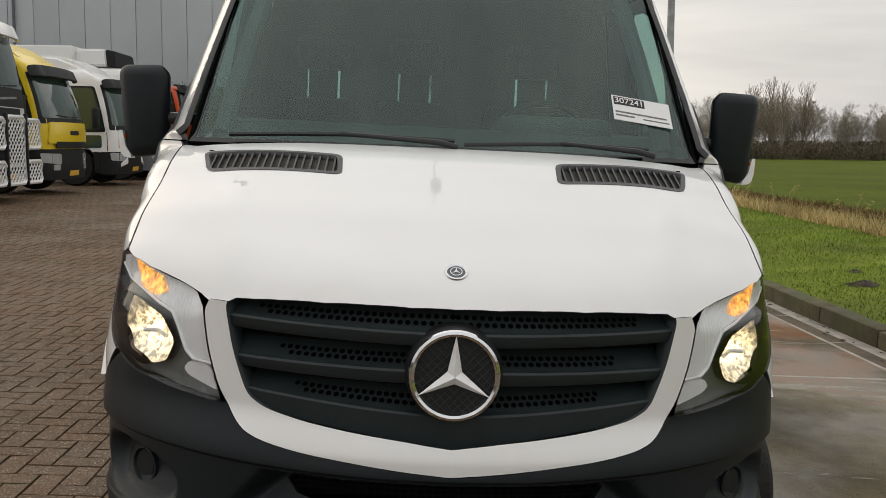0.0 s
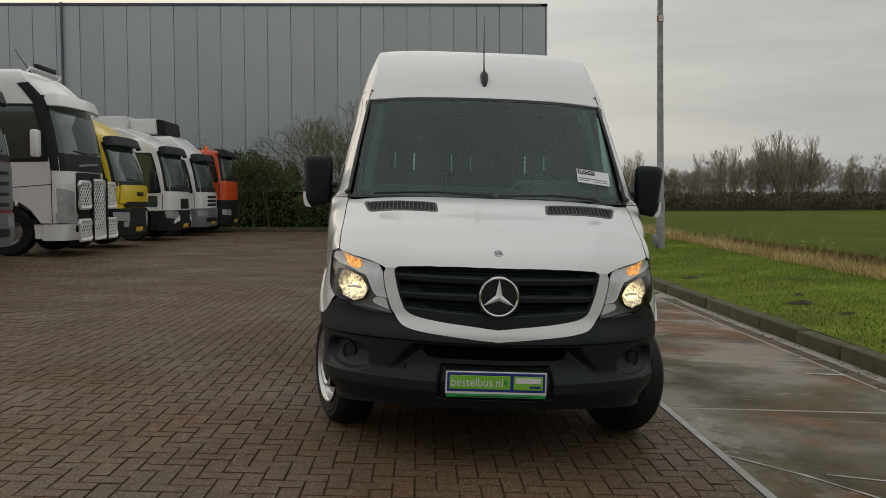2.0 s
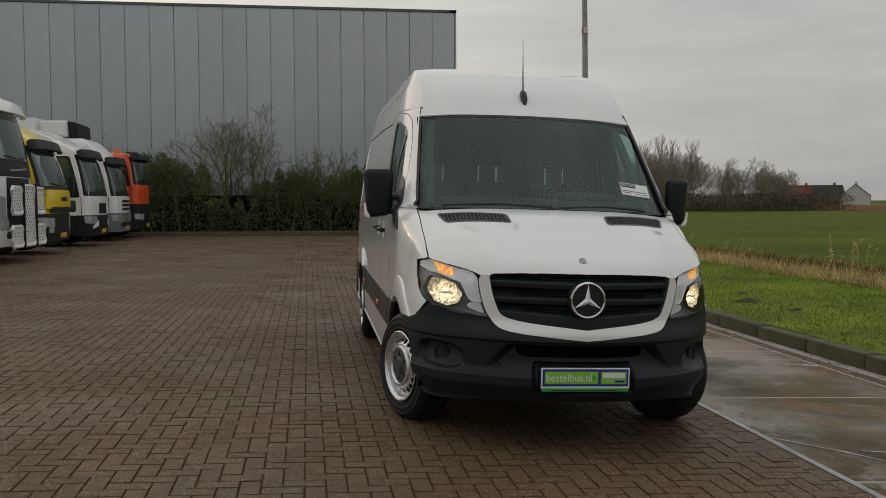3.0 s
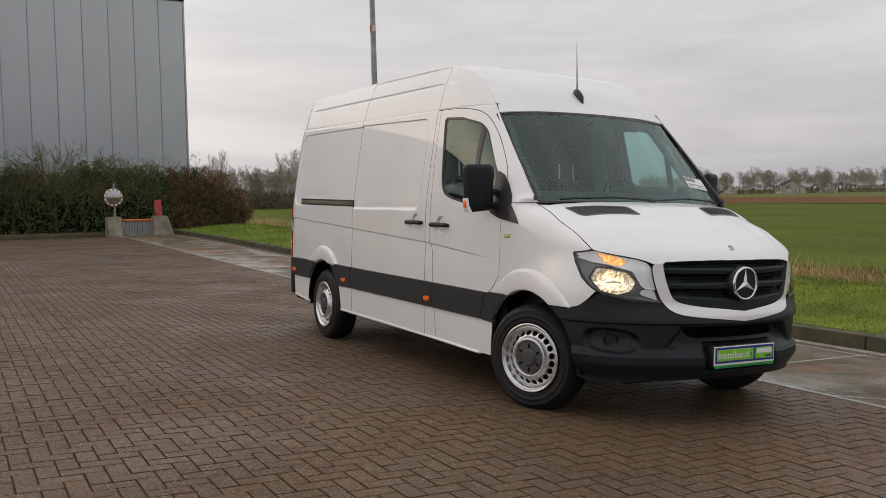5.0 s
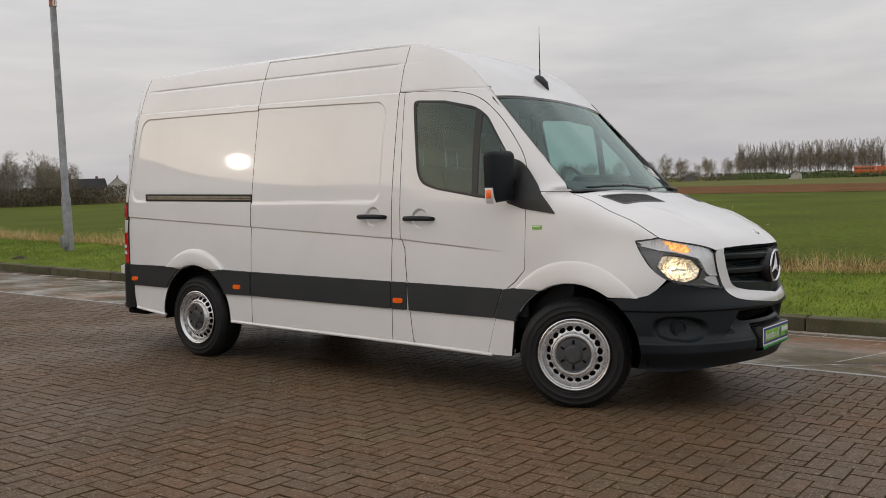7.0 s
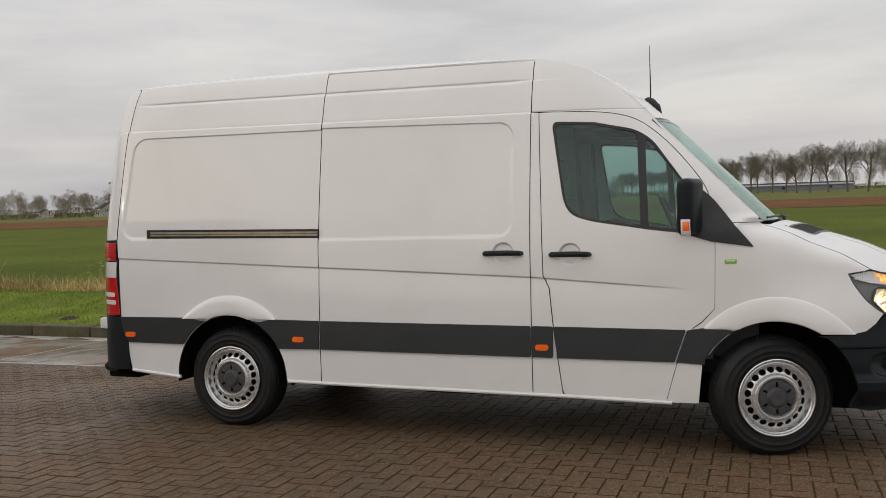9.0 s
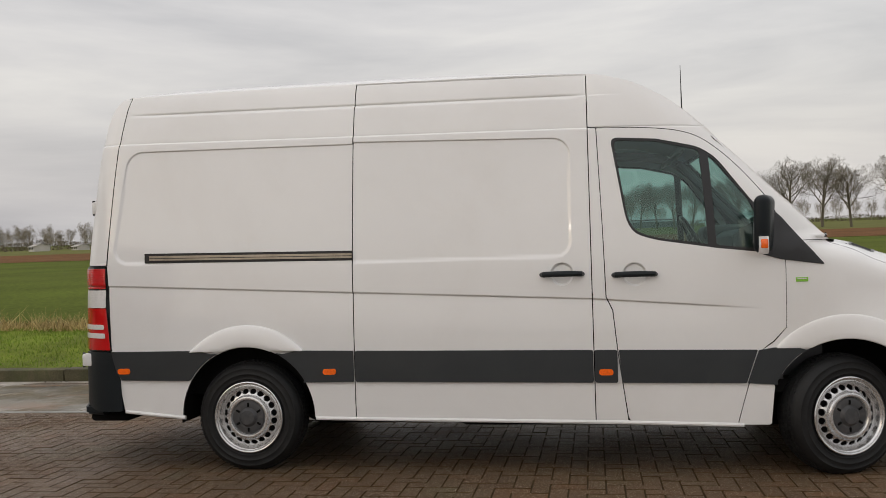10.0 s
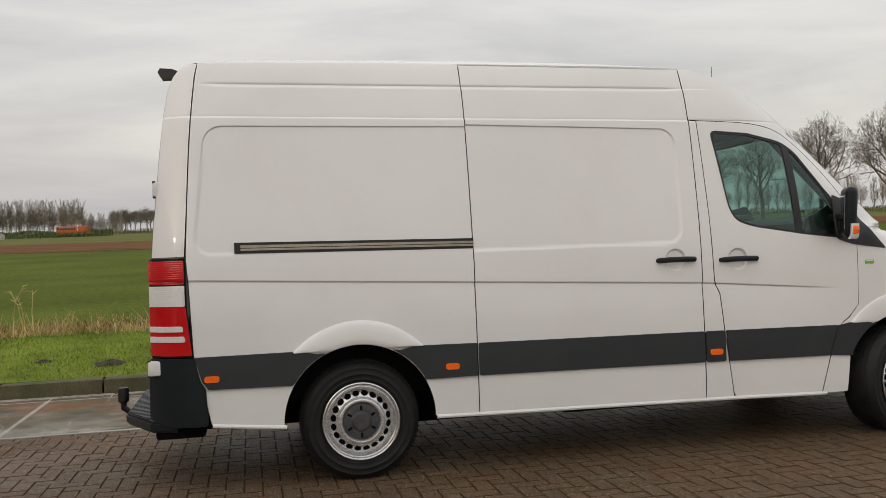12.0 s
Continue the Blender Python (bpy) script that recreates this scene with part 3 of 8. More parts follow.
    quarter_in = rounded([(1.742, 1.912), (1.703, 1.880), (1.526, 1.640), (1.462, 1.48), (1.460, 1.335), (1.722, 1.364)], [.01, .02, 0, .03, .03, .01], 4)
    sh("window_frame", WINDOW, [frame_in[::-1], quarter_in[::-1]], BLACK, "black rubber window surround", lift=-.004, depth=.02, du=.05, dv=.05)
    sh("door_glass", frame_in, (), GLASS, "green-tinted door window", lift=-.009, depth=0, du=.1, dv=.1)
    sh("quarter_glass", quarter_in, (), GLASS, "green-tinted quarter window", lift=-.009, depth=0, du=.1, dv=.1)
    tri = rounded([(1.47, 1.60), (1.405, 1.575), (1.345, 1.52), (1.225, 1.36), (1.118, 1.232), (1.36, 1.268), (1.48, 1.305)], [.01, .02, .02, 0, .012, 0, .02], 3)
    sh("mirror_base", tri, (), BLACK, "black mirror triangle", lift=.008, depth=.02, du=.05, dv=.05)
    # black strips added behind the cab door's seams, to stop sky showing through
    sh("seam_lining", [(2.33, .60), (2.52, .60), (2.52, 2.30), (2.36, 2.30)], (), VOID, lift=-.028, depth=0, du=.1, dv=.1)
    head = [p for p in DOOR_TOP if p[1] > 1.5]
    sh("seam_lining", beside(head, .05) + beside(head, -.022)[::-1], (), VOID, lift=-.026, depth=0, du=.06, dv=.06)
    # rub strips
    def strip_z(y):
        return .545 + .0105 * (y - 1.5), .742 + .0098 * (y - 1.5)

    def strip(name, y0, y1, **kw):
        lo, hi = strip_z(np.array([y0, y1]))
        sh(name, rounded([(y0, lo[0]), (y1, lo[1]), (y1, hi[1]), (y0, hi[0])], .012, 2), (), STRIP, lift=.014, depth=.03, du=.12, dv=.02, **kw)
    lo, hi = strip_z(np.array([1.575, 2.298]))
    sh("rub_strip", rounded([(1.580, lo[0]), (2.296, lo[1]), (2.312, hi[1]), (1.512, hi[0] - .002)], .006, 2), (), STRIP, "dark grey rubbing strip", lift=.014, depth=.03, du=.12, dv=.02)
    strip("rub_strip", 2.322, 2.457)
    strip("rub_strip", 2.466, 3.946)
    lo, hi = strip_z(np.array([3.96]))
    sh("rub_strip", [(3.96, lo[0]), (4.288, .569)] + arc(WHEEL_R, ARCH + .004, 149, 116, 6) + [(4.425, .752), (4.33, .772), (3.96, hi[0])], (), STRIP, lift=.016, depth=.03, du=.04, dv=.02)
    sh("rub_strip", [(5.060, .585), (5.53, .592), (5.565, .64), (5.60, .778), (5.01, .778), (4.915, .756)] + arc(WHEEL_R, ARCH + .004, 64, 33, 6), (), STRIP, lift=.016, depth=.03, du=.04, dv=.02)
    sh("rub_strip", [(1.404, .535), (1.572, .545), (1.504, .738), (1.42, .752), (1.30, .752), (1.225, .735)] + arc(WHEEL_F, ARCH + .004, 60, 27, 6), (), STRIP, lift=.012, depth=.03, du=.04, dv=.02)
    sh("sill_cap", rounded([(1.445, .30), (1.632, .300), (1.5965, .43), (1.562, .545), (1.420, .535)], .01, 2), (), PAINT, lift=.003, depth=.03, du=.08, dv=.05)
    # wheel-arch flares: a crisp brow over each opening, its ends running out on the strips
    for c, a0, a1, low_r, low_f in ((WHEEL_F, 45, 139, .748, .724), (WHEEL_R, 48, 132, .770, .770)):
        bm = bmesh.new()
        rows = []
        for a in np.linspace(radians(a0), radians(a1), 72):
            ca, sa = math.cos(a), math.sin(a)
            low = low_r if ca > 0 else low_f
            r_out = .560 + .028 * sa ** 3
            r_in = min(max(ARCH + .001, (low - WHEEL_Z) / sa), r_out - .002)
            lip = r_in < ARCH + .002
            row = []
            for f, o in ((1.0, .0005), (.975, .011), (.93, .0165), (.80, .0235), (.55, .0275), (.25, .0295), (.06, .0285), (0.0, .024), (-.03, .010), (-.03, -.03)):
                r = r_in + ((r_out - r_in) * f if f >= 0 else -.004 if lip else 0)
                y, z = c + r * ca, WHEEL_Z + r * sa
                row.append(bm.verts.new((sign * (float(half_width(np.array([y]), np.array([z]))[0]) + (o * .5 if c == WHEEL_F and o > .001 else o)), y, z)))
            rows.append(row)
        for p, q in zip(rows, rows[1:]):
            for n in range(9):
                bm.faces.new((p[n], p[n + 1], q[n + 1], q[n]))
        part("arch_flare", bm, PAINT, van, "white wheel-arch flare", smooth=True)
    # rolled sill lip along the lower edge
    for pts in ([(1.60, .303), (2.26, .318), (3.95, .341), (4.215, .346)], [(5.10, .350), (5.30, .368), (5.515, .390)]):
        bm = bmesh.new()
        line = [(sign * (float(half_width(np.array([a]), np.array([b + .01]))[0]) - .004), a, b - .006) for a, b in pts]
        add_path(bm, line, .013, 8)
        part("sill_lip", bm, PAINT, van)
    # side markers
    for ym in (2.391, 4.114, 5.51):
        zm = float(strip_z(np.array([ym]))[0]) + .064
        o = rounded([(ym - .042, zm - .018), (ym + .042, zm - .018), (ym + .042, zm + .018), (ym - .042, zm + .018)], .0175, 4)
        sh("side_marker", o, (), ORANGE, "orange side marker lamp", lift=.026, depth=.014, du=.05, dv=.05)
    return door, big, fen


door_r, slide_r, _ = side_panels(RIGHT, -1.0, True)
side_panels(LEFT, 1.0, False)


# ---- roof, bonnet, windscreen ----
ROOF_C = spline([1.62, 1.70, 1.78, 1.95, 2.2, 2.5, 2.8, 3.3, 4.0, 5.0, 5.40, 5.62], [2.05, 2.124, 2.205, 2.328, 2.443, 2.512, 2.542, 2.563, 2.575, 2.575, 2.562, 2.535])


def roof_surface(u, y):
    zt = ZTOP(y)
    xr = half_width(y, zt) + .0
    p = 2.6 + 2.6 * step(1.75, 2.7, y)
    z = ROOF_C(y) - (ROOF_C(y) - zt) * np.abs(u) ** p
    rib = .006 * (step(.02, .0, np.abs(np.abs(u) - .42)) + step(.02, .0, np.abs(np.abs(u) - .14))) * step(2.7, 2.9, y) * step(5.5, 5.3, y)
    return np.stack([u * xr, y, z + rib], axis=1)


sheet("roof_panel", [(u, 1.636 + .058 * u * u) for u in np.linspace(-1, 1, 17)] + [(1, 5.540), (0, 5.60), (-1, 5.540)], [], roof_surface, .06, .05, PAINT, van, "white high roof", flip=False, depth=.015)


def hood_surface(x, y):
    return np.stack([x, y, hood(x, y)], axis=1)


hood_out = [(0, .087), (.1, .091), (.2, .105), (.3, .125), (.4, .155), (.47, .180), (.515, .199), (.528, .201), (.545, .203), (.565, .209), (.585, .226), (.608, .248), (.65, .283), (.704, .327), (.76, .376), (.826, .444), (.850, .480), (.8535, .60), (.8535, .75), (.8535, 1.075)]
WS_BASE = spline([-1, -.86, -.5, 0, .5, .86, 1], [1.12, 1.055, .965, .935, .965, 1.055, 1.12])
rear = [(x, float(WS_BASE(np.array([x]))[0]) - .012) for x in (.80, .6, .4, .2, 0)]
full = hood_out + rear
outline = full + [(-x, y) for x, y in full[::-1] if x > 1e-6]
VENT = rounded([(.318, .800), (.756, .928), (.712, .770), (.308, .660)], [.03, .035, .04, .03], 3)
# Black bonnet rim: the shade of the gap round it put into colour.
sheet("bonnet", outline, [VENT[::-1], [(-x, y) for x, y in VENT]], hood_surface, .03, .03, PAINT, van, "white bonnet with two slatted air vents", depth=.004, seal=BLACK)
for sgn in (1, -1):
    vpoly = [(sgn * x, y) for x, y in VENT][::sgn]
    inner = rounded([(.333, .790), (.738, .908), (.702, .785), (.323, .680)], [.02, .02, .02, .02], 3)
    ipoly = [(sgn * x, y) for x, y in inner][::sgn]
    rim = sheet("bonnet_vent", vpoly, [ipoly[::-1]], hood_surface, .05, .05, VENT_GREY, van, "grey plastic bonnet vent with slats", lift=.002, depth=.03)
    sheet("vent_backing", vpoly, [], hood_surface, .1, .1, VENT_MESH, rim, lift=-.014, depth=0)
    bm = bmesh.new()
    for i in range(17):
        t = i / 16
        xa = sgn * (.338 + .372 * t)
        ya, yb = .681 + .103 * t, .792 + .108 * t
        za, zb = (float(hood(np.array([xa]), np.array([q]))[0]) for q in (ya, yb))
        v = [bm.verts.new(c) for c in ((xa - .0025, ya, za - .002), (xa + .0025, ya, za - .002), (xa + .0025, yb, zb - .002), (xa - .0025, yb, zb - .002), (xa - .004 + sgn * .006, ya, za - .028), (xa + .004 + sgn * .006, ya, za - .028), (xa + .004 + sgn * .006, yb, zb - .028), (xa - .004 + sgn * .006, yb, zb - .028))]
        for f in ((0, 1, 2, 3), (0, 4, 5, 1), (1, 5, 6, 2), (2, 6, 7, 3), (3, 7, 4, 0)):
            bm.faces.new([v[k] for k in f])
    part("vent_slats", bm, VENT_GREY, rim)


def ws_surface(x, z):
    y = .952 + (z - 1.392) * 1.0 + (.15 - .030 * np.clip((z - 1.39) / .65, 0, 1)) * (x / .82) ** 2
    return np.stack([x, y, z], axis=1)


ws_half = [(0, 1.383), (.30, 1.381), (.6, 1.378), (.848, 1.376), (.838, 1.5), (.822, 1.75), (.802, 2.028), (.785, 2.043), (.5, 2.060), (.25, 2.066), (0, 2.068)]
ws_out = ws_half + [(-x, z) for x, z in ws_half[::-1] if x > 1e-6]
in_half = [(0, 1.396), (.30, 1.394), (.6, 1.392), (.822, 1.390), (.813, 1.5), (.798, 1.75), (.783, 2.010), (.768, 2.022), (.5, 2.040), (.25, 2.046), (0, 2.048)]
ws_in = in_half + [(-x, z) for x, z in in_half[::-1] if x > 1e-6]
sheet("windscreen_border", ws_out, [ws_in[::-1]], ws_surface, .06, .05, FRIT, van, "black windscreen border", flip=False, depth=.02, lift=.0)
sheet("windscreen", ws_in, [], ws_surface, .08, .08, GLASS, van, "green-tinted windscreen", flip=False, depth=0, lift=-.002)


# ---- the nose ----
def wrap(off):
    """The nose and side unrolled: s along the plan, z up, moved out by off(s, z)."""
    def f(s, z):
        sa = np.abs(s)
        x, y = plan_x(sa), plan_y(sa)
        e = .004
        tx, ty = plan_x(sa + e) - plan_x(sa - e), plan_y(sa + e) - plan_y(np.maximum(sa - e, -.1))
        ty = np.where(sa < e, 0, ty)
        ln = np.hypot(tx, ty)
        nx, ny = ty / ln, -tx / ln
        o = off(sa, z)
        narrow = .042 * step(.78, 1.1, z) * step(1.15, .75, y) * step(.5, .85, x)
        px_ = x + nx * o - narrow
        return np.stack([np.sign(s) * px_, y + ny * o, z], axis=1)
    return f


def mirror2(half):
    return half + [(-u, v) for u, v in half[::-1] if u > 1e-6]


def bumper_off(s, z):
    x, y = plan_x(s), plan_y(s)
    front = step(1.0, .55, y)
    o = (.006 + .028 * step(.46, .16, y)) * step(.775, .645, z) * front                    # shoulder swelling to the ridge
    o = o - .016 * step(.650, .637, z) * step(.445, .50, z) * front    # undercut below the ridge
    o = o - .035 * step(.56, .30, z) * step(.32, .58, y)
    o = o - .05 * step(.40, .285, z)                          # turned under at the bottom
    # pocket round the fog-lamp blank, with a sharp upper lip
    u = (s - sx(.80)) / .185
    v = (z - .535 - .012 * u) / .080
    d = (np.abs(u) ** 2.6 + np.abs(v) ** 2.6) ** (1 / 2.6)
    o = o - .048 * step(1.0, .74, d) * (.55 + .45 * step(.47, .56, z))
    # bay over the plate: deepest at the top, running out downwards
    half = .43 + .85 * np.maximum(.615 - z, 0)
    o = o - .075 * step(half + .022, half - .045, x) * step(.634, .614, z) * step(.455, .600, z)
    o = o + .006 * step(.452, .442, z) * step(.36, .40, z)
    o = o - .040 * step(.30, .275, x) * step(.355, .372, z) * step(.535, .515, z)
    return o


hl_low = [(sx(.60), .772), (sx(.68), .780), (sx(.75), .792), (sx(.80), .803), (sy(.405), .829), (sy(.455), .784), (sy(.515), .742), (sy(.60), .720)]
b_half = [(0, .657), (sx(.10), .664), (sx(.19), .674), (sx(.36), .689), (sx(.46), .707), (sx(.505), .735), (sx(.535), .768)] + hl_low + [(sy(.776), .712)]
arch_pts = [(sy(y), z) for y, z in arc(WHEEL_F, ARCH, 122, 178, 8)[1:]]
b_half = b_half + arch_pts + [(sy(.585), .29), (sy(.48), .272), (sx(.80), .275), (sx(.6), .292), (sx(.3), .305), (0, .308)]
slot_half = [(0, .617), (sx(.30), .617), (sx(.385), .612), (sx(.40), .590), (sx(.37), .562), (sx(.33), .555), (0, .555)]
bump = sheet("front_bumper", mirror2(b_half), [mirror2(slot_half)[::-1]], wrap(bumper_off), .012, .008, PLASTIC, van, "charcoal grey plastic front bumper", flip=False, depth=.03)
# the opening and its bars, its shade painted as a black box and near-black bars
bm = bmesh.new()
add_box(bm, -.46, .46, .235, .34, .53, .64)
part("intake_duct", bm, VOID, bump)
bm = bmesh.new()
for z in (.566, .578, .590):
    add_path(bm, [(x, .165 + .30 * x * x, z) for x in np.linspace(-.38, .38, 13)], .0035, 5)
for x in np.linspace(-.37, .37, 38):
    add_tube(bm, (x, .165 + .30 * x * x, .555), (x, .165 + .30 * x * x, .595), .003, n=5)
tagged(part("intake_grid", bm, VOID, bump), kind="stuff")
for sgn in (1, -1):
    q = wrap(bumper_off)(np.array([sgn * sx(.80)]), np.array([.540]))[0]
    nrm = Vector((sgn * .62, -.78, 0))
    bm = bmesh.new()
    add_lathe(bm, [(.0, .010), (.034, .010), (.039, .004), (.043, .014), (.049, .013), (.052, -.02)], "z", 28)
    bmesh.ops.transform(bm, matrix=Matrix.Translation(q) @ nrm.to_track_quat("Z", "Y").to_matrix().to_4x4(), verts=bm.verts)
    part("fog_lamp_blank", bm, PLASTIC, bump, "round blanking cap")
q = wrap(bumper_off)(np.array([-sx(.485)]), np.array([.495]))[0]
bm = bmesh.new()
add_lathe(bm, [(.0, .004), (.024, .004), (.027, -.001), (.0275, -.01)], "z", 20)
bmesh.ops.transform(bm, matrix=Matrix.Translation(q) @ Vector((-.38, -.9, .12)).to_track_quat("Z", "Y").to_matrix().to_4x4(), verts=bm.verts)
part("towing_eye_cap", bm, PLASTIC, bump)

# white U-shaped surround of the grille, its ends tucked under the bonnet's lip
outer_half = [(sx(.589), 1.012), (sx(.603), .985), (sx(.598), .955), (sx(.584), .89), (sx(.557), .81), (sx(.536), .775), (sx(.505), .737), (sx(.46), .709), (sx(.36), .691), (sx(.19), .676), (sx(.10), .666), (0, .659)]
inner_half = [(sx(.538), 1.012), (sx(.542), 1.000), (sx(.535), .965), (sx(.52), .898), (sx(.492), .822), (sx(.478), .797), (sx(.455), .781), (sx(.42), .767), (sx(.31), .749), (sx(.13), .733), (sx(.06), .725), (0, .719)]


def face_off(s, z):
    return -.004 + .034 * step(.775, .68, z)


outer_half, inner_half = smooth_line(outer_half), smooth_line(inner_half)
u_shape = outer_half + [(-a, b) for a, b in outer_half[::-1][1:]] + [(-a, b) for a, b in inner_half] + inner_half[::-1][1:]
sheet("grille_surround", u_shape, [], wrap(face_off), .03, .02, PAINT, van, "white painted grille surround", flip=False, depth=.05, seal=GRILLE)

# grille: three broad blades, each with a sloping perforated upper face over a plain lip
grille_half = [(0, 1.03), (sx(.3), 1.028), (sx(.545), 1.016)] + [(a + .012, b - .010) for a, b in inner_half[1:]]
# Near-black backing sheet: the shade behind the blades put into its colour.
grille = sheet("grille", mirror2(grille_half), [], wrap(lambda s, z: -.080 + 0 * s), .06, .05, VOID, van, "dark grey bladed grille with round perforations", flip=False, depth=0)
BLADES = ((.545, .487, lambda x: 1.034 - .03 * x, lambda x: .978 + .01 * x, lambda x: .945 + .012 * x),
          (.532, .432, lambda x: .938 - .02 * x, lambda x: .892 - .005 * x, lambda x: .857 + .006 * x),
          (.500, .392, lambda x: .842 + 0 * x, lambda x: .785 + .06 * x, lambda x: .702 + .13 * x))


def on_nose(x, z, o):
    s = sx(abs(x)) * (1 if x >= 0 else -1)
    return wrap(lambda a, b: o + 0 * a)(np.array([s]), np.array([z]))[0]


# Flat black discs laid on the blades: the holes' dark insides painted on.
hole_bm = bmesh.new()
for half, end, top_z, lip_z, low_z in BLADES:
    bm = bmesh.new()
    rows = []
    for x in np.linspace(-half, half, 61):
        t = abs(x)
        zt, zl, zb = top_z(t), lip_z(t), low_z(t)
        dip = .004 * float(step(end + .012, end - .004, t))
        prof = [(-.074, zt), (-.064 - dip, zt - .16 * (zt - zl)), (-.030 - dip, zl + .10 * (zt - zl)), (-.024, zl + .03 * (zt - zl)), (-.017, zl), (-.013, zl - .005), (-.016, zb + .006), (-.021, zb), (-.074, zb - .004)]
        rows.append([bm.verts.new(on_nose(x, z, o)) for o, z in prof])
    for a, b in zip(rows, rows[1:]):
        for k in range(8):
            bm.faces.new((a[k], a[k + 1], b[k + 1], b[k]))
    part("grille_blade", bm, GRILLE, grille)
    n = int(2 * end / .0188)
    for r, f in ((0, .36), (1, .72)):
        for i in range(n):
            x = -end + .012 + (2 * end - .024) * (i + .5 * r) / n
            if r == 1 and abs(x) > end - .03:
                continue
            zt, zl = top_z(abs(x)), lip_z(abs(x))
            z = zt - (.16 + .74 * f) * (zt - zl)
            o = -.068 + .034 * f
            c = Vector(on_nose(x, z, o + .0022))
            tan = Vector(on_nose(x + .004, z, o)) - Vector(on_nose(x - .004, z, o))
            tan.normalize()
            up = (Vector(on_nose(x, z + .74 * (zt - zl) * .2, o - .0068)) - Vector(on_nose(x, z, o))).normalized()
            vs = [hole_bm.verts.new(c + tan * (math.cos(a) * .0066) + up * (math.sin(a) * .0066)) for a in np.linspace(0, 2 * math.pi, 11)[:-1]]
            hole_bm.faces.new(vs)
tagged(part("grille_perforation", hole_bm, HOLE, grille, smooth=False), kind="stuff")

# round emblem: ring and a three-armed star on a dark disc
star_c = Vector((0, .052, .889))
emb = empty("emblem")
emb.parent = van
bm = bmesh.new()
add_lathe(bm, [(.0, 0), (.098, 0), (.105, .012), (.112, .03), (.112, .06)], "y", 40, star_c)
part("emblem_disc", bm, BLACK, emb)
bm = bmesh.new()
for k in range(-6, 7):
    o = k * .0145
    h = math.sqrt(max(.088 ** 2 - o * o, 0))
    for dx, dz in ((.7071, .7071), (.7071, -.7071)):
        c = star_c + Vector((-dz * o, -.0015, dx * o))
        add_tube(bm, c - Vector((dx, 0, dz)) * h, c + Vector((dx, 0, dz)) * h, .0017, n=4)
tagged(part("emblem_lattice", bm, GRILLE, emb, "fine dark lattice"), kind="stuff")
bm = bmesh.new()
rings = []
for k in range(48):
    a = 2 * math.pi * k / 48
    rings.append([bm.verts.new(star_c + Vector(((.0965 + .0085 * math.cos(b)) * math.cos(a), -.004 + .0085 * math.sin(b), (.0965 + .0085 * math.cos(b)) * math.sin(a)))) for b in np.linspace(0, 2 * math.pi, 9)[:-1]])
for i in range(48):
    for k in range(8):
        bm.faces.new((rings[i][k], rings[i][(k + 1) % 8], rings[(i + 1) % 48][(k + 1) % 8], rings[(i + 1) % 48][k]))
part("emblem_ring", bm, CHROME, emb, "chrome ring")
bm = bmesh.new()
tip = [Vector((math.sin(a), 0, math.cos(a))) * .094 for a in (0, 2 * math.pi / 3, 4 * math.pi / 3)]
notch = [Vector((math.sin(a), 0, math.cos(a))) * .019 for a in (math.pi / 3, math.pi, 5 * math.pi / 3)]
top = bm.verts.new(star_c + Vector((0, -.020, 0)))
tv = [bm.verts.new(star_c + t + Vector((0, -.006, 0))) for t in tip]
nv = [bm.verts.new(star_c + t + Vector((0, -.004, 0))) for t in notch]
for i in range(3):
    bm.faces.new((top, tv[i], nv[i]))
    bm.faces.new((top, nv[i], tv[(i + 1) % 3]))
part("emblem_star", bm, SILVER, emb, "chrome three-armed star", smooth=False)
# small round badge on the bonnet
bm = bmesh.new()
c = Vector((0, .172, 1.105))
nrm = Vector((0, -.55, .83)).to_track_quat("Z", "Y").to_matrix().to_4x4()
add_lathe(bm, [(.0, .002), (.020, .002), (.022, .004), (.027, .004), (.029, .0), (.029, -.006)], "z", 28)
bmesh.ops.transform(bm, matrix=Matrix.Translation(c) @ nrm, verts=bm.verts)
badge = part("bonnet_badge", bm, CHROME, van, "small round silver badge")
bm = bmesh.new()
add_lathe(bm, [(.0, .0035), (.0195, .0035), (.0205, .0)], "z", 24)
bmesh.ops.transform(bm, matrix=Matrix.Translation(c) @ nrm, verts=bm.verts)
part("badge_field", bm, T_SLATE, badge, "dark slate centre")
bm = bmesh.new()
hub = bm.verts.new((0, 0, .0065))
arms = [bm.verts.new((math.sin(a) * r, math.cos(a) * r, .0045)) for a, r in ((0, .0125), (math.pi / 3, .003), (2 * math.pi / 3, .0125), (math.pi, .003), (4 * math.pi / 3, .0125), (5 * math.pi / 3, .003))]
for i in range(6):
    bm.faces.new((hub, arms[i], arms[(i + 1) % 6]))
add_lathe(bm, [(.0125, .0045), (.0145, .0045), (.0145, .003)], "z", 24)
bmesh.ops.transform(bm, matrix=Matrix.Translation(c) @ nrm, verts=bm.verts)
part("badge_star", bm, SILVER, badge, "small silver star and ring")

# ---- headlamps ----
HL = [(.664, 1.014), (.72, 1.033), (.80, 1.046), (.88, 1.058), (.98, 1.076), (1.022, 1.087), (sy(.52), 1.078), (sy(.565), 1.073), (sy(.608), 1.065), (sy(.580), 1.008), (sy(.550), .962), (sy(.503), .900), (sy(.465), .865), (sy(.420), .835), (sx(.80), .806), (sx(.75), .795), (sx(.68), .783), (sx(.60), .775), (sx(.541), .772), (sx(.561), .81), (sx(.588), .89), (sx(.602), .955), (sx(.608), .988)]


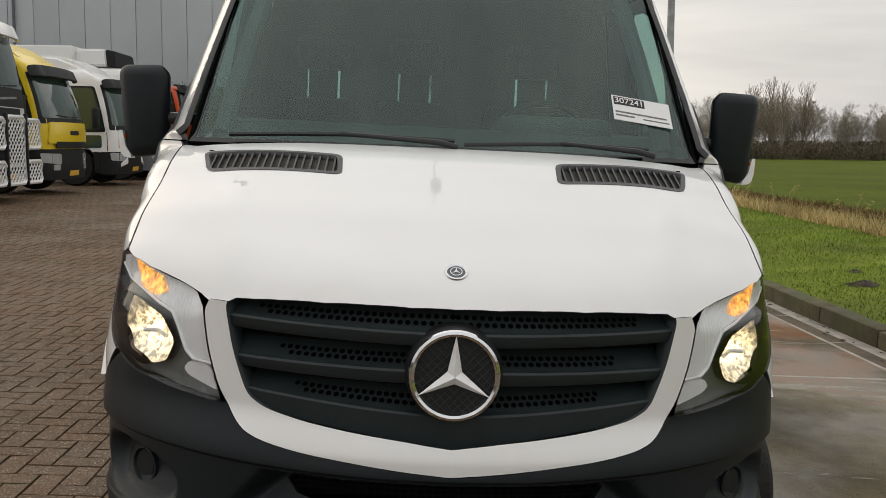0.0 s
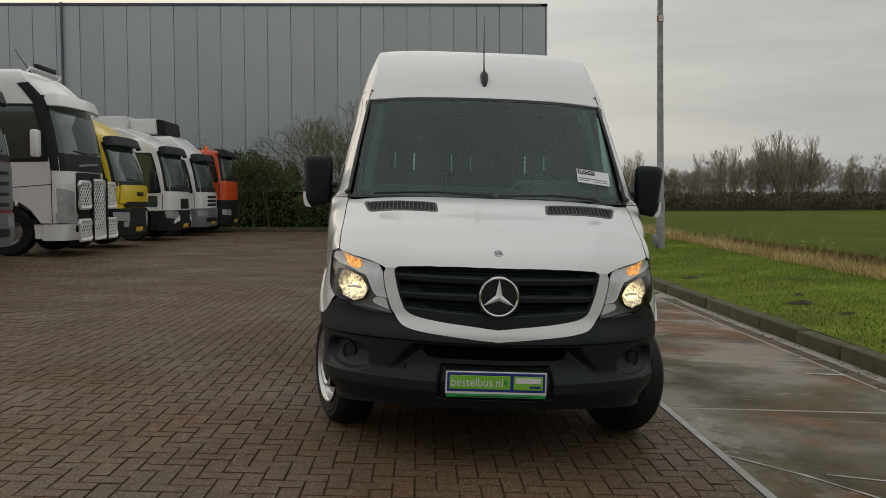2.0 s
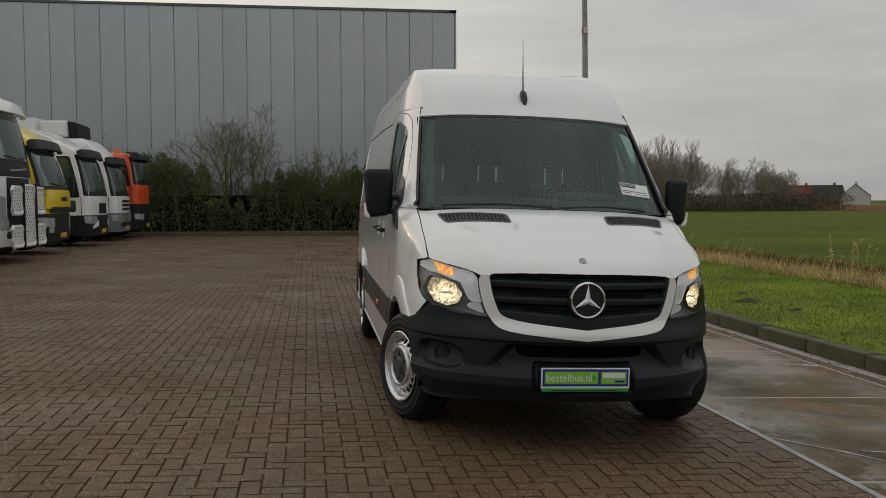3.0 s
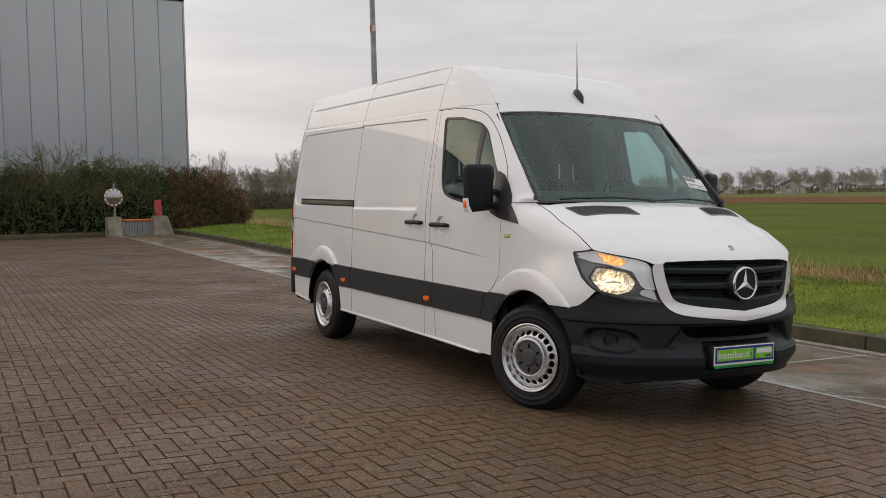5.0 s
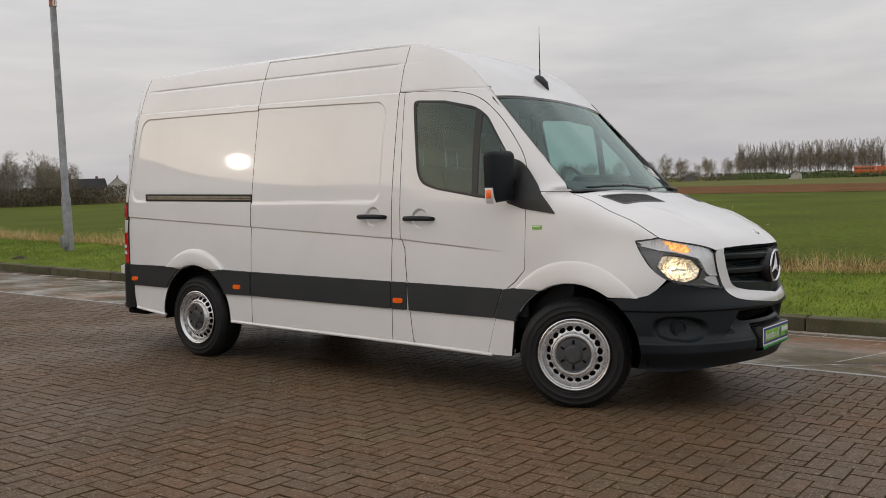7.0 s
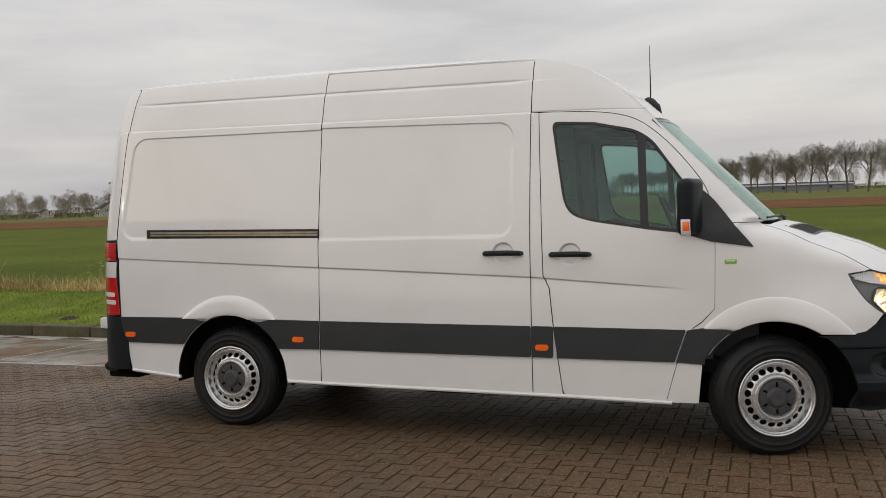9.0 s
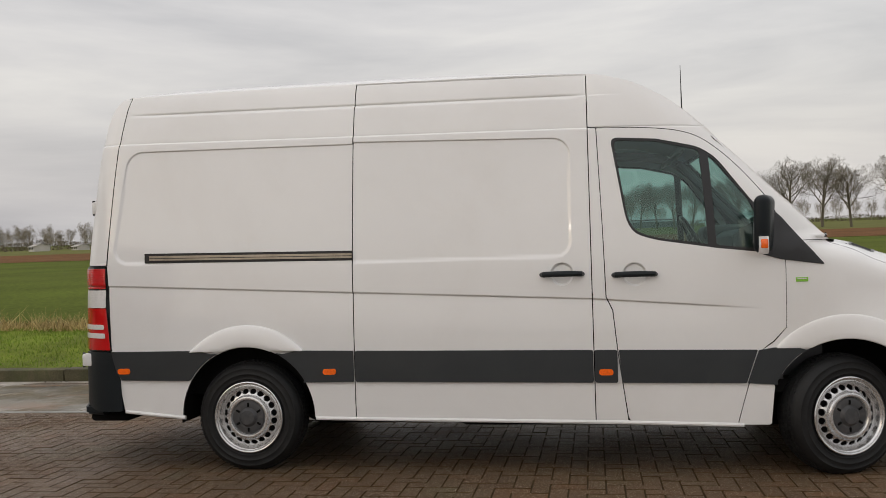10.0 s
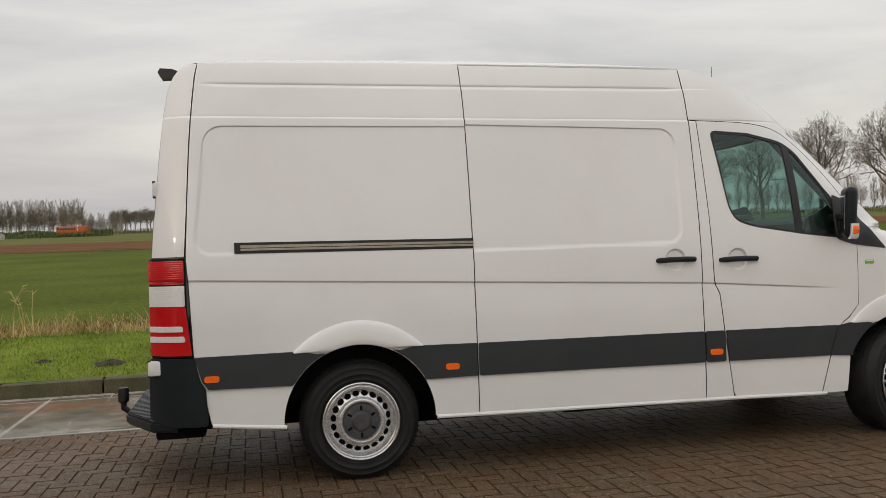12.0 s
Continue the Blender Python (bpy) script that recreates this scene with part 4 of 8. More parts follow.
def lens_off(s, z):
    back = .017 * step(.955, 1.03, z) * step(sx(.57), sx(.66), s) * step(sy(.57), sy(.47), s)
    return -.002 - back + .012 * step(.80, .77, z)


def behind(d):
    return wrap(lambda s, z: lens_off(s, z) - d)


BOWL = rounded([(sx(.886), .978), (sx(.82), .970), (sx(.735), .950), (sx(.684), .893), (sx(.704), .840), (sx(.772), .816), (sx(.856), .838), (sx(.902), .912)], .016, 3)
BOWL_S, BOWL_Z = sum(b[0] for b in BOWL) / len(BOWL), sum(b[1] for b in BOWL) / len(BOWL)


def bowl_off(s, z):
    """The reflector: a dish of upright facets, stepped across the middle."""
    r = np.minimum(np.hypot((s - BOWL_S) / .138, (z - BOWL_Z) / .084), 1)
    facet = np.round((s - BOWL_S) / .030 + .35 * np.sign(z - BOWL_Z + .008))
    tilt = (s - BOWL_S) / .030 - facet
    return lens_off(s, z) - .031 - .050 * (1 - r ** 2) + .007 * tilt * (1 - r)


for sgn in (1, -1):
    def loop(pts):
        return [(sgn * s, z) for s, z in pts][::-1 if sgn > 0 else 1]

    lamp = empty("headlamp")
    lamp.parent = van
    tagged(lamp, "lit headlamp behind a clear lens")
    sheet("lamp_lens", loop(HL), [], wrap(lens_off), .03, .03, LENS, lamp, "clear plastic lens", depth=0)
    sheet("lamp_housing", loop(HL), [loop(BOWL)[::-1]], behind(.030), .04, .04, HOUSING, lamp, "smoke grey housing", depth=-.028)
    # silver upper band that runs down beside the grille, ribbed like its lens
    band = [(.665, 1.012), (.72, 1.030), (.80, 1.040), (.88, 1.052), (.98, 1.070), (1.022, 1.080), (sy(.52), 1.072), (sy(.590), 1.060), (sy(.56), 1.040), (sy(.48), 1.018), (sx(.834), 1.003), (sx(.77), .983), (sx(.715), .968), (sx(.692), .935), (sx(.66), .880), (sx(.635), .862), (sx(.580), .858), (sx(.596), .92), (sx(.609), .985)]
    ribs = wrap(lambda s, z: lens_off(s, z) - .012 + .0016 * np.sin(s * 2 * math.pi / .0135) * step(sx(.63), sx(.68), s))
    sheet("lamp_band", loop(band), [], ribs, .0034, .03, SILVER, lamp, "silver ribbed band", depth=.018)
    ind = rounded([(.84, 1.040), (.92, 1.053), (1.01, 1.072), (sx(.875), 1.045), (sx(.848), 1.006), (sx(.785), .993), (sx(.748), 1.006)], .012, 2)
    ribs_i = wrap(lambda s, z: lens_off(s, z) - .009 + .0016 * np.sin(s * 2 * math.pi / .0135))
    sheet("indicator", loop(ind), [], ribs_i, .0034, .03, AMBER_ON, lamp, "amber indicator", depth=.004)
    bead = [(sy(.575), 1.040), (sy(.48), 1.014), (sx(.834), .999), (sx(.77), .979), (sx(.712), .963), (sx(.688), .932), (sx(.656), .876), (sx(.633), .858), (sx(.580), .854)]
    bm = bmesh.new()
    sb, zb = np.array([b[0] for b in bead]), np.array([b[1] for b in bead])
    add_path(bm, [tuple(v) for v in behind(.010)(sgn * sb, zb)], .0042, 8)
    part("lamp_bead", bm, SILVER, lamp, "bright bead")
    # reflector bowl, made to glow in place of a bulb, and the bulb's shade
    sheet("reflector", loop(BOWL), [], wrap(bowl_off), .006, .006, LAMP_ON, lamp, "faceted silver reflector, lit", depth=0)
    deep = wrap(lambda s, z: bowl_off(s, z) + .020)
    bar = [(BOWL_S + k * .018, BOWL_Z - .010 + .003 * math.cos(k)) for k in range(-3, 4)]
    bm = bmesh.new()
    add_path(bm, [tuple(v) for v in deep(sgn * np.array([b[0] for b in bar]), np.array([b[1] for b in bar]))], .0058, 8)
    part("bulb_shade", bm, SILVER, lamp, "bright shade bar across the bulb")
    day = rounded([(sx(.648), .848), (sx(.60), .853), (sx(.585), .842), (sx(.566), .792), (sx(.60), .800), (sx(.645), .815), (sx(.66), .83)], .006, 2)
    sheet("daytime_lamp", loop(day), [], wrap(lambda s, z: lens_off(s, z) - .012 + .0004 * np.sin(s * 2 * math.pi / .012)), .004, .004, SILVER, lamp, "small clear ribbed lamp", depth=.02)

# plate with its holder
plate = empty("front_plate")
plate.parent = van
tagged(plate, "dealer plate, lime green and blue with a white edge")
bm = bmesh.new()
add_box(bm, -.262, .262, .040, .12, .382, .515, .006)
part("plate_holder", bm, BLACK, plate)
for nm, x0, x1, z0, z1, y, mat in (("plate_edge", -.258, .258, .392, .508, .036, WHITE_PLASTIC), ("plate_field", -.250, .250, .405, .502, .033, BLUE), ("plate_panel", -.238, .072, .418, .488, .031, LIME), ("plate_panel", .088, .238, .418, .488, .031, LIME), ("plate_footer", -.254, .254, .374, .391, .034, GREEN)):
    bm = bmesh.new()
    add_box(bm, x0, x1, y, y + .006, z0, z1, .002, 1)
    part(nm, bm, mat, plate)
text_part("plate_lettering", "bestelbus.nl", .062, WHITE_PLASTIC, plate, pose(-.098, .0295, .452, 90, 0, 0), "white lettering", .92)
bm = bmesh.new()
add_box(bm, .098, .228, .029, .031, .452, .480, .001, 1)
part("plate_bar", bm, WHITE_PLASTIC, plate)
bm = bmesh.new()
add_box(bm, .170, .226, .029, .031, .428, .440, .001, 1)
part("plate_bar", bm, BLUE, plate)
bm = bmesh.new()
add_prism(bm, [(.040, .470), (.062, .452), (.052, .450), (.056, .438), (.050, .436), (.046, .448), (.040, .444)], "y", .029, .031)
part("plate_arrow", bm, GREEN, plate)
bm = bmesh.new()
add_box(bm, -.20, .19, .032, .034, .380, .384)
part("plate_small_print", bm, INK, plate)


# ---- wheels ----
def wheel(parent, x, y, z, sgn, steer=0.0):
    w = empty("wheel")
    w.parent = parent
    w.matrix_local = pose(x, y, z, 0, 0, steer + (0 if sgn < 0 else 180))
    R = .354
    bm = bmesh.new()
    add_lathe(bm, [(.222, .225), (.226, .012), (.240, .006), (.246, .001), (.252, .003), (.272, -.001), (.277, -.004), (.283, -.001), (.306, .003), (.311, .001), (.317, .006), (.336, .020), (.347, .045), (R, .075), (R, .165), (.345, .195), (.330, .222), (.29, .235), (.222, .225)], "x", 64)
    for v in bm.verts:
        v.co.z = max(v.co.z, -.343)
    part("tyre", bm, RUBBER, w, "black road tyre")
    bm = bmesh.new()
    for i in range(72):
        a = 2 * math.pi * i / 72
        for k, (h0, h1) in enumerate(((.048, .068), (.077, .106), (.118, .150))):
            r = R + (.0012 if k else -.003)
            m = Matrix.Rotation(a + .03 * k, 4, "X")
            add_box(bm, h0, h1, -.0085, .0085, r - .006, r + .002, m=m)
    for v in bm.verts:
        v.co.z = max(v.co.z, -.345)
    part("tread", bm, RUBBER, w, smooth=False)
    bm = bmesh.new()
    prof = [(.226, .200), (.214, .150), (.206, .060), (.214, .018), (.226, .006), (.2285, -.003), (.223, -.006), (.217, -.003), (.212, .008), (.207, .011), (.203, .010), (.199, .024), (.194, .038), (.188, .046)]
    add_lathe(bm, prof, "x", 64)
    part("rim", bm, STEEL, w, "silver steel rim")
    # dished disc with a ring of round holes
    bm = bmesh.new()
    n, per = 20, 6
    holes = []
    r0, r1, rc, rh = .128, .188, .164, .0186

    def hx_(r):
        return .004 + .042 * ((r - r0) / (r1 - r0)) ** 1.5
    N = n * per
    inner = [bm.verts.new((hx_(r0), r0 * math.cos(2 * math.pi * k / N), r0 * math.sin(2 * math.pi * k / N))) for k in range(N)]
    outer = [bm.verts.new((hx_(r1), r1 * math.cos(2 * math.pi * k / N), r1 * math.sin(2 * math.pi * k / N))) for k in range(N)]
    edges = []
    for lp in (inner, outer):
        for k in range(N):
            edges.append(bm.edges.new((lp[k], lp[(k + 1) % N])))
    hole_loops = []
    for i in range(n):
        a = 2 * math.pi * (i + .5) / n
        lp = []
        for k in range(12):
            b = 2 * math.pi * k / 12
            r, t = rc + rh * .85 * math.cos(b), a + rh * 1.15 * math.sin(b) / rc
            lp.append(bm.verts.new((hx_(r), r * math.cos(t), r * math.sin(t))))
        for k in range(12):
            edges.append(bm.edges.new((lp[k], lp[(k + 1) % 12])))
        hole_loops.append(lp)
    bmesh.ops.triangle_fill(bm, use_beauty=True, edges=edges, normal=(1, 0, 0))
    for lp in hole_loops:
        back = [bm.verts.new((v.co.x + .012, v.co.y, v.co.z)) for v in lp]
        for k in range(12):
            bm.faces.new((lp[k], lp[(k + 1) % 12], back[(k + 1) % 12], back[k]))
    part("wheel_disc", bm, STEEL, w, "silver steel disc with round holes", smooth=True)
    bm = bmesh.new()
    add_lathe(bm, [(.144, .012), (.139, -.002), (.133, -.011), (.125, -.014), (.116, -.012), (.110, -.004), (.106, .006)], "x", 48)
    part("disc_ring", bm, STEEL, w)
    bm = bmesh.new()
    add_lathe(bm, [(.108, .010), (.104, .0), (.095, -.004), (.062, -.002), (.052, -.010), (.046, -.020), (.036, -.022), (.0, -.020)], "x", 40)
    cap = part("hub_cap", bm, CAP, w, "grey plastic hub cap")
    for i in range(6):
        bm = bmesh.new()
        add_box(bm, -.0075, .004, -.007, .007, .066, .094, .003, 1, m=Matrix.Rotation(2 * math.pi * i / 6, 4, "X"))
        part("cap_slot", bm, VOID, cap)
    bm = bmesh.new()
    add_lathe(bm, [(.205, .05), (.03, .06)], "x", 32)
    part("brake_drum", bm, VOID, w)
    return w


for y, steer in ((WHEEL_F, 20.0), (WHEEL_R, 0.0)):
    for sgn in (-1, 1):
        wheel(van, sgn * (.952 if y == WHEEL_F else .978), y + (.05 if steer and sgn > 0 else 0), WHEEL_Z - .006, sgn, steer)

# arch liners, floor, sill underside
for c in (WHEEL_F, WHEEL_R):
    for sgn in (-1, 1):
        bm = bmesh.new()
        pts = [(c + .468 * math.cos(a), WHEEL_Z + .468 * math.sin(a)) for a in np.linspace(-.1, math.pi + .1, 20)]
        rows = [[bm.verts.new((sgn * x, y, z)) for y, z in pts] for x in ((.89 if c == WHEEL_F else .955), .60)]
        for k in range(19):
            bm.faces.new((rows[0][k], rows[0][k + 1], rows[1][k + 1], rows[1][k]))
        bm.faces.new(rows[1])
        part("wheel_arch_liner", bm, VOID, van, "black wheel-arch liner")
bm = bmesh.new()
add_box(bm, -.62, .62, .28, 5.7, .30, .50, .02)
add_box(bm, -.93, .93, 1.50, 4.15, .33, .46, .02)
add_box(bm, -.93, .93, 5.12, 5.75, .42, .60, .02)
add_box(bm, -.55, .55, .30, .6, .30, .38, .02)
# Four low boxes added to keep light from under the van.
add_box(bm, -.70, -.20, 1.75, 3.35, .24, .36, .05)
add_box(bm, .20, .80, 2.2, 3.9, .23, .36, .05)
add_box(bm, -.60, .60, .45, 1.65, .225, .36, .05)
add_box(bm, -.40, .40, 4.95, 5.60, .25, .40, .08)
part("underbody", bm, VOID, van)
bm = bmesh.new()
add_tube(bm, (-.75, WHEEL_R, .33), (.75, WHEEL_R, .33), .06, n=12)
add_tube(bm, (-.45, 2.2, .27), (-.45, 4.3, .27), .05, n=10)
part("axle", bm, VOID, van)
# unseen near-black boxes added inside the body, so that the gaps read dark
bm = bmesh.new()
add_box(bm, -.80, .80, 2.80, 5.55, .47, 1.80)
add_box(bm, -.66, .66, 2.80, 5.45, 1.8, 2.36)
part("cargo_lining", bm, VOID, van)
bm = bmesh.new()
add_prism(bm, [(-.93, .5), (.93, .5), (.93, 1.3), (.84, 2.0), (.72, 2.38), (-.72, 2.38), (-.84, 2.0), (-.93, 1.3)], "y", 2.72, 2.76)
part("bulkhead", bm, TRIM_IN, van, "grey cab bulkhead")
bm = bmesh.new()
add_box(bm, -.92, .92, 1.15, 2.72, .48, .56)
part("cab_floor", bm, VOID, van)
bm = bmesh.new()
add_prism(bm, [(1.80, 2.06), (2.1, 2.14), (2.72, 2.17), (2.72, 2.20), (2.1, 2.18), (1.80, 2.09)], "x", -.66, .66)
part("headlining", bm, TRIM_IN, van, "light grey roof lining")
for sgn in (-1, 1):
    bm = bmesh.new()
    add_prism(bm, [(1.36, .56), (2.40, .56), (2.40, 1.40), (2.20, 1.43), (2.06, 1.385), (1.72, 1.325), (1.38, 1.28)], "x", sgn * .90, sgn * .925)
    add_box(bm, sgn * .84, sgn * .90, 1.6, 2.25, 1.02, 1.10, .02)
    part("door_lining", bm, DASH, van)
    bm = bmesh.new()
    add_path(bm, [(sgn * .76, 1.20, 1.40), (sgn * .73, 1.52, 1.74), (sgn * .69, 1.77, 2.02)], .032, 8)
    part("pillar_lining", bm, TRIM_IN, van)
    bm = bmesh.new()
    add_path(bm, [(sgn * .90, 2.40, 1.35), (sgn * .83, 2.43, 2.05)], .05, 8)
    part("pillar_lining", bm, TRIM_IN, van)
for sgn in (-1, 1):
    bm = bmesh.new()
    add_prism(bm, [(1.16, 1.30), (1.60, 1.34), (1.56, 1.46), (1.40, 1.54), (1.30, 1.50)], "x", sgn * .775, sgn * .79)
    part("pillar_foot", bm, DASH, van)
# dashboard
dash = empty("dashboard")
dash.parent = van
bm = bmesh.new()
add_prism(bm, [(1.10, 1.372), (1.30, 1.455), (1.52, 1.468), (1.60, 1.42), (1.62, 1.22), (1.56, 1.0), (1.5, .56), (1.10, .56)], "x", -.77, .77)
part("dashboard_body", bm, DASH, dash)
bm = bmesh.new()
add_box(bm, .20, .62, 1.34, 1.66, 1.40, 1.520, .05, 3)
part("instrument_hood", bm, DASH, dash)
bm = bmesh.new()
add_box(bm, -.16, .14, 1.56, 1.64, 1.05, 1.38, .02, 2)
add_box(bm, -.62, -.26, 1.58, 1.63, 1.18, 1.32, .015, 2)
part("centre_console", bm, BLACK, dash)
# steering wheel
st = empty("steering_wheel")
st.parent = van
mt = pose(.42, 1.70, 1.415, 62, 0, 0)
bm = bmesh.new()
rr = []
for k in range(36):
    a = 2 * math.pi * k / 36
    rr.append([bm.verts.new(mt @ Vector(((.195 + .016 * math.cos(b)) * math.cos(a), (.195 + .016 * math.cos(b)) * math.sin(a), .016 * math.sin(b)))) for b in np.linspace(0, 2 * math.pi, 9)[:-1]])
for i in range(36):
    for k in range(8):
        bm.faces.new((rr[i][k], rr[i][(k + 1) % 8], rr[(i + 1) % 36][(k + 1) % 8], rr[(i + 1) % 36][k]))
part("steering_rim", bm, BLACK, st)
bm = bmesh.new()
add_box(bm, -.19, .19, -.025, .025, -.025, .0, .01, m=mt)
add_box(bm, -.03, .03, -.19, .0, -.025, .0, .01, m=mt)
add_box(bm, -.085, .085, -.08, .07, -.04, .012, .03, m=mt)
part("steering_spokes", bm, BLACK, st)
# seats
for x in (-.548, -.105, .465):
    seat = empty("cab_seat")
    seat.parent = van
    wd = .20 if x < .2 else .24
    bm = bmesh.new()
    add_box(bm, x - wd, x + wd, 1.98, 2.48, .84, 1.00, .05, 3)
    part("seat_cushion", bm, SEAT, seat)
    bm = bmesh.new()
    add_box(bm, x - wd, x + wd, -.07, .07, 0, .66, .05, 3, m=pose(0, 2.40, .95, -12, 0, 0))
    part("seat_backrest", bm, SEAT, seat)
    bm = bmesh.new()
    add_box(bm, x - .13, x + .13, 2.52, 2.62, 1.735, 1.90, .04, 3)
    part("headrest", bm, SEAT, seat)
    for dx in (-.075, .075):
        bm = bmesh.new()
        add_tube(bm, (x + dx, 2.56, 1.60), (x + dx, 2.57, 1.76), .008, n=8)
        part("headrest_post", bm, CHROME, seat, "chrome headrest post")
    bm = bmesh.new()
    add_box(bm, x - wd + .03, x + wd - .03, 2.02, 2.44, .56, .86, .02)
    part("seat_base", bm, BLACK, seat)
# sun visors and mirror
for x0, x1 in ((-.70, -.16), (.16, .70)):
    bm = bmesh.new()
    add_box(bm, x0, x1, -.01, .01, -.15, 0, .008, 2, m=pose(0, 1.78, 2.06, 60, 0, 0))
    part("sun_visor", bm, TRIM_IN, van, "grey sun visor")
# stock sticker behind the windscreen
stick = empty("windscreen_sticker")
stick.parent = van
tagged(stick, "white paper stock sticker with a black number strip")
mt = Matrix.Translation(Vector(ws_surface(np.array([.672]), np.array([1.543]))[0])) @ pose(0, 0, 0, 48, 0, 13) @ pose(0, 0, 0, 0, 0, -9)
for nm, x0, x1, y0, y1, h, mat in (("sticker_paper", -.106, .106, -.058, .058, .003, PAPER), ("sticker_strip", -.100, .012, .016, .052, .0045, INK), ("sticker_line", -.098, .088, -.022, -.016, .0045, HOUSING), ("sticker_line", -.098, -.03, -.038, -.032, .0045, HOUSING), ("sticker_line", .0, .096, -.040, -.036, .0045, HOUSING)):
    bm = bmesh.new()
    add_box(bm, x0, x1, y0, y1, h - .002, h, m=mt)
    part(nm, bm, mat, stick)
text_part("sticker_number", "307241", .036, PAPER, stick, mt @ pose(-.044, .034, .0050), "white number", 1.0)

# wipers
wip = empty("wiper")
wip.parent = van
for xa, xb in ((-.70, .02), (.05, .66)):
    p0 = Vector(ws_surface(np.array([xa]), np.array([1.392]))[0]) + Vector((0, -.02, .012))
    p1 = Vector(ws_surface(np.array([xb]), np.array([1.400]))[0]) + Vector((0, -.02, .014))
    bm = bmesh.new()
    add_path(bm, [p0, p0.lerp(p1, .25) + Vector((0, -.02, .006)), p0.lerp(p1, .5) + Vector((0, -.03, .010)), p0.lerp(p1, .75) + Vector((0, -.02, .006)), p1], .007, 6)
    part("wiper_blade", bm, BLACK, wip)
    bm = bmesh.new()
    base = Vector((xb - .02, WS_BASE(np.array([xb]))[0] + .005, 1.392))
    add_path(bm, [base + Vector((.03, -.01, .004)), base + Vector((-.03, -.022, .016)), p0.lerp(p1, .5) + Vector((0, -.035, .014))], [.010, .009, .006], 8)
    part("wiper_arm", bm, BLACK, wip)
bm = bmesh.new()
add_prism(bm, [(.93, 1.352), (1.12, 1.352), (1.12, 1.33), (.93, 1.33)], "x", -.74, .74)
part("cowl", bm, VOID, van)

# mirrors
for sgn in (-1, 1):
    mir = empty("door_mirror")
    mir.parent = van
    tagged(mir, "black door mirror with a clear and amber indicator")
    bm = bmesh.new()
    vs = add_box(bm, 0, .200, 0, .092, 0, .335)
    bmesh.ops.bevel(bm, geom=bm.edges[:], offset=.042, segments=5, profile=.5, affect="EDGES")
    for v in bm.verts:
        t = v.co.z / .335
        v.co.x += .018 * (t - .5) + (.1 - v.co.x) * .16 * (1 - t) ** 2
        v.co.y += .088 * (v.co.x / .2) - .02 * (t - .5)
        v.co.z += .035 * max(.07 - v.co.x, 0) / .07 * (1 - t) ** 3
        if v.co.y < .04:
            v.co.y += .03 * (abs(v.co.x - .1) / .1) ** 2
    bmesh.ops.transform(bm, matrix=Matrix.Diagonal((sgn, 1, 1, 1)) @ Matrix.Translation((.985, 1.374, 1.305)), verts=bm.verts)
    part("mirror_housing", bm, PLASTIC, mir)
    bm = bmesh.new()
    add_box(bm, .075, .235, .0, .05, .0, .045, .015, m=Matrix.Translation((.80, 1.425, 1.43)))
    add_box(bm, .075, .235, .0, .05, .0, .05, .015, m=Matrix.Translation((.80, 1.425, 1.33)))
    bmesh.ops.transform(bm, matrix=Matrix.Diagonal((sgn, 1, 1, 1)), verts=bm.verts)
    part("mirror_arm", bm, BLACK, mir)
    bm = bmesh.new()
    add_box(bm, .045, .165, .088, .0935, .06, .28, .002, 1)
    for v in bm.verts:
        v.co.y += .088 * v.co.x / .2 - .02 * (v.co.z / .335 - .5)
    bmesh.ops.transform(bm, matrix=Matrix.Diagonal((sgn, 1, 1, 1)) @ Matrix.Translation((.985, 1.374, 1.305)), verts=bm.verts)
    part("mirror_glass", bm, MIRROR, mir)
    bm = bmesh.new()
    add_prism(bm, [(1.140, 1.302), (1.164, 1.305), (1.176, 1.318), (1.182, 1.345), (1.184, 1.402), (1.172, 1.402), (1.160, 1.345), (1.140, 1.315)], "y", 1.462, 1.515)
    bmesh.ops.transform(bm, matrix=Matrix.Diagonal((sgn, 1, 1, 1)) , verts=bm.verts)
    part("mirror_indicator", bm, SILVER, mir, "clear indicator lens")
    bm = bmesh.new()
    add_box(bm, 1.166, 1.1875, 1.466, 1.506, 1.335, 1.388, .006)
    bmesh.ops.transform(bm, matrix=Matrix.Diagonal((sgn, 1, 1, 1)), verts=bm.verts)
    part("indicator_bulb", bm, ORANGE, mir, "lit amber bulb")

# door handles with round finger dishes
for yh, zh, nm in ((2.205, 1.202, door_r), (2.638, 1.214, slide_r)):
    xs = -float(half_width(np.array([yh]), np.array([zh]))[0])
    xs -= .020
    bm = bmesh.new()
    add_path(bm, [(xs + .005, yh - .125, zh - .002), (xs - .026, yh - .115, zh), (xs - .036, yh - .05, zh + .002), (xs - .036, yh + .05, zh + .002), (xs - .028, yh + .11, zh), (xs + .005, yh + .125, zh - .002)], [.013, .017, .018, .018, .018, .014], 10)
    part("door_handle", bm, PLASTIC, nm, "dark grey pull handle")
# sliding-door rail
xs = -float(half_width(np.array([4.6]), np.array([1.385]))[0])
rail = empty("door_rail")
rail.parent = van
bm = bmesh.new()
add_prism(bm, [(3.952, 1.336), (5.360, 1.357), (5.360, 1.420), (3.952, 1.398)], "x", xs - .014, xs + .03)
part("rail_channel", bm, BLACK, rail)
bm = bmesh.new()
add_prism(bm, [(3.955, 1.352), (5.325, 1.373), (5.325, 1.404), (3.955, 1.382)], "x", xs - .019, xs - .012)
part("rail_strip", bm, RAIL, rail, "worn bright steel rail")
bm = bmesh.new()
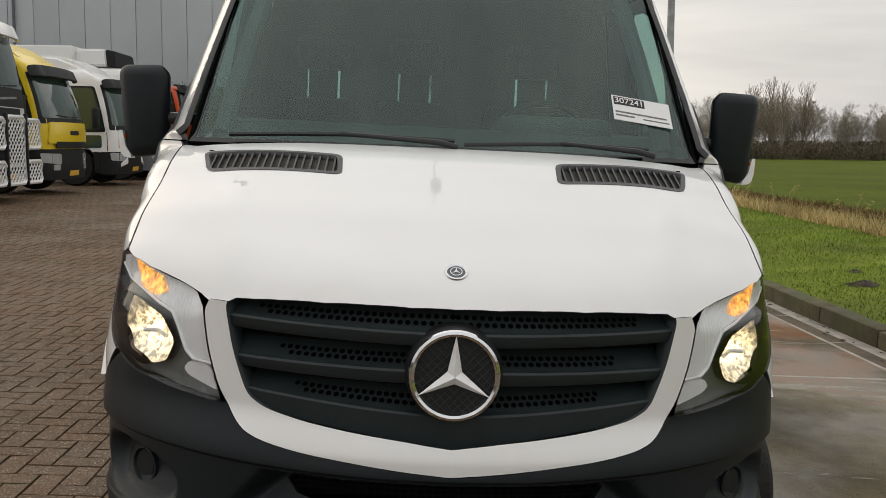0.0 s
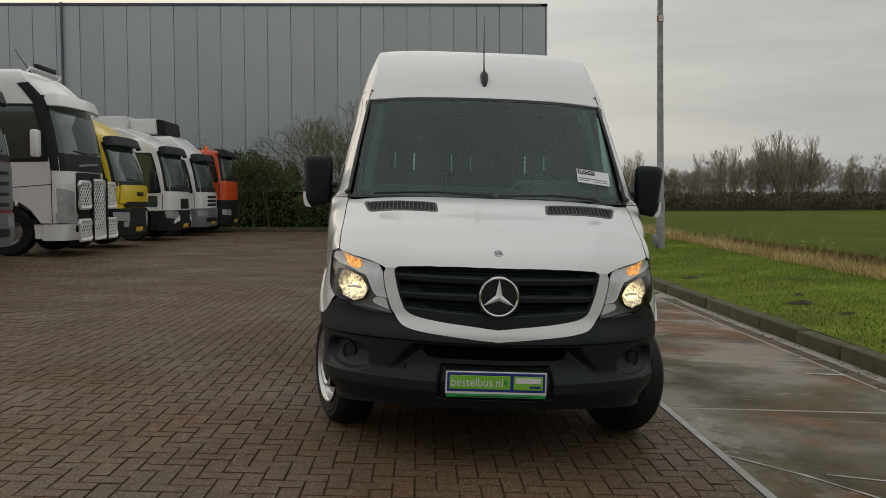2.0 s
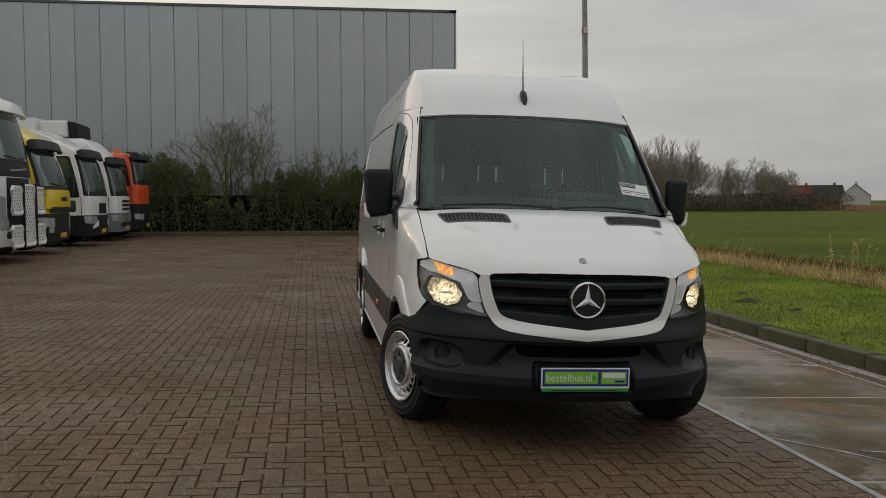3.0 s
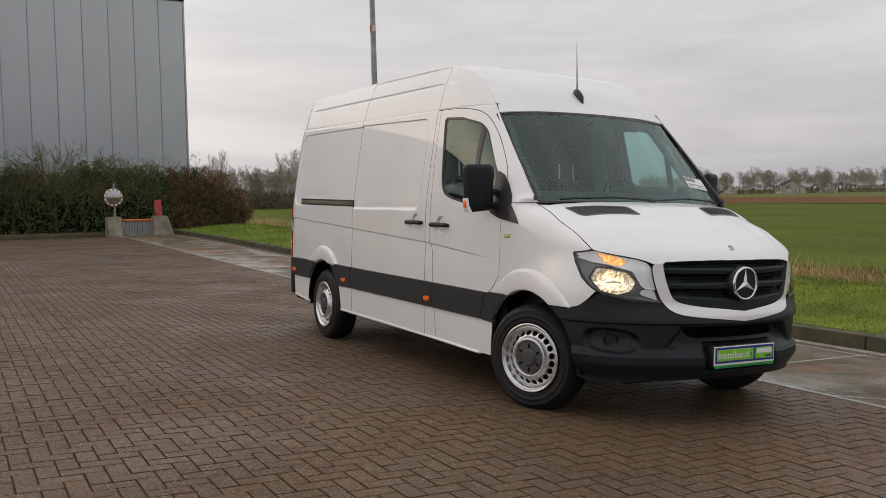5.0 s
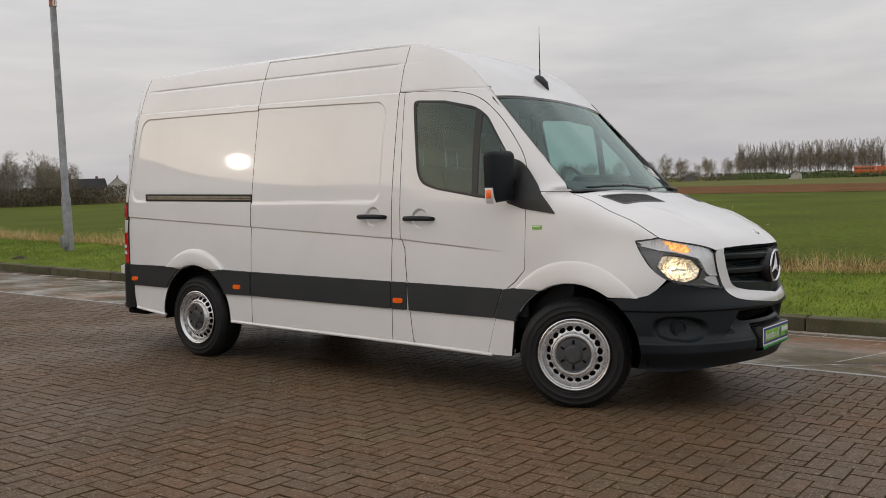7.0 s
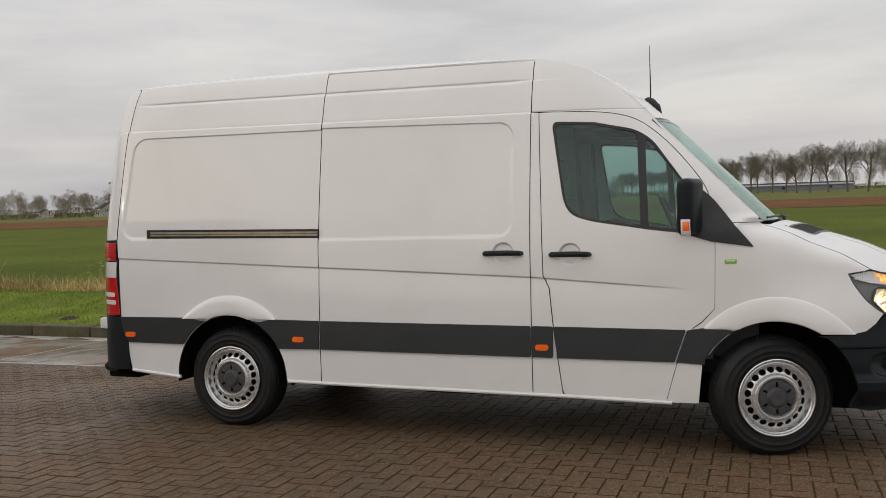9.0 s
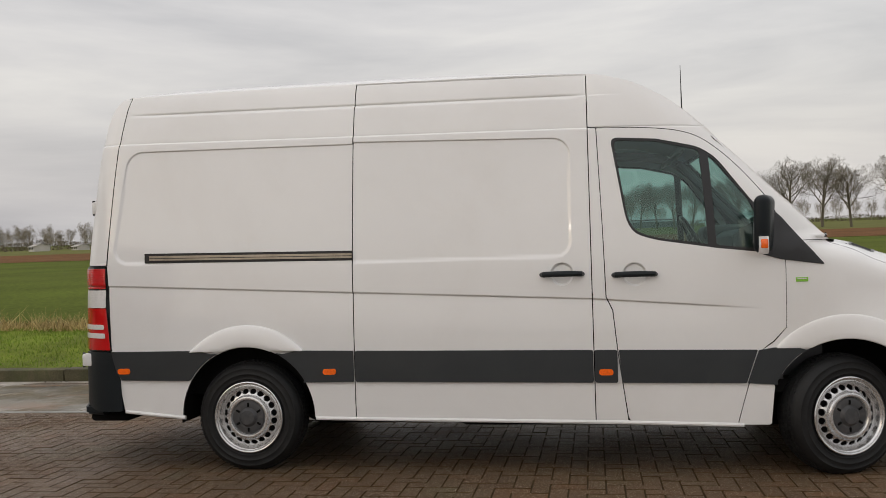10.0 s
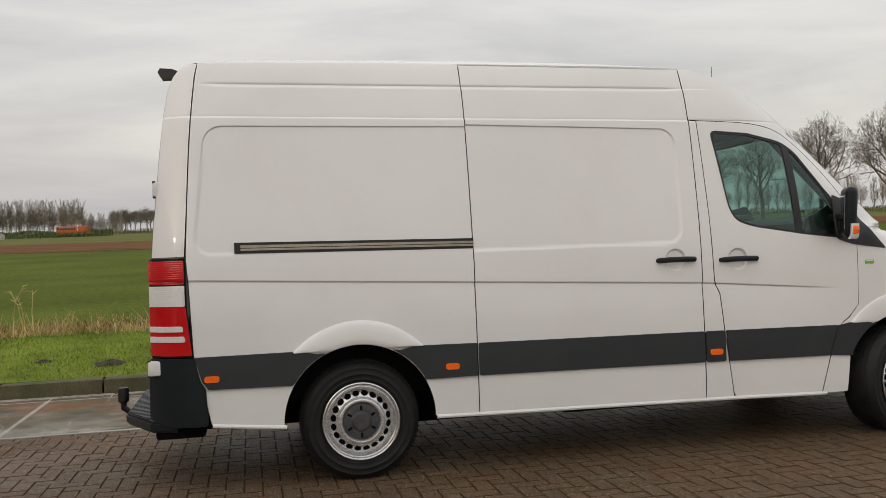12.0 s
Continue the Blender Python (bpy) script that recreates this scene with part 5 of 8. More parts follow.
add_prism(bm, [(3.955, 1.364), (5.325, 1.385), (5.325, 1.389), (3.955, 1.368)], "x", xs - .0205, xs - .018)
part("rail_groove", bm, BLACK, rail, "dark groove")
# tag on the wing
bm = bmesh.new()
xt = -float(half_width(np.array([1.25]), np.array([1.148]))[0])
add_box(bm, xt - .004, xt + .002, 1.215, 1.283, 1.134, 1.160, .001, 1)
tag = part("wing_tag", bm, LIME, van, "small lime green tag")
bm = bmesh.new()
add_box(bm, xt - .006, xt - .003, 1.224, 1.276, 1.149, 1.156)
part("tag_bar", bm, WHITE_PLASTIC, tag)
# aerial
aer = empty("roof_aerial")
aer.parent = van
bm = bmesh.new()
add_path(bm, [(0, 1.735, 2.155), (0, 1.76, 2.205), (0, 1.80, 2.245), (0, 1.825, 2.262), (0, 1.845, 2.262)], [.010, .026, .028, .018, .008], 10)
part("aerial_foot", bm, BLACK, aer)
bm = bmesh.new()
add_path(bm, [(0, 1.805, 2.25), (-.004, 1.803, 2.33), (-.012, 1.805, 2.64)], [.006, .005, .0016], 6)
part("aerial_rod", bm, BLACK, aer)

# rear: doors, lamps, bumper with step, towing ball, camera
bm = bmesh.new()
zs_ = [.55, .8, 1.05, 1.35, 1.55, 1.75, 1.9, 2.07, 2.2, 2.31, 2.36, 2.41, 2.445, 2.472, 2.490, 2.503]
rows = []
for z in zs_:
    y = rear_y(z)
    hw = float(half_width(np.array([y]), np.array([z]))[0])
    row = []
    for u in np.linspace(-1, 1, 21):
        rz = float(roof_surface(np.array([u]), np.array([5.54]))[0][2])
        zz = z if z < 2.0 else 2.0 + (z - 2.0) * (rz - 2.0) / .503
        row.append(bm.verts.new((u * hw, y + .012 * (1 - abs(u) ** 6), zz)))
    rows.append(row)
for a, b in zip(rows, rows[1:]):
    for k in range(20):
        bm.faces.new((a[k], a[k + 1], b[k + 1], b[k]))
rear_doors = part("rear_door", bm, PAINT, van, "white rear doors")
for z in (.72, 1.745):
    for sg in (-1, 1):
        xh = float(half_width(np.array([5.78]), np.array([z]))[0])
        bm = bmesh.new()
        add_box(bm, sg * (xh - .07), sg * (xh + .002), 5.755, rear_y(z) + .022, z - .042, z + .042, .010)
        hinge = part("door_hinge", bm, WHITE_PLASTIC, rear_doors, "white door hinge")
        bm = bmesh.new()
        add_tube(bm, (sg * (xh - .012), rear_y(z) + .014, z - .05), (sg * (xh - .012), rear_y(z) + .014, z + .05), .009, n=10)
        part("hinge_pin", bm, BLACK, hinge, "black hinge pin")
bm = bmesh.new()
add_prism(bm, [(5.72, 2.545), (5.80, 2.540), (5.825, 2.580), (5.81, 2.606), (5.735, 2.602), (5.66, 2.575), (5.62, 2.57), (5.62, 2.55)], "x", -.055, .055)
part("rear_camera", bm, BLACK, van, "black reversing camera")


def tail_edge(z):
    """Front edge of the tail lamp, running forward towards its foot."""
    return 5.634 - .028 * float(step(1.02, .78, np.array([z]))[0])


def tail_ribs(sign):
    def f(y, z):
        return np.stack([sign * (half_width(y, z) + .00035 * np.sin(2 * math.pi * z / .012)), y, z], axis=1)
    return f


for sgn in (-1, 1):
    tl = empty("tail_lamp")
    tl.parent = van
    tagged(tl, "red and clear tail lamp")
    surf = side_surface(float(sgn))
    ribbed = tail_ribs(float(sgn))

    def lens(name, z0, z1, mat, inset, lift, r, base, pitch):
        out = rounded([(tail_edge(z0) + inset, z0), (5.842, z0), (5.842, z1), (tail_edge(z1) + inset, z1)], [r, .001, .001, r], 3)
        sheet(name, out, [], base, .03, pitch, mat, tl, lift=lift, depth=.02, flip=sgn < 0)
    lens("lamp_frame", .781, 1.342, FRIT, -.002, .004, .008, surf, .05)
    lens("red_lens", 1.194, 1.328, RED_LENS, .009, .009, .006, ribbed, .003)
    lens("clear_lens", 1.070, 1.186, CLEAR_LENS, .009, .009, .006, ribbed, .003)
    lens("red_lens", .790, 1.066, RED_LENS, .007, .009, .006, surf, .05)
    lens("clear_lens", .926, .958, CLEAR_LENS, .030, .013, .012, surf, .05)
    lens("clear_lens", .868, .901, CLEAR_LENS, .030, .013, .012, surf, .05)
rb = empty("rear_bumper")
rb.parent = van
tagged(rb, "charcoal rear bumper with ribbed step")
for sgn in (-1, 1):
    surf = side_surface(float(sgn))
    out = rounded([(5.60, .775), (5.575, .64), (5.545, .60), (5.535, .385), (5.74, .385), (5.86, .42), (5.855, .60), (5.85, .775)], [.01, .03, .02, .02, .03, .03, 0, .02], 3)
    sheet("bumper_corner", out, [], surf, .03, .05, PLASTIC, rb, "charcoal plastic corner", lift=.012, depth=.03, flip=sgn < 0)
    bm = bmesh.new()
    add_box(bm, sgn * .66, sgn * .76, 5.84, 5.865, .50, .58, .008)
    part("rear_reflector", bm, RED_LENS, rb, "red reflector")
bm = bmesh.new()
add_prism(bm, [(-.93, 5.70), (.93, 5.70), (.88, 5.86), (.50, 6.045), (-.50, 6.045), (-.88, 5.86)], "z", .350, .415)
bmesh.ops.bevel(bm, geom=bm.edges[:], offset=.014, segments=2, affect="EDGES")
part("step", bm, PLASTIC, rb)
bm = bmesh.new()
for i in range(30):
    x = -.78 + i * .054
    add_box(bm, x, x + .024, 5.80, min(6.03, 6.26 - .46 * max(abs(x), abs(x + .024))), .413, .423, .003, 1)
tagged(part("step_ribs", bm, STRIP, rb), kind="stuff")
bm = bmesh.new()
add_box(bm, -.86, .86, 5.56, 5.84, .30, .36, .02)
part("bumper_apron", bm, VOID, rb)
bm = bmesh.new()
add_path(bm, [(-.02, 5.85, .36), (-.02, 6.06, .33), (-.02, 6.12, .38), (-.02, 6.12, .43)], .022, 10)
add_lathe(bm, [(.0, .055), (.033, .05), (.036, .02), (.036, -.035), (.028, -.045)], "z", 20, (-.02, 6.12, .46))
part("towing_ball", bm, BLACK, van, "black capped towing ball")


# ---- ground ----
def sstep(a, b, x):
    t = min(max((x - a) / (b - a), 0.0), 1.0)
    return t * t * (3 - 2 * t)


def lot_z(x, y):
    """Height of the paved yard: it falls towards the gutter, and less so farther back."""
    xe = max(min(x, 3.5), -26.0)
    return -0.035 * (xe + 0.96) * (1 - 0.75 * sstep(9, 30, y)) + 0.10 * sstep(9, 32, y)


GUTTER_X, KERB_X = 1.25, 3.50


def land_z(x, y):
    """Height of the verge, the ditch and the field east of the kerb."""
    top = lot_z(KERB_X, y) + 0.145
    z = top + 0.14 * sstep(KERB_X + .2, 6.0, x)
    z = z + (-0.55 - z) * sstep(6.7, 8.9, x)
    return z + (-0.30 - z) * sstep(9.6, 11.6, x)


GRASS = material("verge_grass_ground", (0.140, 0.178, 0.022), 0.9, spec=0.1, var=0.35, scale=1.2, fine=0.4, fine_scale=40, coords="Object", dirt=(0.09, 0.085, 0.035), dirt_amount=0.5, dirt_scale=0.5)
FIELD = material("winter_field_green", (0.088, 0.113, 0.016), 0.95, spec=0.05, var=0.22, scale=0.15, fine=0.25, fine_scale=6, dirt=(0.082, 0.095, 0.018), dirt_amount=0.6, dirt_scale=0.05)
JOINT = material("joint_sand_and_far_paving", (0.045, 0.032, 0.020), 0.9, spec=0.2, var=0.3, scale=0.7, fine=0.35, fine_scale=90, dirt=(0.075, 0.075, 0.035), dirt_amount=0.4, dirt_scale=0.9)


def concrete_material():
    """Wet weathered concrete: blotches, rusty washes, pale dried smears drawn out along the strip."""
    m = bpy.data.materials.new("wet_concrete_slab")
    m.use_nodes = True
    nt = m.node_tree
    b = nt.nodes["Principled BSDF"]
    b.inputs["Specular IOR Level"].default_value = 0.24
    co = node(nt, "ShaderNodeTexCoord").outputs["Object"]
    col = mixc(nt, 1.0, (0.100, 0.078, 0.040), ramp(nt, noise_tex(nt, co, 1.3, 6, 0.65), [(0.34, (0.55, 0.57, 0.55)), (0.66, (1.36, 1.32, 1.22))]), "MULTIPLY")
    rust = noise_tex(nt, co, 0.55, 7, 0.62, 0.6)
    col = mixc(nt, mathn(nt, "MULTIPLY", ramp(nt, rust, [(0.50, (0, 0, 0)), (0.58, (1, 1, 1))]), 0.65), col, (0.205, 0.082, 0.022))
    mp = node(nt, "ShaderNodeMapping")
    mp.inputs["Scale"].default_value = (0.55, 1.9, 1.0)
    mp.inputs["Rotation"].default_value = (0, 0, 0.25)
    nt.links.new(co, mp.inputs[0])
    smear = noise_tex(nt, mp.outputs[0], 1.0, 9, 0.70, 0.9)
    col = mixc(nt, mathn(nt, "MULTIPLY", ramp(nt, smear, [(0.575, (0, 0, 0)), (0.612, (1, 1, 1))]), 0.65), col, (0.30, 0.265, 0.21))
    # lime washed out along the steel edging
    sep = node(nt, "ShaderNodeSeparateXYZ")
    nt.links.new(co, sep.inputs[0])
    wash = mathn(nt, "MULTIPLY", mathn(nt, "SUBTRACT", 1.72, sep.outputs[0], clamp=True), ramp(nt, noise_tex(nt, co, 1.7, 7, 0.66), [(0.50, (0, 0, 0)), (0.56, (1, 1, 1))]))
    col = mixc(nt, mathn(nt, "MULTIPLY", wash, 2.2, clamp=True), col, (0.33, 0.31, 0.27))
    fine = noise_tex(nt, co, 90, 3)
    col = mixc(nt, 1.0, col, ramp(nt, fine, [(0.3, (0.72,) * 3), (0.7, (1.28,) * 3)]), "MULTIPLY")
    pits = noise_tex(nt, co, 38, 2)
    col = mixc(nt, ramp(nt, pits, [(0.66, (0, 0, 0)), (0.70, (1, 1, 1))]), col, (0.045, 0.036, 0.024))
    nt.links.new(col, b.inputs["Base Color"])
    nt.links.new(ramp(nt, noise_tex(nt, co, 0.9, 5, 0.6), [(0.40, (0.28,) * 3), (0.60, (0.72,) * 3)]), b.inputs["Roughness"])
    bp = node(nt, "ShaderNodeBump")
    bp.inputs["Strength"].default_value, bp.inputs["Distance"].default_value = 0.15, 0.003
    nt.links.new(fine, bp.inputs["Height"])
    nt.links.new(bp.outputs[0], b.inputs["Normal"])
    return m


CONCRETE = concrete_material()
KERB = material("mossy_concrete_kerb", (0.080, 0.070, 0.036), 0.85, var=0.35, scale=3, fine=0.3, fine_scale=60, dirt=(0.042, 0.058, 0.010), dirt_amount=0.85, dirt_scale=2.2, random_var=0.18, bump=0.4, bump_scale=80)
CLADDING = material("grey_blue_cladding", (0.45, 0.478, 0.505), 0.5, var=0.06, scale=0.4, dirt=(0.36, 0.375, 0.39), dirt_amount=0.3, dirt_scale=0.25, random_var=0.05)
GALV = material("galvanised_steel", (0.30, 0.31, 0.32), 0.5, metal=0.5, var=0.2, scale=8, dirt=(0.16, 0.15, 0.13), dirt_amount=0.4, dirt_scale=5)


def grid_mesh(name, xs, ys, zf, mat, smooth=True):
    verts = [(x, y, zf(x, y)) for y in ys for x in xs]
    n = len(xs)
    faces = [(j * n + i, j * n + i + 1, (j + 1) * n + i + 1, (j + 1) * n + i) for j in range(len(ys) - 1) for i in range(n - 1)]
    return obj_from(name, verts, faces, mat, smooth=smooth)


field = grid_mesh("ground", [-900, -300, -60, 11.6, 40, 120, 300, 900], [-900, -300, -100, -30, 0, 40, 100, 300, 900], lambda x, y: -0.30, FIELD)
tagged(field, "flat green winter field reaching the horizon", "field", kind="structure")
verge = grid_mesh("ground_verge", list(np.linspace(KERB_X + .16, 11.7, 40)), list(np.concatenate([np.linspace(-40, 45, 120), [90, 200]])), lambda x, y: land_z(x, y) + .03 * noise.noise(Vector((x * .8, y * .8, 0))) * sstep(3.7, 4.4, x), GRASS)
tagged(verge, "grass verge falling to a ditch", "grass verge", kind="structure")
yard = grid_mesh("pavement", list(np.linspace(-45, GUTTER_X, 48)), list(np.linspace(-40, 36, 77)), lambda x, y: lot_z(x, y) - .0065, JOINT)
tagged(yard, "reddish-brown brick paved yard in herringbone", "paving", kind="structure")


# ---- gutter strip, kerb, verge ----
def island_material(name, dark, light, rough=0.9, spec=0.2, trans=0.0):
    m = bpy.data.materials.new(name)
    m.use_nodes = True
    nt = m.node_tree
    b = nt.nodes["Principled BSDF"]
    b.inputs["Roughness"].default_value, b.inputs["Specular IOR Level"].default_value = rough, spec
    g = node(nt, "ShaderNodeNewGeometry").outputs["Random Per Island"]
    col = ramp(nt, g, [(0.0, dark), (1.0, light)])
    f = noise_tex(nt, node(nt, "ShaderNodeTexCoord").outputs["Object"], 0.6, 4)
    col = mixc(nt, 1.0, col, ramp(nt, f, [(0.3, (0.7,) * 3), (0.7, (1.25,) * 3)]), "MULTIPLY")
    nt.links.new(col, b.inputs["Base Color"])
    return m


STEEL_EDGE = material("steel_edge_angle", (0.33, 0.33, 0.32), 0.4, metal=0.6, var=0.25, scale=9, dirt=(0.2, 0.14, 0.09), dirt_amount=0.4, dirt_scale=4)
FILLER = material("pale_joint_filler", (0.34, 0.31, 0.27), 0.7, var=0.3, scale=6)
WORN_WHITE = material("worn_white_road_paint", (0.50, 0.48, 0.45), 0.6, var=0.3, scale=9, dirt=(0.22, 0.20, 0.17), dirt_amount=0.9, dirt_scale=6)
MUD = material("muddy_gutter_tile", (0.088, 0.062, 0.035), 0.8, var=0.35, scale=3, fine=0.3, fine_scale=70, dirt=(0.14, 0.115, 0.075), dirt_amount=0.6, dirt_scale=1.6)
SOIL = material("dark_molehill_soil", (0.040, 0.028, 0.018), 0.95, var=0.5, scale=14, bump=0.8, bump_scale=60)
BLADE = island_material("verge_grass_blades", (0.10, 0.175, 0.020), (0.27, 0.355, 0.060))
STRAW = island_material("dry_straw_stalks", (0.30, 0.21, 0.08), (0.74, 0.58, 0.29))
DITCH = island_material("brown_ditch_growth", (0.07, 0.045, 0.02), (0.24, 0.165, 0.07))

SLAB_Y = [-9.3, -7.1, -4.9, -2.7, -0.5, 1.6, 3.8, 6.1, 7.26, 9.3, 11.1, 12.95, 14.8, 16.7, 18.9, 21.1, 23.3, 25.5, 27.7, 29.9, 32.4]
strip_base = grid_mesh("gutter_strip", [GUTTER_X + .04, 2.2, KERB_X + .05], list(np.linspace(-12, 33, 46)), lambda x, y: lot_z(x, y) - .0015, FILLER)
tagged(strip_base, "wet concrete slab strip along the kerb", "concrete strip", kind="structure")


def slab(x0, x1, y0, y1, name, mat, parent, lift=.0):
    bm = bmesh.new()
    add_box(bm, x0, x1, y0, y1, -.02, 0, .006, 1)
    for v in bm.verts:
        v.co.z += lot_z(v.co.x, v.co.y) + lift
    return part(name, bm, mat, parent)


for a, b in zip(SLAB_Y, SLAB_Y[1:]):
    slab(GUTTER_X + .055, 3.18, a + .016, b - .016, "slab", CONCRETE, strip_base)
    slab(3.205, KERB_X - .005, a + .004, (a + b) / 2 - .004, "gutter_tile", MUD, strip_base)
    slab(3.205, KERB_X - .005, (a + b) / 2 + .004, b - .004, "gutter_tile", MUD, strip_base)
bm = bmesh.new()
add_box(bm, GUTTER_X, GUTTER_X + .05, -12, 33, -.05, .004, .002, 1)
bmesh.ops.subdivide_edges(bm, edges=[e for e in bm.edges if abs(e.verts[0].co.y - e.verts[1].co.y) > 1], cuts=44)
for v in bm.verts:
    v.co.z += lot_z(v.co.x, v.co.y)
tagged(part("gutter_edge", bm, STEEL_EDGE), "grey steel edging between bricks and concrete", "edging", kind="structure")
# remains of white paint on the slabs
for pts, wd in (([(1.30, .42), (1.60, .06), (1.86, -.36), (2.2, -.95)], .014), ([(1.72, .09), (2.02, -.01), (2.5, -.15)], .012), ([(2.86, 3.03), (3.17, 3.0)], .035), ([(1.42, 3.55), (1.75, 2.95)], .012)):
    bm = bmesh.new()
    rnd = random.Random(int(pts[0][0] * 100))
    row = []
    fine = []
    for (xa, ya), (xb, yb) in zip(pts, pts[1:]):
        fine += [(xa + (xb - xa) * k / 8, ya + (yb - ya) * k / 8) for k in range(8)]
    fine.append(pts[-1])
    for i, (x, y) in enumerate(fine):
        w = wd * (.4 + .9 * rnd.random())
        row.append([bm.verts.new((x + dx, y + dy, lot_z(x, y) + .004)) for dx, dy in ((-w * .3, -w * .7), (w * .3, w * .7))])
    for a, b in zip(row, row[1:]):
        bm.faces.new((a[0], b[0], b[1], a[1]))
    tagged(part("road_marking", bm, WORN_WHITE), "worn remains of a white painted line on concrete", "road marking", kind="structure")
kerb = empty("kerb")
tagged(kerb, "mossy concrete kerb stones along the verge", "kerb", kind="structure")
bm = bmesh.new()
add_box(bm, 0, .19, 0, .985, -.25, .145, .018, 2)
kerb_me = None
y, k = -9.2, 0
kr = random.Random(5)
while y < 33:
    z = lot_z(KERB_X, y + .5)
    if kerb_me is None:
        ob = part("kerb_stone", bm, KERB, kerb)
        kerb_me = ob.data
    else:
        ob = new("kerb_stone", kerb_me)
        ob.parent = kerb
    ob.matrix_world = pose(KERB_X + kr.uniform(-.006, .006), y, z + kr.uniform(-.006, .004), kr.uniform(-.3, .3), kr.uniform(-1, 1), kr.uniform(-.3, .3))
    y += 1.0


lr = np.random.RandomState(91)
n = 420
lx, ly = 3.47 - .30 * lr.rand(n) ** 2.2, -4 + 26 * lr.rand(n)
la, ls = lr.rand(n) * 6.28, .008 + .022 * lr.rand(n) ** 2
lz = np.array([lot_z(x, y) for x, y in zip(lx, ly)]) + .002
quad = []
for k in range(4):
    w = ls * (1.0, .5, 1.0, .45)[k]
    quad.append(np.stack([lx + np.cos(la + k * 1.571) * w, ly + np.sin(la + k * 1.571) * w, lz + .012 * lr.rand(n)], 1))
me = bpy.data.meshes.new("gutter_litter")
me.from_pydata(np.stack(quad, 1).reshape(-1, 3).tolist(), [], np.arange(4 * n).reshape(-1, 4).tolist())
me.materials.append(SOIL)
tagged(new("gutter_litter", me), "dark dead leaves and crumbs in the gutter", "leaf litter", kind="stuff")


def verge_height(x, y):
    return land_z(x, y) + .03 * noise.noise(Vector((x * .8, y * .8, 0))) * sstep(3.7, 4.4, x)


def blades(name, n, xf, yr, hr, wr, lean, mat, seed, label, category):
    r = np.random.RandomState(seed)
    xs = np.array([xf(u) for u in r.rand(n)])
    ys = yr[0] + (yr[1] - yr[0]) * r.rand(n)
    verts = np.zeros((n, 3, 3))
    h = hr[0] + (hr[1] - hr[0]) * r.rand(n) ** 1.5
    a = r.rand(n) * 2 * math.pi
    w = wr * (.6 + .8 * r.rand(n))
    z = np.array([verge_height(x, y) for x, y in zip(xs, ys)])
    verts[:, 0] = np.stack([xs - np.cos(a) * w, ys - np.sin(a) * w, z - .01], 1)
    verts[:, 1] = np.stack([xs + np.cos(a) * w, ys + np.sin(a) * w, z - .01], 1)
    la = r.rand(n) * 2 * math.pi
    ln = h * lean * r.rand(n)
    verts[:, 2] = np.stack([xs + np.cos(la) * ln, ys + np.sin(la) * ln, z + h * (1 - .4 * lean * r.rand(n))], 1)
    me = bpy.data.meshes.new(name)
    me.from_pydata(verts.reshape(-1, 3).tolist(), [], np.arange(3 * n).reshape(-1, 3).tolist())
    me.materials.append(mat)
    return tagged(new(name, me), label, category, kind="stuff")


blades("verge_grass", 70000, lambda u: KERB_X + .16 + 3.3 * u ** .9, (-4.5, 21), (.018, .055), .007, .9, BLADE, 3, "short green grass blades of the verge", "grass")
blades("verge_grass", 14000, lambda u: KERB_X + .16 + 3.3 * u, (21, 33), (.03, .09), .010, .9, BLADE, 4, "short green grass blades of the verge", "grass")
blades("dry_grass", 26000, lambda u: 6.5 + 1.7 * u ** 1.5, (-6, 33), (.12, .42), .007, 1.2, STRAW, 5, "dry straw-coloured grass along the ditch", "dry grass")
blades("ditch_growth", 60000, lambda u: 7.5 + 4.3 * u ** 1.2, (-6, 36), (.08, .30), .020, 1.3, DITCH, 6, "brown dead growth in the ditch", "ditch growth")
# taller reed stalks
for i, (x, y, h) in enumerate(((7.0, 8.6, .8), (7.2, 8.9, .6), (7.1, 8.2, .7), (6.9, 3.0, .9), (7.0, 2.6, .7), (7.2, 12.6, .6), (7.1, 15.2, .6), (7.2, 18, .5))):
    bm = bmesh.new()
    rnd = random.Random(i)
    z0 = verge_height(x, y)
    for k in range(3):
        dx, dy = rnd.uniform(-.15, .15), rnd.uniform(-.15, .15)
        p = [Vector((x + dx, y + dy, z0)), Vector((x + dx * 1.6, y + dy * 1.6, z0 + h * .6)), Vector((x + dx * 2.4 + .08, y + dy * 2.4, z0 + h * rnd.uniform(.8, 1.05)))]
        add_path(bm, p, [.003, .0025, .0015], 5)
        for q in range(7):
            t = p[1].lerp(p[2], q / 7)
            v = [bm.verts.new(t), bm.verts.new(t + Vector((rnd.uniform(-.10, .10), rnd.uniform(-.10, .10), rnd.uniform(-.02, .07)))), bm.verts.new(t + Vector((0, 0, .012)))]
            bm.faces.new(v)
    tagged(part("reed_clump", bm, STRAW), "tall dry reed stalks at the ditch", "reeds", group="reeds along the ditch")
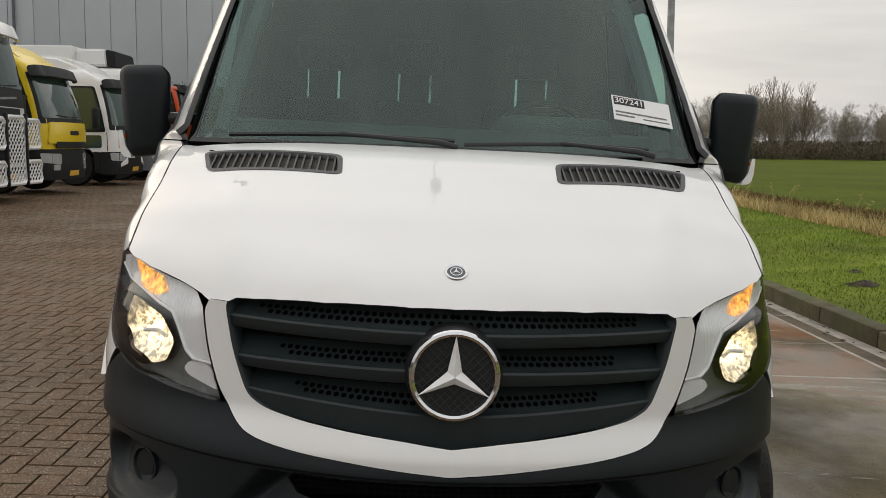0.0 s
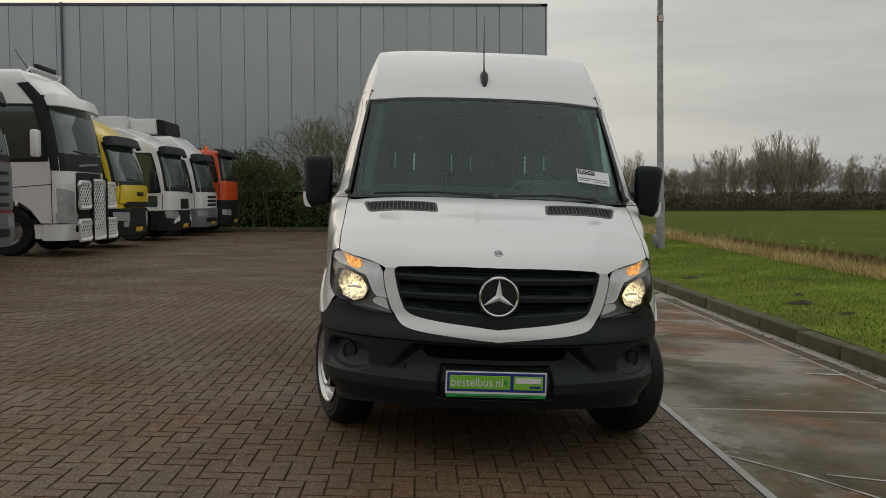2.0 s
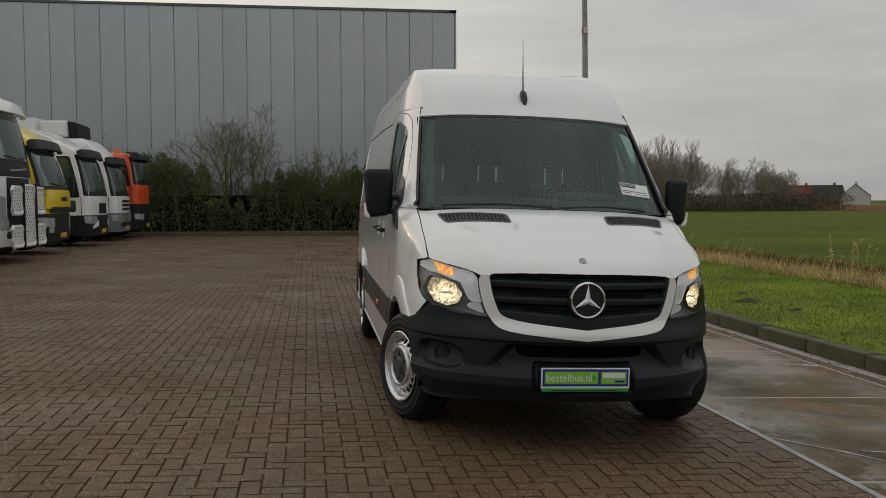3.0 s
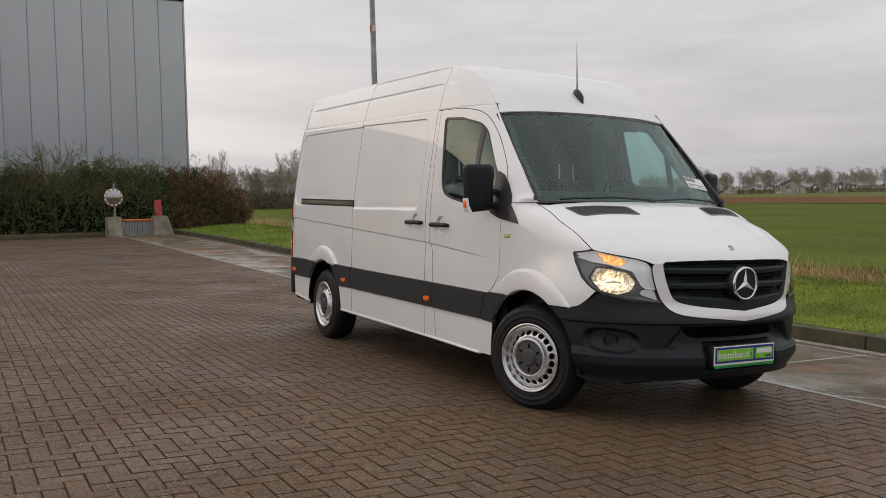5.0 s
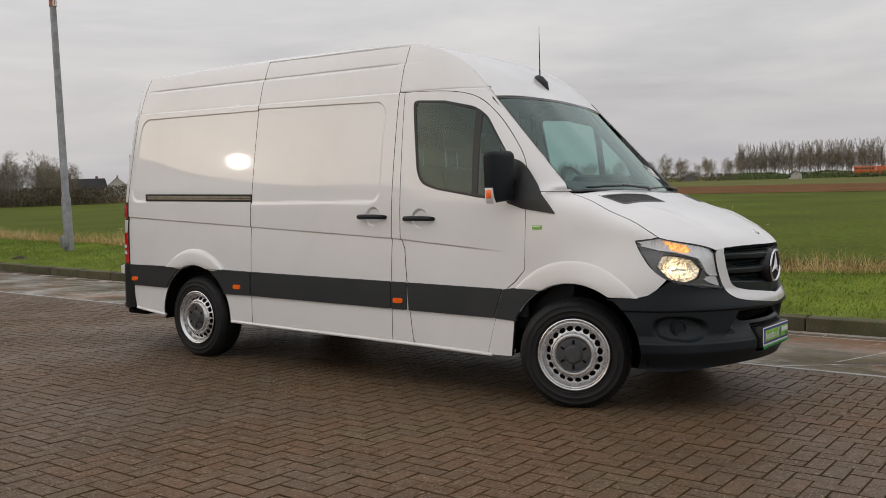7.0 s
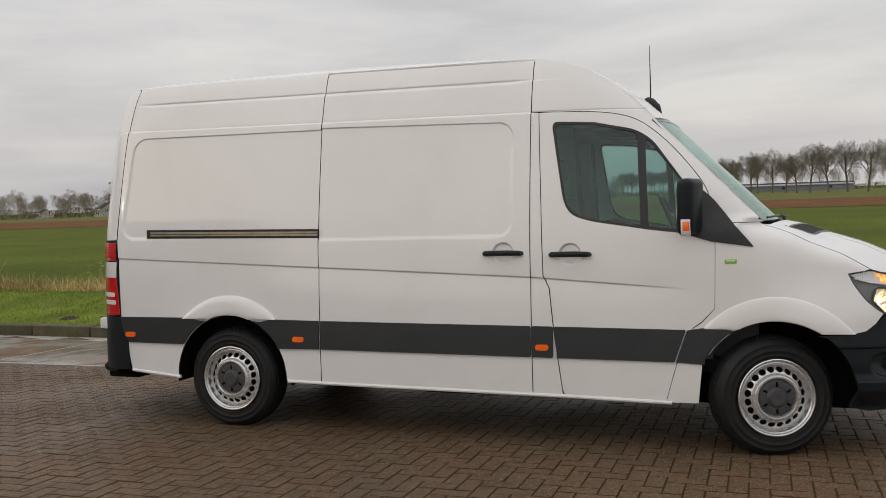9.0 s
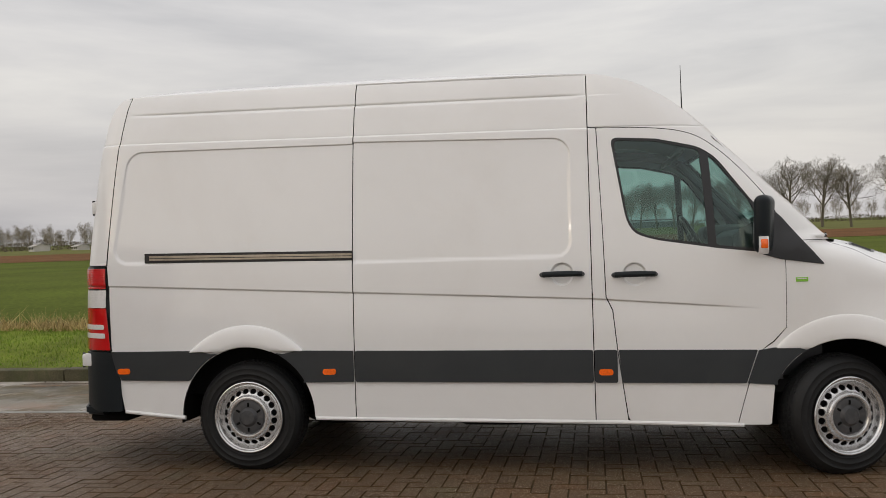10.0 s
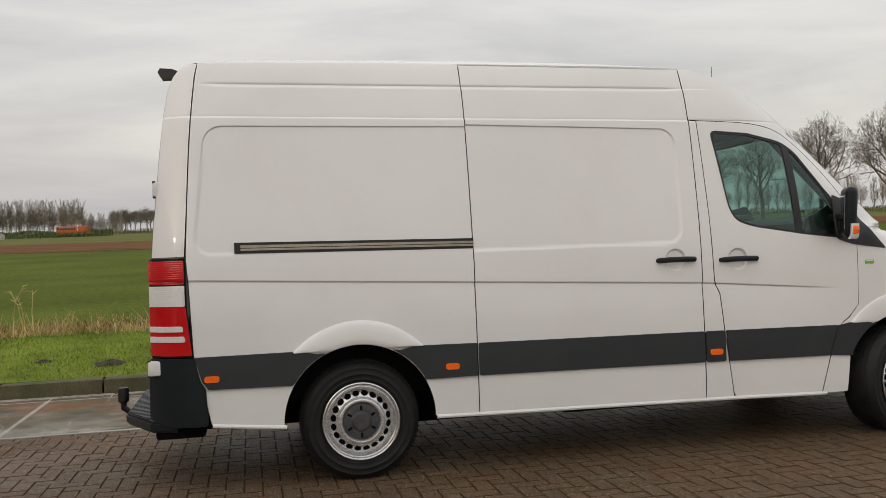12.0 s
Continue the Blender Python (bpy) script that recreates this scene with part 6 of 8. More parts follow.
# molehills
for i, (x, y, r) in enumerate(((4.42, 6.85, .19), (4.5, 5.75, .12), (4.15, 10.7, .17), (4.2, 17.2, .20), (4.7, 7.6, .11))):
    bm = bmesh.new()
    rings = []
    rnd = random.Random(i + 9)
    for j, (rr, hh) in enumerate(((1.0, 0), (.8, .16), (.55, .30), (.28, .40), (.02, .43))):
        rings.append([bm.verts.new((x + r * rr * math.cos(a) * rnd.uniform(.8, 1.2), y + r * rr * math.sin(a) * rnd.uniform(.8, 1.2), 0)) for a in np.linspace(0, 2 * math.pi, 17)[:-1]])
        for v in rings[-1]:
            v.co.z = verge_height(v.co.x, v.co.y) - .01 + hh * r * rnd.uniform(.7, 1.2) * .6
    for a, b in zip(rings, rings[1:]):
        for k in range(16):
            bm.faces.new((a[k], a[(k + 1) % 16], b[(k + 1) % 16], b[k]))
    tagged(part("molehill", bm, SOIL), "dark earth molehill in the grass verge", "molehill", group="molehills on the verge")

# ploughed strip across the field
PLOUGH = material("ploughed_brown_soil", (0.150, 0.078, 0.036), 0.95, spec=0.03, var=0.2, scale=0.2, fine=0.2, fine_scale=3)
pl = grid_mesh("ground_plough", [78, 105, 134], [-120, -40, 60, 240], lambda x, y: -.27, PLOUGH)
tagged(pl, "brown ploughed strip in the field", "ploughed field", kind="structure")
PALE = material("pale_far_meadow", (0.135, 0.140, 0.048), 0.95, spec=0.03, var=0.15, scale=0.1)
pl = grid_mesh("ground_meadow", [134.2, 240, 420], [-160, -40, 60, 320], lambda x, y: -.27, PALE)
tagged(pl, "pale meadow beyond the ploughed strip", "meadow", kind="structure")

# ---- warehouse ----
hall = empty("warehouse")
tagged(hall, "tall warehouse in grey-blue vertical cladding", "warehouse")
HALL_Y, HALL_X1, HALL_TOP = 38.1, 5.49, 10.42
bm = bmesh.new()
add_box(bm, -60, HALL_X1 - .06, HALL_Y + .06, 75, -.4, HALL_TOP - .1)
part("wall_core", bm, CLADDING, hall)
pw = 1.072
bm = bmesh.new()
add_box(bm, 0, pw - .022, 0, .06, -.2, HALL_TOP - .12, .012, 2)
me_panel = None
for i in range(44):
    x = HALL_X1 - .05 - (i + 1) * pw
    if me_panel is None:
        ob = part("wall_panel", bm, CLADDING, hall)
        me_panel = ob.data
    else:
        ob = new("wall_panel", me_panel)
        ob.parent = hall
    ob.location = (x, HALL_Y, 0)
bm = bmesh.new()
add_box(bm, 0, .06, 0, pw - .022, -.2, HALL_TOP - .12, .012, 2)
me_panel = None
for i in range(20):
    if me_panel is None:
        ob = part("wall_panel", bm, CLADDING, hall)
        me_panel = ob.data
    else:
        ob = new("wall_panel", me_panel)
        ob.parent = hall
    ob.location = (HALL_X1 - .06, HALL_Y + .05 + i * pw, 0)
FLASH = material("roof_edge_flashing", (0.10, 0.115, 0.135), 0.4, metal=0.3, var=0.08, scale=0.5)
bm = bmesh.new()
add_box(bm, -60, HALL_X1 + .03, HALL_Y - .03, HALL_Y + .3, HALL_TOP - .13, HALL_TOP, .015, 1)
add_box(bm, HALL_X1 - .3, HALL_X1 + .03, HALL_Y - .03, 75, HALL_TOP - .13, HALL_TOP, .015, 1)
part("roof_edge", bm, FLASH, hall, "dark roof-edge flashing")
bm = bmesh.new()
add_box(bm, HALL_X1 - .05, HALL_X1 + .02, HALL_Y - .02, HALL_Y + .05, -.2, HALL_TOP - .12, .01, 1)
part("corner_trim", bm, CLADDING, hall)
bm = bmesh.new()
add_tube(bm, (-16.78, HALL_Y - .12, 0), (-16.78, HALL_Y - .12, HALL_TOP), .06, n=12)
part("downpipe", bm, FLASH, hall, "dark downpipe")

# ---- lamp post ----
post = empty("street_lamp", pose(5.35, 17.15, verge_height(5.35, 17.15) - .02, 0, -.6, 0))
tagged(post, "galvanised tapered lamp post leaning slightly on the verge", "lamp post")
bm = bmesh.new()
add_path(bm, [(0, 0, -.3), (0, 0, 1.2), (0, 0, 1.25), (0, 0, 5.5), (0, 0, 10.2)], [.105, .102, .082, .068, .050], 18)
part("post_shaft", bm, GALV, post)
bm = bmesh.new()
add_lathe(bm, [(.072, -.075), (.079, -.075), (.079, .075), (.072, .075)], "z", 20, (0, 0, 5.47))
part("post_band", bm, material("faded_red_band", (0.42, 0.12, 0.06), 0.5, var=0.3, scale=30), post, "faded red and white band")
bm = bmesh.new()
add_box(bm, -.05, .05, -.078, -.074, 5.40, 5.54)
part("band_number", bm, WHITE_PLASTIC, post)
bm = bmesh.new()
add_box(bm, -.20, -.07, -.09, .05, .10, .36, .012)
part("cable_box", bm, GALV, post, "small grey cable box")
bm = bmesh.new()
add_path(bm, [(0, 0, 10.1), (-.15, 0, 10.5), (-.6, 0, 10.7), (-1.3, 0, 10.75)], [.05, .045, .04, .04], 10)
part("post_arm", bm, GALV, post)
bm = bmesh.new()
add_box(bm, -2.0, -1.25, -.13, .13, 10.69, 10.82, .04)
part("lamp_head", bm, GALV, post)

# ---- concrete blocks, barrier, traffic mirror ----
BLOCK = material("weathered_concrete_block", (0.30, 0.27, 0.21), 0.85, var=0.25, scale=3, fine=0.2, fine_scale=40, dirt=(0.13, 0.115, 0.07), dirt_amount=0.6, dirt_scale=2, bump=0.4, bump_scale=60)
CORR = material("grey_barrier_plastic", (0.27, 0.28, 0.28), 0.6, var=0.15, scale=5, dirt=(0.16, 0.17, 0.13), dirt_amount=0.5, dirt_scale=3)
ORANGE_P = material("orange_rail_plastic", (0.60, 0.17, 0.02), 0.5, var=0.15, scale=9)
# Mirror metal tinted dark: a greyer sky reflection put into its colour.
DULL_MIRROR = material("dulled_mirror_steel", (0.36, 0.37, 0.38), 0.12, metal=1.0, var=0.15, scale=4)
RED_P = material("faded_red_paint", (0.40, 0.05, 0.035), 0.6, var=0.3, scale=8, dirt=(0.3, 0.24, 0.2), dirt_amount=0.5, dirt_scale=5)


def frustum(bm, x0, x1, y0, y1, z0, z1, t0, t1):
    v = [bm.verts.new(p) for p in ((x0, y0, z0), (x1, y0, z0), (x1, y1, z0), (x0, y1, z0), (x0 + t0, y0 + .08, z1), (x1 - t1, y0 + .08, z1), (x1 - t1, y1 - .08, z1), (x0 + t0, y1 - .08, z1))]
    for f in ((0, 1, 5, 4), (1, 2, 6, 5), (2, 3, 7, 6), (3, 0, 4, 7), (4, 5, 6, 7), (3, 2, 1, 0)):
        bm.faces.new([v[i] for i in f])
    bmesh.ops.bevel(bm, geom=bm.edges[:], offset=.03, segments=2, affect="EDGES")


BZ = lot_z(1.5, 31.5) + .02
for x0, x1, t0, t1 in ((.86, 1.40, .02, .02), (2.50, 3.26, .02, .22)):
    bm = bmesh.new()
    frustum(bm, x0, x1, 31.2, 31.9, BZ - .05, BZ + .70, t0, t1)
    tagged(part("concrete_block", bm, BLOCK), "weathered concrete block at the yard's edge", "concrete block", group="concrete blocks")
bar = empty("barrier")
tagged(bar, "grey corrugated barrier with an orange top rail", "barrier")
bm = bmesh.new()
prev = None
for i in range(45):
    x = 1.44 + 1.06 * i / 44
    y = 31.45 + (.03 if i % 4 < 2 else -.0)
    cur = [bm.verts.new((x, y, BZ - .03)), bm.verts.new((x, y, BZ + .54))]
    if prev:
        bm.faces.new((prev[0], cur[0], cur[1], prev[1]))
    prev = cur
part("barrier_panel", bm, CORR, bar, smooth=False)
bm = bmesh.new()
add_box(bm, 1.42, 2.52, 31.40, 31.54, BZ + .53, BZ + .60, .02)
part("barrier_rail", bm, ORANGE_P, bar, "orange top rail")
bm = bmesh.new()
add_box(bm, 1.42, 1.48, 31.44, 31.52, BZ - .05, BZ + .55, .01)
add_box(bm, 2.46, 2.52, 31.44, 31.52, BZ - .05, BZ + .55, .01)
part("barrier_post", bm, GALV, bar)
bm = bmesh.new()
add_box(bm, -.13, .13, -.06, .06, 0, .60, .015, m=Matrix.Translation((2.76, 31.55, BZ + .69)) @ pose(0, 0, 0, 0, -3, 0))
tagged(part("marker_board", bm, RED_P), "faded red marker board on a concrete block", "marker board")
tm = empty("traffic_mirror")
tagged(tm, "round traffic mirror with a white and red rim on a pole", "traffic mirror")
bm = bmesh.new()
add_tube(bm, (1.17, 31.5, BZ + .6), (1.17, 31.5, BZ + 1.95), .035, n=12)
part("mirror_pole", bm, GALV, tm)
bm = bmesh.new()
mc = Vector((1.13, 31.40, BZ + 1.42))
add_lathe(bm, [(.0, .06), (.31, .05), (.33, .02), (.315, -.02), (.26, -.03)], "y", 40, mc)
part("mirror_rim", bm, WHITE_PLASTIC, tm, "white rim")
bm = bmesh.new()
add_lathe(bm, [(.262, -.028), (.20, -.045), (.10, -.060), (.001, -.065)], "y", 40, mc)
part("mirror_face", bm, DULL_MIRROR, tm, "convex mirror")
for i in range(12):
    bm = bmesh.new()
    a = 2 * math.pi * i / 12
    add_box(bm, -.035, .035, -.006, .004, .264, .318, m=Matrix.Translation(mc + Vector((0, -.024, 0))) @ Matrix.Rotation(a, 4, "Y"))
    part("rim_mark", bm, RED_P, tm)


# ---- trucks ----
T_WHITE = material("white_truck_paint", (0.86, 0.86, 0.855), 0.3, coat=0.5, var=0.03, scale=1.5, dirt=(0.55, 0.52, 0.47), dirt_amount=0.15, dirt_scale=1.2)
T_YELLOW = material("yellow_truck_paint", (0.80, 0.58, 0.015), 0.3, coat=0.3, var=0.06, scale=1.5, dirt=(0.4, 0.3, 0.06), dirt_amount=0.25, dirt_scale=1.3)
T_ORANGE = material("orange_truck_paint", (0.75, 0.09, 0.015), 0.3, coat=0.3, var=0.06, scale=1.5)
T_GREY = material("grey_truck_paint", (0.16, 0.17, 0.185), 0.35, var=0.1, scale=2)
T_RED = material("dark_red_truck_paint", (0.30, 0.02, 0.018), 0.3, coat=0.3, var=0.06, scale=1.5)
T_BLACK = material("truck_black_plastic", (0.011, 0.0125, 0.0135), 0.55, spec=0.3, var=0.2, scale=6)
T_GLASS = material("dark_truck_glass", (0.030, 0.062, 0.052), 0.08, spec=0.7, coat=0.6, var=0.15, scale=2)
T_LAMP = material("truck_lamp_lens", (0.40, 0.41, 0.42), 0.15, coat=0.7, var=0.1, scale=8)
T_PLATE = material("yellow_plate", (0.72, 0.42, 0.05), 0.4, var=0.05, scale=20)


def truck_wheel(parent, x, y, r=.50):
    w = empty("wheel")
    w.parent = parent
    w.location = (x, y, r)
    s = 1 if y > 0 else -1
    bm = bmesh.new()
    add_lathe(bm, [(.28, -.14 * s), (.46, -.15 * s), (r, -.10 * s), (r, .10 * s), (.46, .15 * s), (.28, .14 * s)], "y", 36)
    part("tyre", bm, RUBBER, w)
    bm = bmesh.new()
    add_lathe(bm, [(.285, .13 * s), (.25, .06 * s), (.20, .03 * s), (.14, .05 * s), (.12, .15 * s), (.0, .16 * s)], "y", 28)
    part("rim", bm, STEEL, w)


def truck(y_c, label, paint, h=1.25, roof=3.6, belt=1.72, wtop=2.80, low=.95, lean=.30, lower=None, x_front=-7.6, rc=.26, mask=False, visor=None, side_top=None, roof_back=.75):
    """A cab-over lorry; its front looks towards +x. Its panels lie on one rounded cab surface."""
    t = empty("truck", pose(x_front, y_c, lot_z(-9, y_c)))
    tagged(t, label, "truck", group="parked trucks")
    lower = lower or T_BLACK
    bow = .09
    a = h - rc
    arc_l = rc * math.pi / 2
    prof = spline([.2, .6, low + .05, belt - .25, belt, wtop, wtop + .22, roof - .12, roof], [-.05, .0, .0, .0, -.03, -lean, -lean - .14, -lean - roof_back + .12, -lean - roof_back])

    def surf(u, z):
        v, sg = np.abs(u), np.sign(u)
        th = np.clip((v - a) / rc, 0, math.pi / 2)
        y = np.minimum(v, a) + rc * np.sin(th)
        x = -bow * (np.minimum(v, a) / a) ** 2 - rc * (1 - np.cos(th)) - np.maximum(v - a - arc_l, 0)
        back = np.clip(np.maximum(v - a, 0) / 1.2, 0, 1)
        top = np.clip((z - roof + .32) / .32, 0, 1)
        inset = .16 * (1 - np.sqrt(np.maximum(1 - top * top, 0)))
        k = (h - inset - .05 * np.maximum(z - belt, 0)) / h
        return np.stack([x + prof(z) * (1 - back * .8) - inset * .4, sg * y * k, z], axis=1)

    def d(x):
        return a + arc_l + x

    end = d(1.72)

    def sh(name, pts, mat, lift=.006, depth=.02, lab="", parent=None, du=.12, dv=.12):
        return sheet(name, pts, [], surf, du, dv, mat, parent or t, lab, lift=lift, depth=depth)

    def both(name, pts, mat, **kw):
        sh(name, pts, mat, **kw)
        return sh(name, [(-u, z) for u, z in pts][::-1], mat, **kw)

    def across(u0, z0, z1, u1=None):
        u1 = u0 if u1 is None else u1
        return rounded([(-u0, z0), (u0, z0), (u1, z1), (-u1, z1)], .05, 3)

    # shell with wheel arches cut into its lower edge
    wheel_d = d(.86)
    lip = [(wheel_d + .62 * math.cos(q), .50 + .62 * math.sin(q)) for q in np.linspace(2.55, .62, 9)]
    right = [(d(.18), low)] + [p for p in lip if p[1] > low - .02] + [(end, low + .05), (end, roof)]
    shell = [(-u, z) for u, z in right[::-1]] + right
    cab = sh("cab", shell, paint, 0, .04, "rounded cab", du=.09, dv=.10)
    ring = surf(np.linspace(-end, end, 60), np.full(60, roof))
    bm = bmesh.new()
    bm.faces.new([bm.verts.new(p) for p in ring.tolist()])
    part("cab_roof", bm, paint, t)
    bm = bmesh.new()
    add_box(bm, -2.25, -2.12, -h + .06, h - .06, .9, roof - .03, .03)
    part("cab_back", bm, paint, t)
    # windows
    if mask:
        sh("front_mask", across(a + arc_l * .98, belt - .28, wtop + .17), T_BLACK, .006, .02, "black front mask")
    else:
        sh("windscreen_seal", across(a + arc_l * .75, belt - .05, wtop + .04), T_BLACK, .005, .02)
    sh("windscreen", across(a + arc_l * .55, belt + .07, wtop - .02), T_GLASS, .011, .01, "tinted windscreen")
    wt = side_top or wtop - .05
    win = [(d(.06), belt - .02), (d(.95), belt - .06), (d(.95), wt), (d(.16), wt - .02)]
    both("window_seal", rounded([(d(.0), belt - .10), (d(1.0), belt - .11), (d(1.0), wt + .05), (d(.08), wt + .04)], .06, 3), T_BLACK, lift=.004)
    both("side_window", rounded(win, .06, 3), T_GLASS, lift=.009, depth=.01, lab="dark side window")
    both("door_seam", [(d(1.04), low + .12), (d(1.055), low + .12), (d(1.055), wt + .08), (d(1.04), wt + .08)], T_BLACK, lift=.003)
    both("door_seam", [(d(-.03), low + .04), (d(-.015), low + .04), (d(-.015), belt - .1), (d(-.03), belt - .1)], T_BLACK, lift=.003)
    both("door_handle", rounded([(d(.82), belt - .26), (d(.98), belt - .26), (d(.98), belt - .20), (d(.82), belt - .20)], .02, 2), T_BLACK, lift=.02)
    # bumper and steps
    bump = sh("bumper", across(d(.16), .30, low + .02), lower, .025, .07, "bumper")
    both("step_panel", rounded([(d(.18), .34), (d(.30), .34), (d(.34), low + .02), (d(.18), low + .02)], .02, 2), lower, lift=.01, depth=.06)
    sh("bumper_gap", across(a * .80, .46, .60), T_BLACK, .03, .02, "dark bumper opening", parent=bump)
    both("headlamp", rounded([(a * .72, .62), (a + arc_l * .72, .66), (a + arc_l * .80, .86), (a * .72, .84)], .04, 3), T_LAMP, lift=.034, depth=.02, lab="clear headlamp")
    sh("plate", [(-.26, .37), (.26, .37), (.26, .48), (-.26, .48)], T_PLATE, .04, .01, "plain yellow plate")
    if visor:
        sh("sun_visor", across(a + arc_l * .7, wtop - .10, wtop + .10), visor, .20, .05, "sun visor over the windscreen")
        for s in (-1, 1):
            both("visor_bracket", [(a * .85, wtop - .04), (a * .85 + .05, wtop - .04), (a * .85 + .05, wtop + .06), (a * .85, wtop + .06)], visor, lift=.17, depth=.17) if s > 0 else None
    for s in (-1, 1):
        mr = empty("side_mirror")
        mr.parent = t
        bm = bmesh.new()
        add_box(bm, -.60, -.45, s * (h + .10), s * (h + .34), belt - .02, belt + .52, .05, 3)
        part("mirror_housing", bm, T_WHITE if mask and paint is T_WHITE else T_BLACK, mr)
        bm = bmesh.new()
        add_tube(bm, (-.50, s * (h - .04), belt + .50), (-.52, s * (h + .20), belt + .46), .022, n=8)
        add_tube(bm, (-.50, s * (h - .04), belt + .04), (-.52, s * (h + .20), belt + .08), .022, n=8)
        part("mirror_arm", bm, T_BLACK, mr)
        truck_wheel(t, -bow - rc - .86, s * (h - .17))
        truck_wheel(t, -5.0, s * (h - .17))
    for q in (-1, 1):
        wp = [(q * .08, belt + .085), (q * a * .70, belt + .12), (q * a * .70, belt + .14), (q * .08, belt + .105)]
        sh("wiper", wp[::q], T_BLACK, .03, .02)
    bm = bmesh.new()
    add_box(bm, -7.0, -1.0, -.45, .45, .62, .90, .02)
    part("chassis", bm, T_BLACK, t)
    bm = bmesh.new()
    add_box(bm, -3.7, -2.5, -h + .05, -h + .7, .40, .95, .08)
    part("fuel_tank", bm, GALV, t)
    return t, sh, across, a, d, both


def side_box(t, name, poly, y0, y1, mat, bev=.05, lab=""):
    bm = bmesh.new()
    add_prism(bm, poly, "y", y0, y1)
    bmesh.ops.bevel(bm, geom=bm.edges[:], offset=bev, segments=3, affect="EDGES", clamp_overlap=True)
    return part(name, bm, mat, t, lab)


# nearest tall white lorry with a bull bar
t, sh, across, a, d, both = truck(15.05, "tall white lorry with a white bull bar and roof lamps", T_WHITE, 1.25, 3.74, 1.98, 3.04, .62, .28, T_WHITE, -7.42, mask=True, visor=T_WHITE, roof_back=.62)
sh("lower_grille", across(a * .72, .66, 1.68), T_BLACK, .012, .02, "black grille")
both("corner_panel", [(a + .20, 1.98), (d(.05), 1.95), (d(.12), 3.0), (d(.34), 3.44), (d(-.05), 3.46), (a + .24, 3.1)], T_BLACK, lift=.013, lab="black corner deflector")
both("step_well", rounded([(d(.30), .66), (d(.95), .66), (d(.95), .74), (d(.30), .74)], .02, 2), T_BLACK, lift=.006)
sh("badge_bar", [(-.55, 1.80), (.55, 1.86), (.55, 1.90), (-.55, 1.84)], GALV, .018, .01, "bright slanting bar")
both("lamp_column", rounded([(a * .80, .78), (a + .28, .78), (a + .30, 1.36), (a * .80, 1.28)], .04, 3), T_LAMP, lift=.012, lab="tall clear headlamp")
both("bumper_seam", [(a * .75, .63), (d(.9), .63), (d(.9), .65), (a * .75, .65)], T_BLACK, lift=.03)
both("door_line", [(d(-.02), 1.42), (d(1.05), 1.34), (d(1.05), 1.355), (d(-.02), 1.435)], T_BLACK, lift=.003)
bb = empty("bull_bar")
bb.parent = t
tagged(bb, "white tubular bull bar with mesh")
for y0, y1, z0, z1 in ((-1.08, -.46, .95, 1.48), (-.38, .38, .30, 1.52), (.46, 1.08, .95, 1.48), (-1.12, -.46, .30, .70), (.46, 1.12, .30, .70)):
    bm = bmesh.new()
    add_path(bm, [(.16, y0 + .06, z0), (.16, y1 - .06, z0), (.16, y1, z0 + .06), (.16, y1, z1 - .06), (.16, y1 - .06, z1), (.16, y0 + .06, z1), (.16, y0, z1 - .06), (.16, y0, z0 + .06), (.16, y0 + .06, z0 - .001)], .036, 8)
    part("bar_frame", bm, T_WHITE, bb)
    bm = bmesh.new()
    n = int((y1 - y0 + z1 - z0) / .125)
    for k in range(1, n):
        for sg in (0, 1):
            e = (y1 - y0 + z1 - z0) * k / n
            p0 = (min(e, y1 - y0), max(0, e - (y1 - y0)))
            p1 = (max(0, e - (z1 - z0)), min(e, z1 - z0))
            ya, yb = (y0 + p0[0], y0 + p1[0]) if sg == 0 else (y1 - p0[0], y1 - p1[0])
            add_tube(bm, (.16, ya, z0 + p0[1]), (.16, yb, z0 + p1[1]), .012, n=4, caps=False)
    tagged(part("bar_mesh", bm, T_WHITE, bb), kind="stuff")
for y in (-.42, .42):
    bm = bmesh.new()
    add_box(bm, .14, .21, y - .03, y + .03, .26, 1.58, .01)
    part("bar_upright", bm, T_BLACK, bb, "black upright")
lb = empty("roof_lamps")
lb.parent = t
bm = bmesh.new()
add_path(bm, [(-.95, -.80, 3.70), (-.88, -.78, 3.80), (-.88, .78, 3.80), (-.95, .80, 3.70)], .026, 8)
part("lamp_bar", bm, T_WHITE, lb)
bm = bmesh.new()
add_box(bm, -.94, -.84, -.48, .48, 3.82, 3.92, .02)
part("light_strip", bm, T_BLACK, lb, "black light bar")
bm = bmesh.new()
add_path(bm, [(-.9, -.7, 3.70), (-1.15, -.85, 4.15)], [.012, .005], 5)
part("roof_antenna", bm, T_BLACK, lb)

# yellow lorry
t, sh, across, a, d, both = truck(18.42, "yellow lorry with a black bumper and visor, parked on bricks", T_YELLOW, 1.15, 2.98, 1.52, 2.48, .92, .34, x_front=-7.45, visor=T_BLACK, roof_back=.5)
sh("nose_panel", across(a + .18, 1.06, 1.50, a + .10), T_YELLOW, .05, .05, "yellow nose panel")
sh("grille_mouth", across(a * .95, .96, 1.10), T_BLACK, .055, .02, "black grille mouth")
sh("badge", [(-.24, 1.24), (.24, 1.24), (.24, 1.33), (-.24, 1.33)], T_BLACK, .056, .01, "plain dark badge bar")
both("fog_lamp", rounded([(a * .78, .50), (a * 1.05, .50), (a * 1.05, .62), (a * .78, .62)], .02, 2), T_LAMP, lift=.036, lab="square clear lamp")
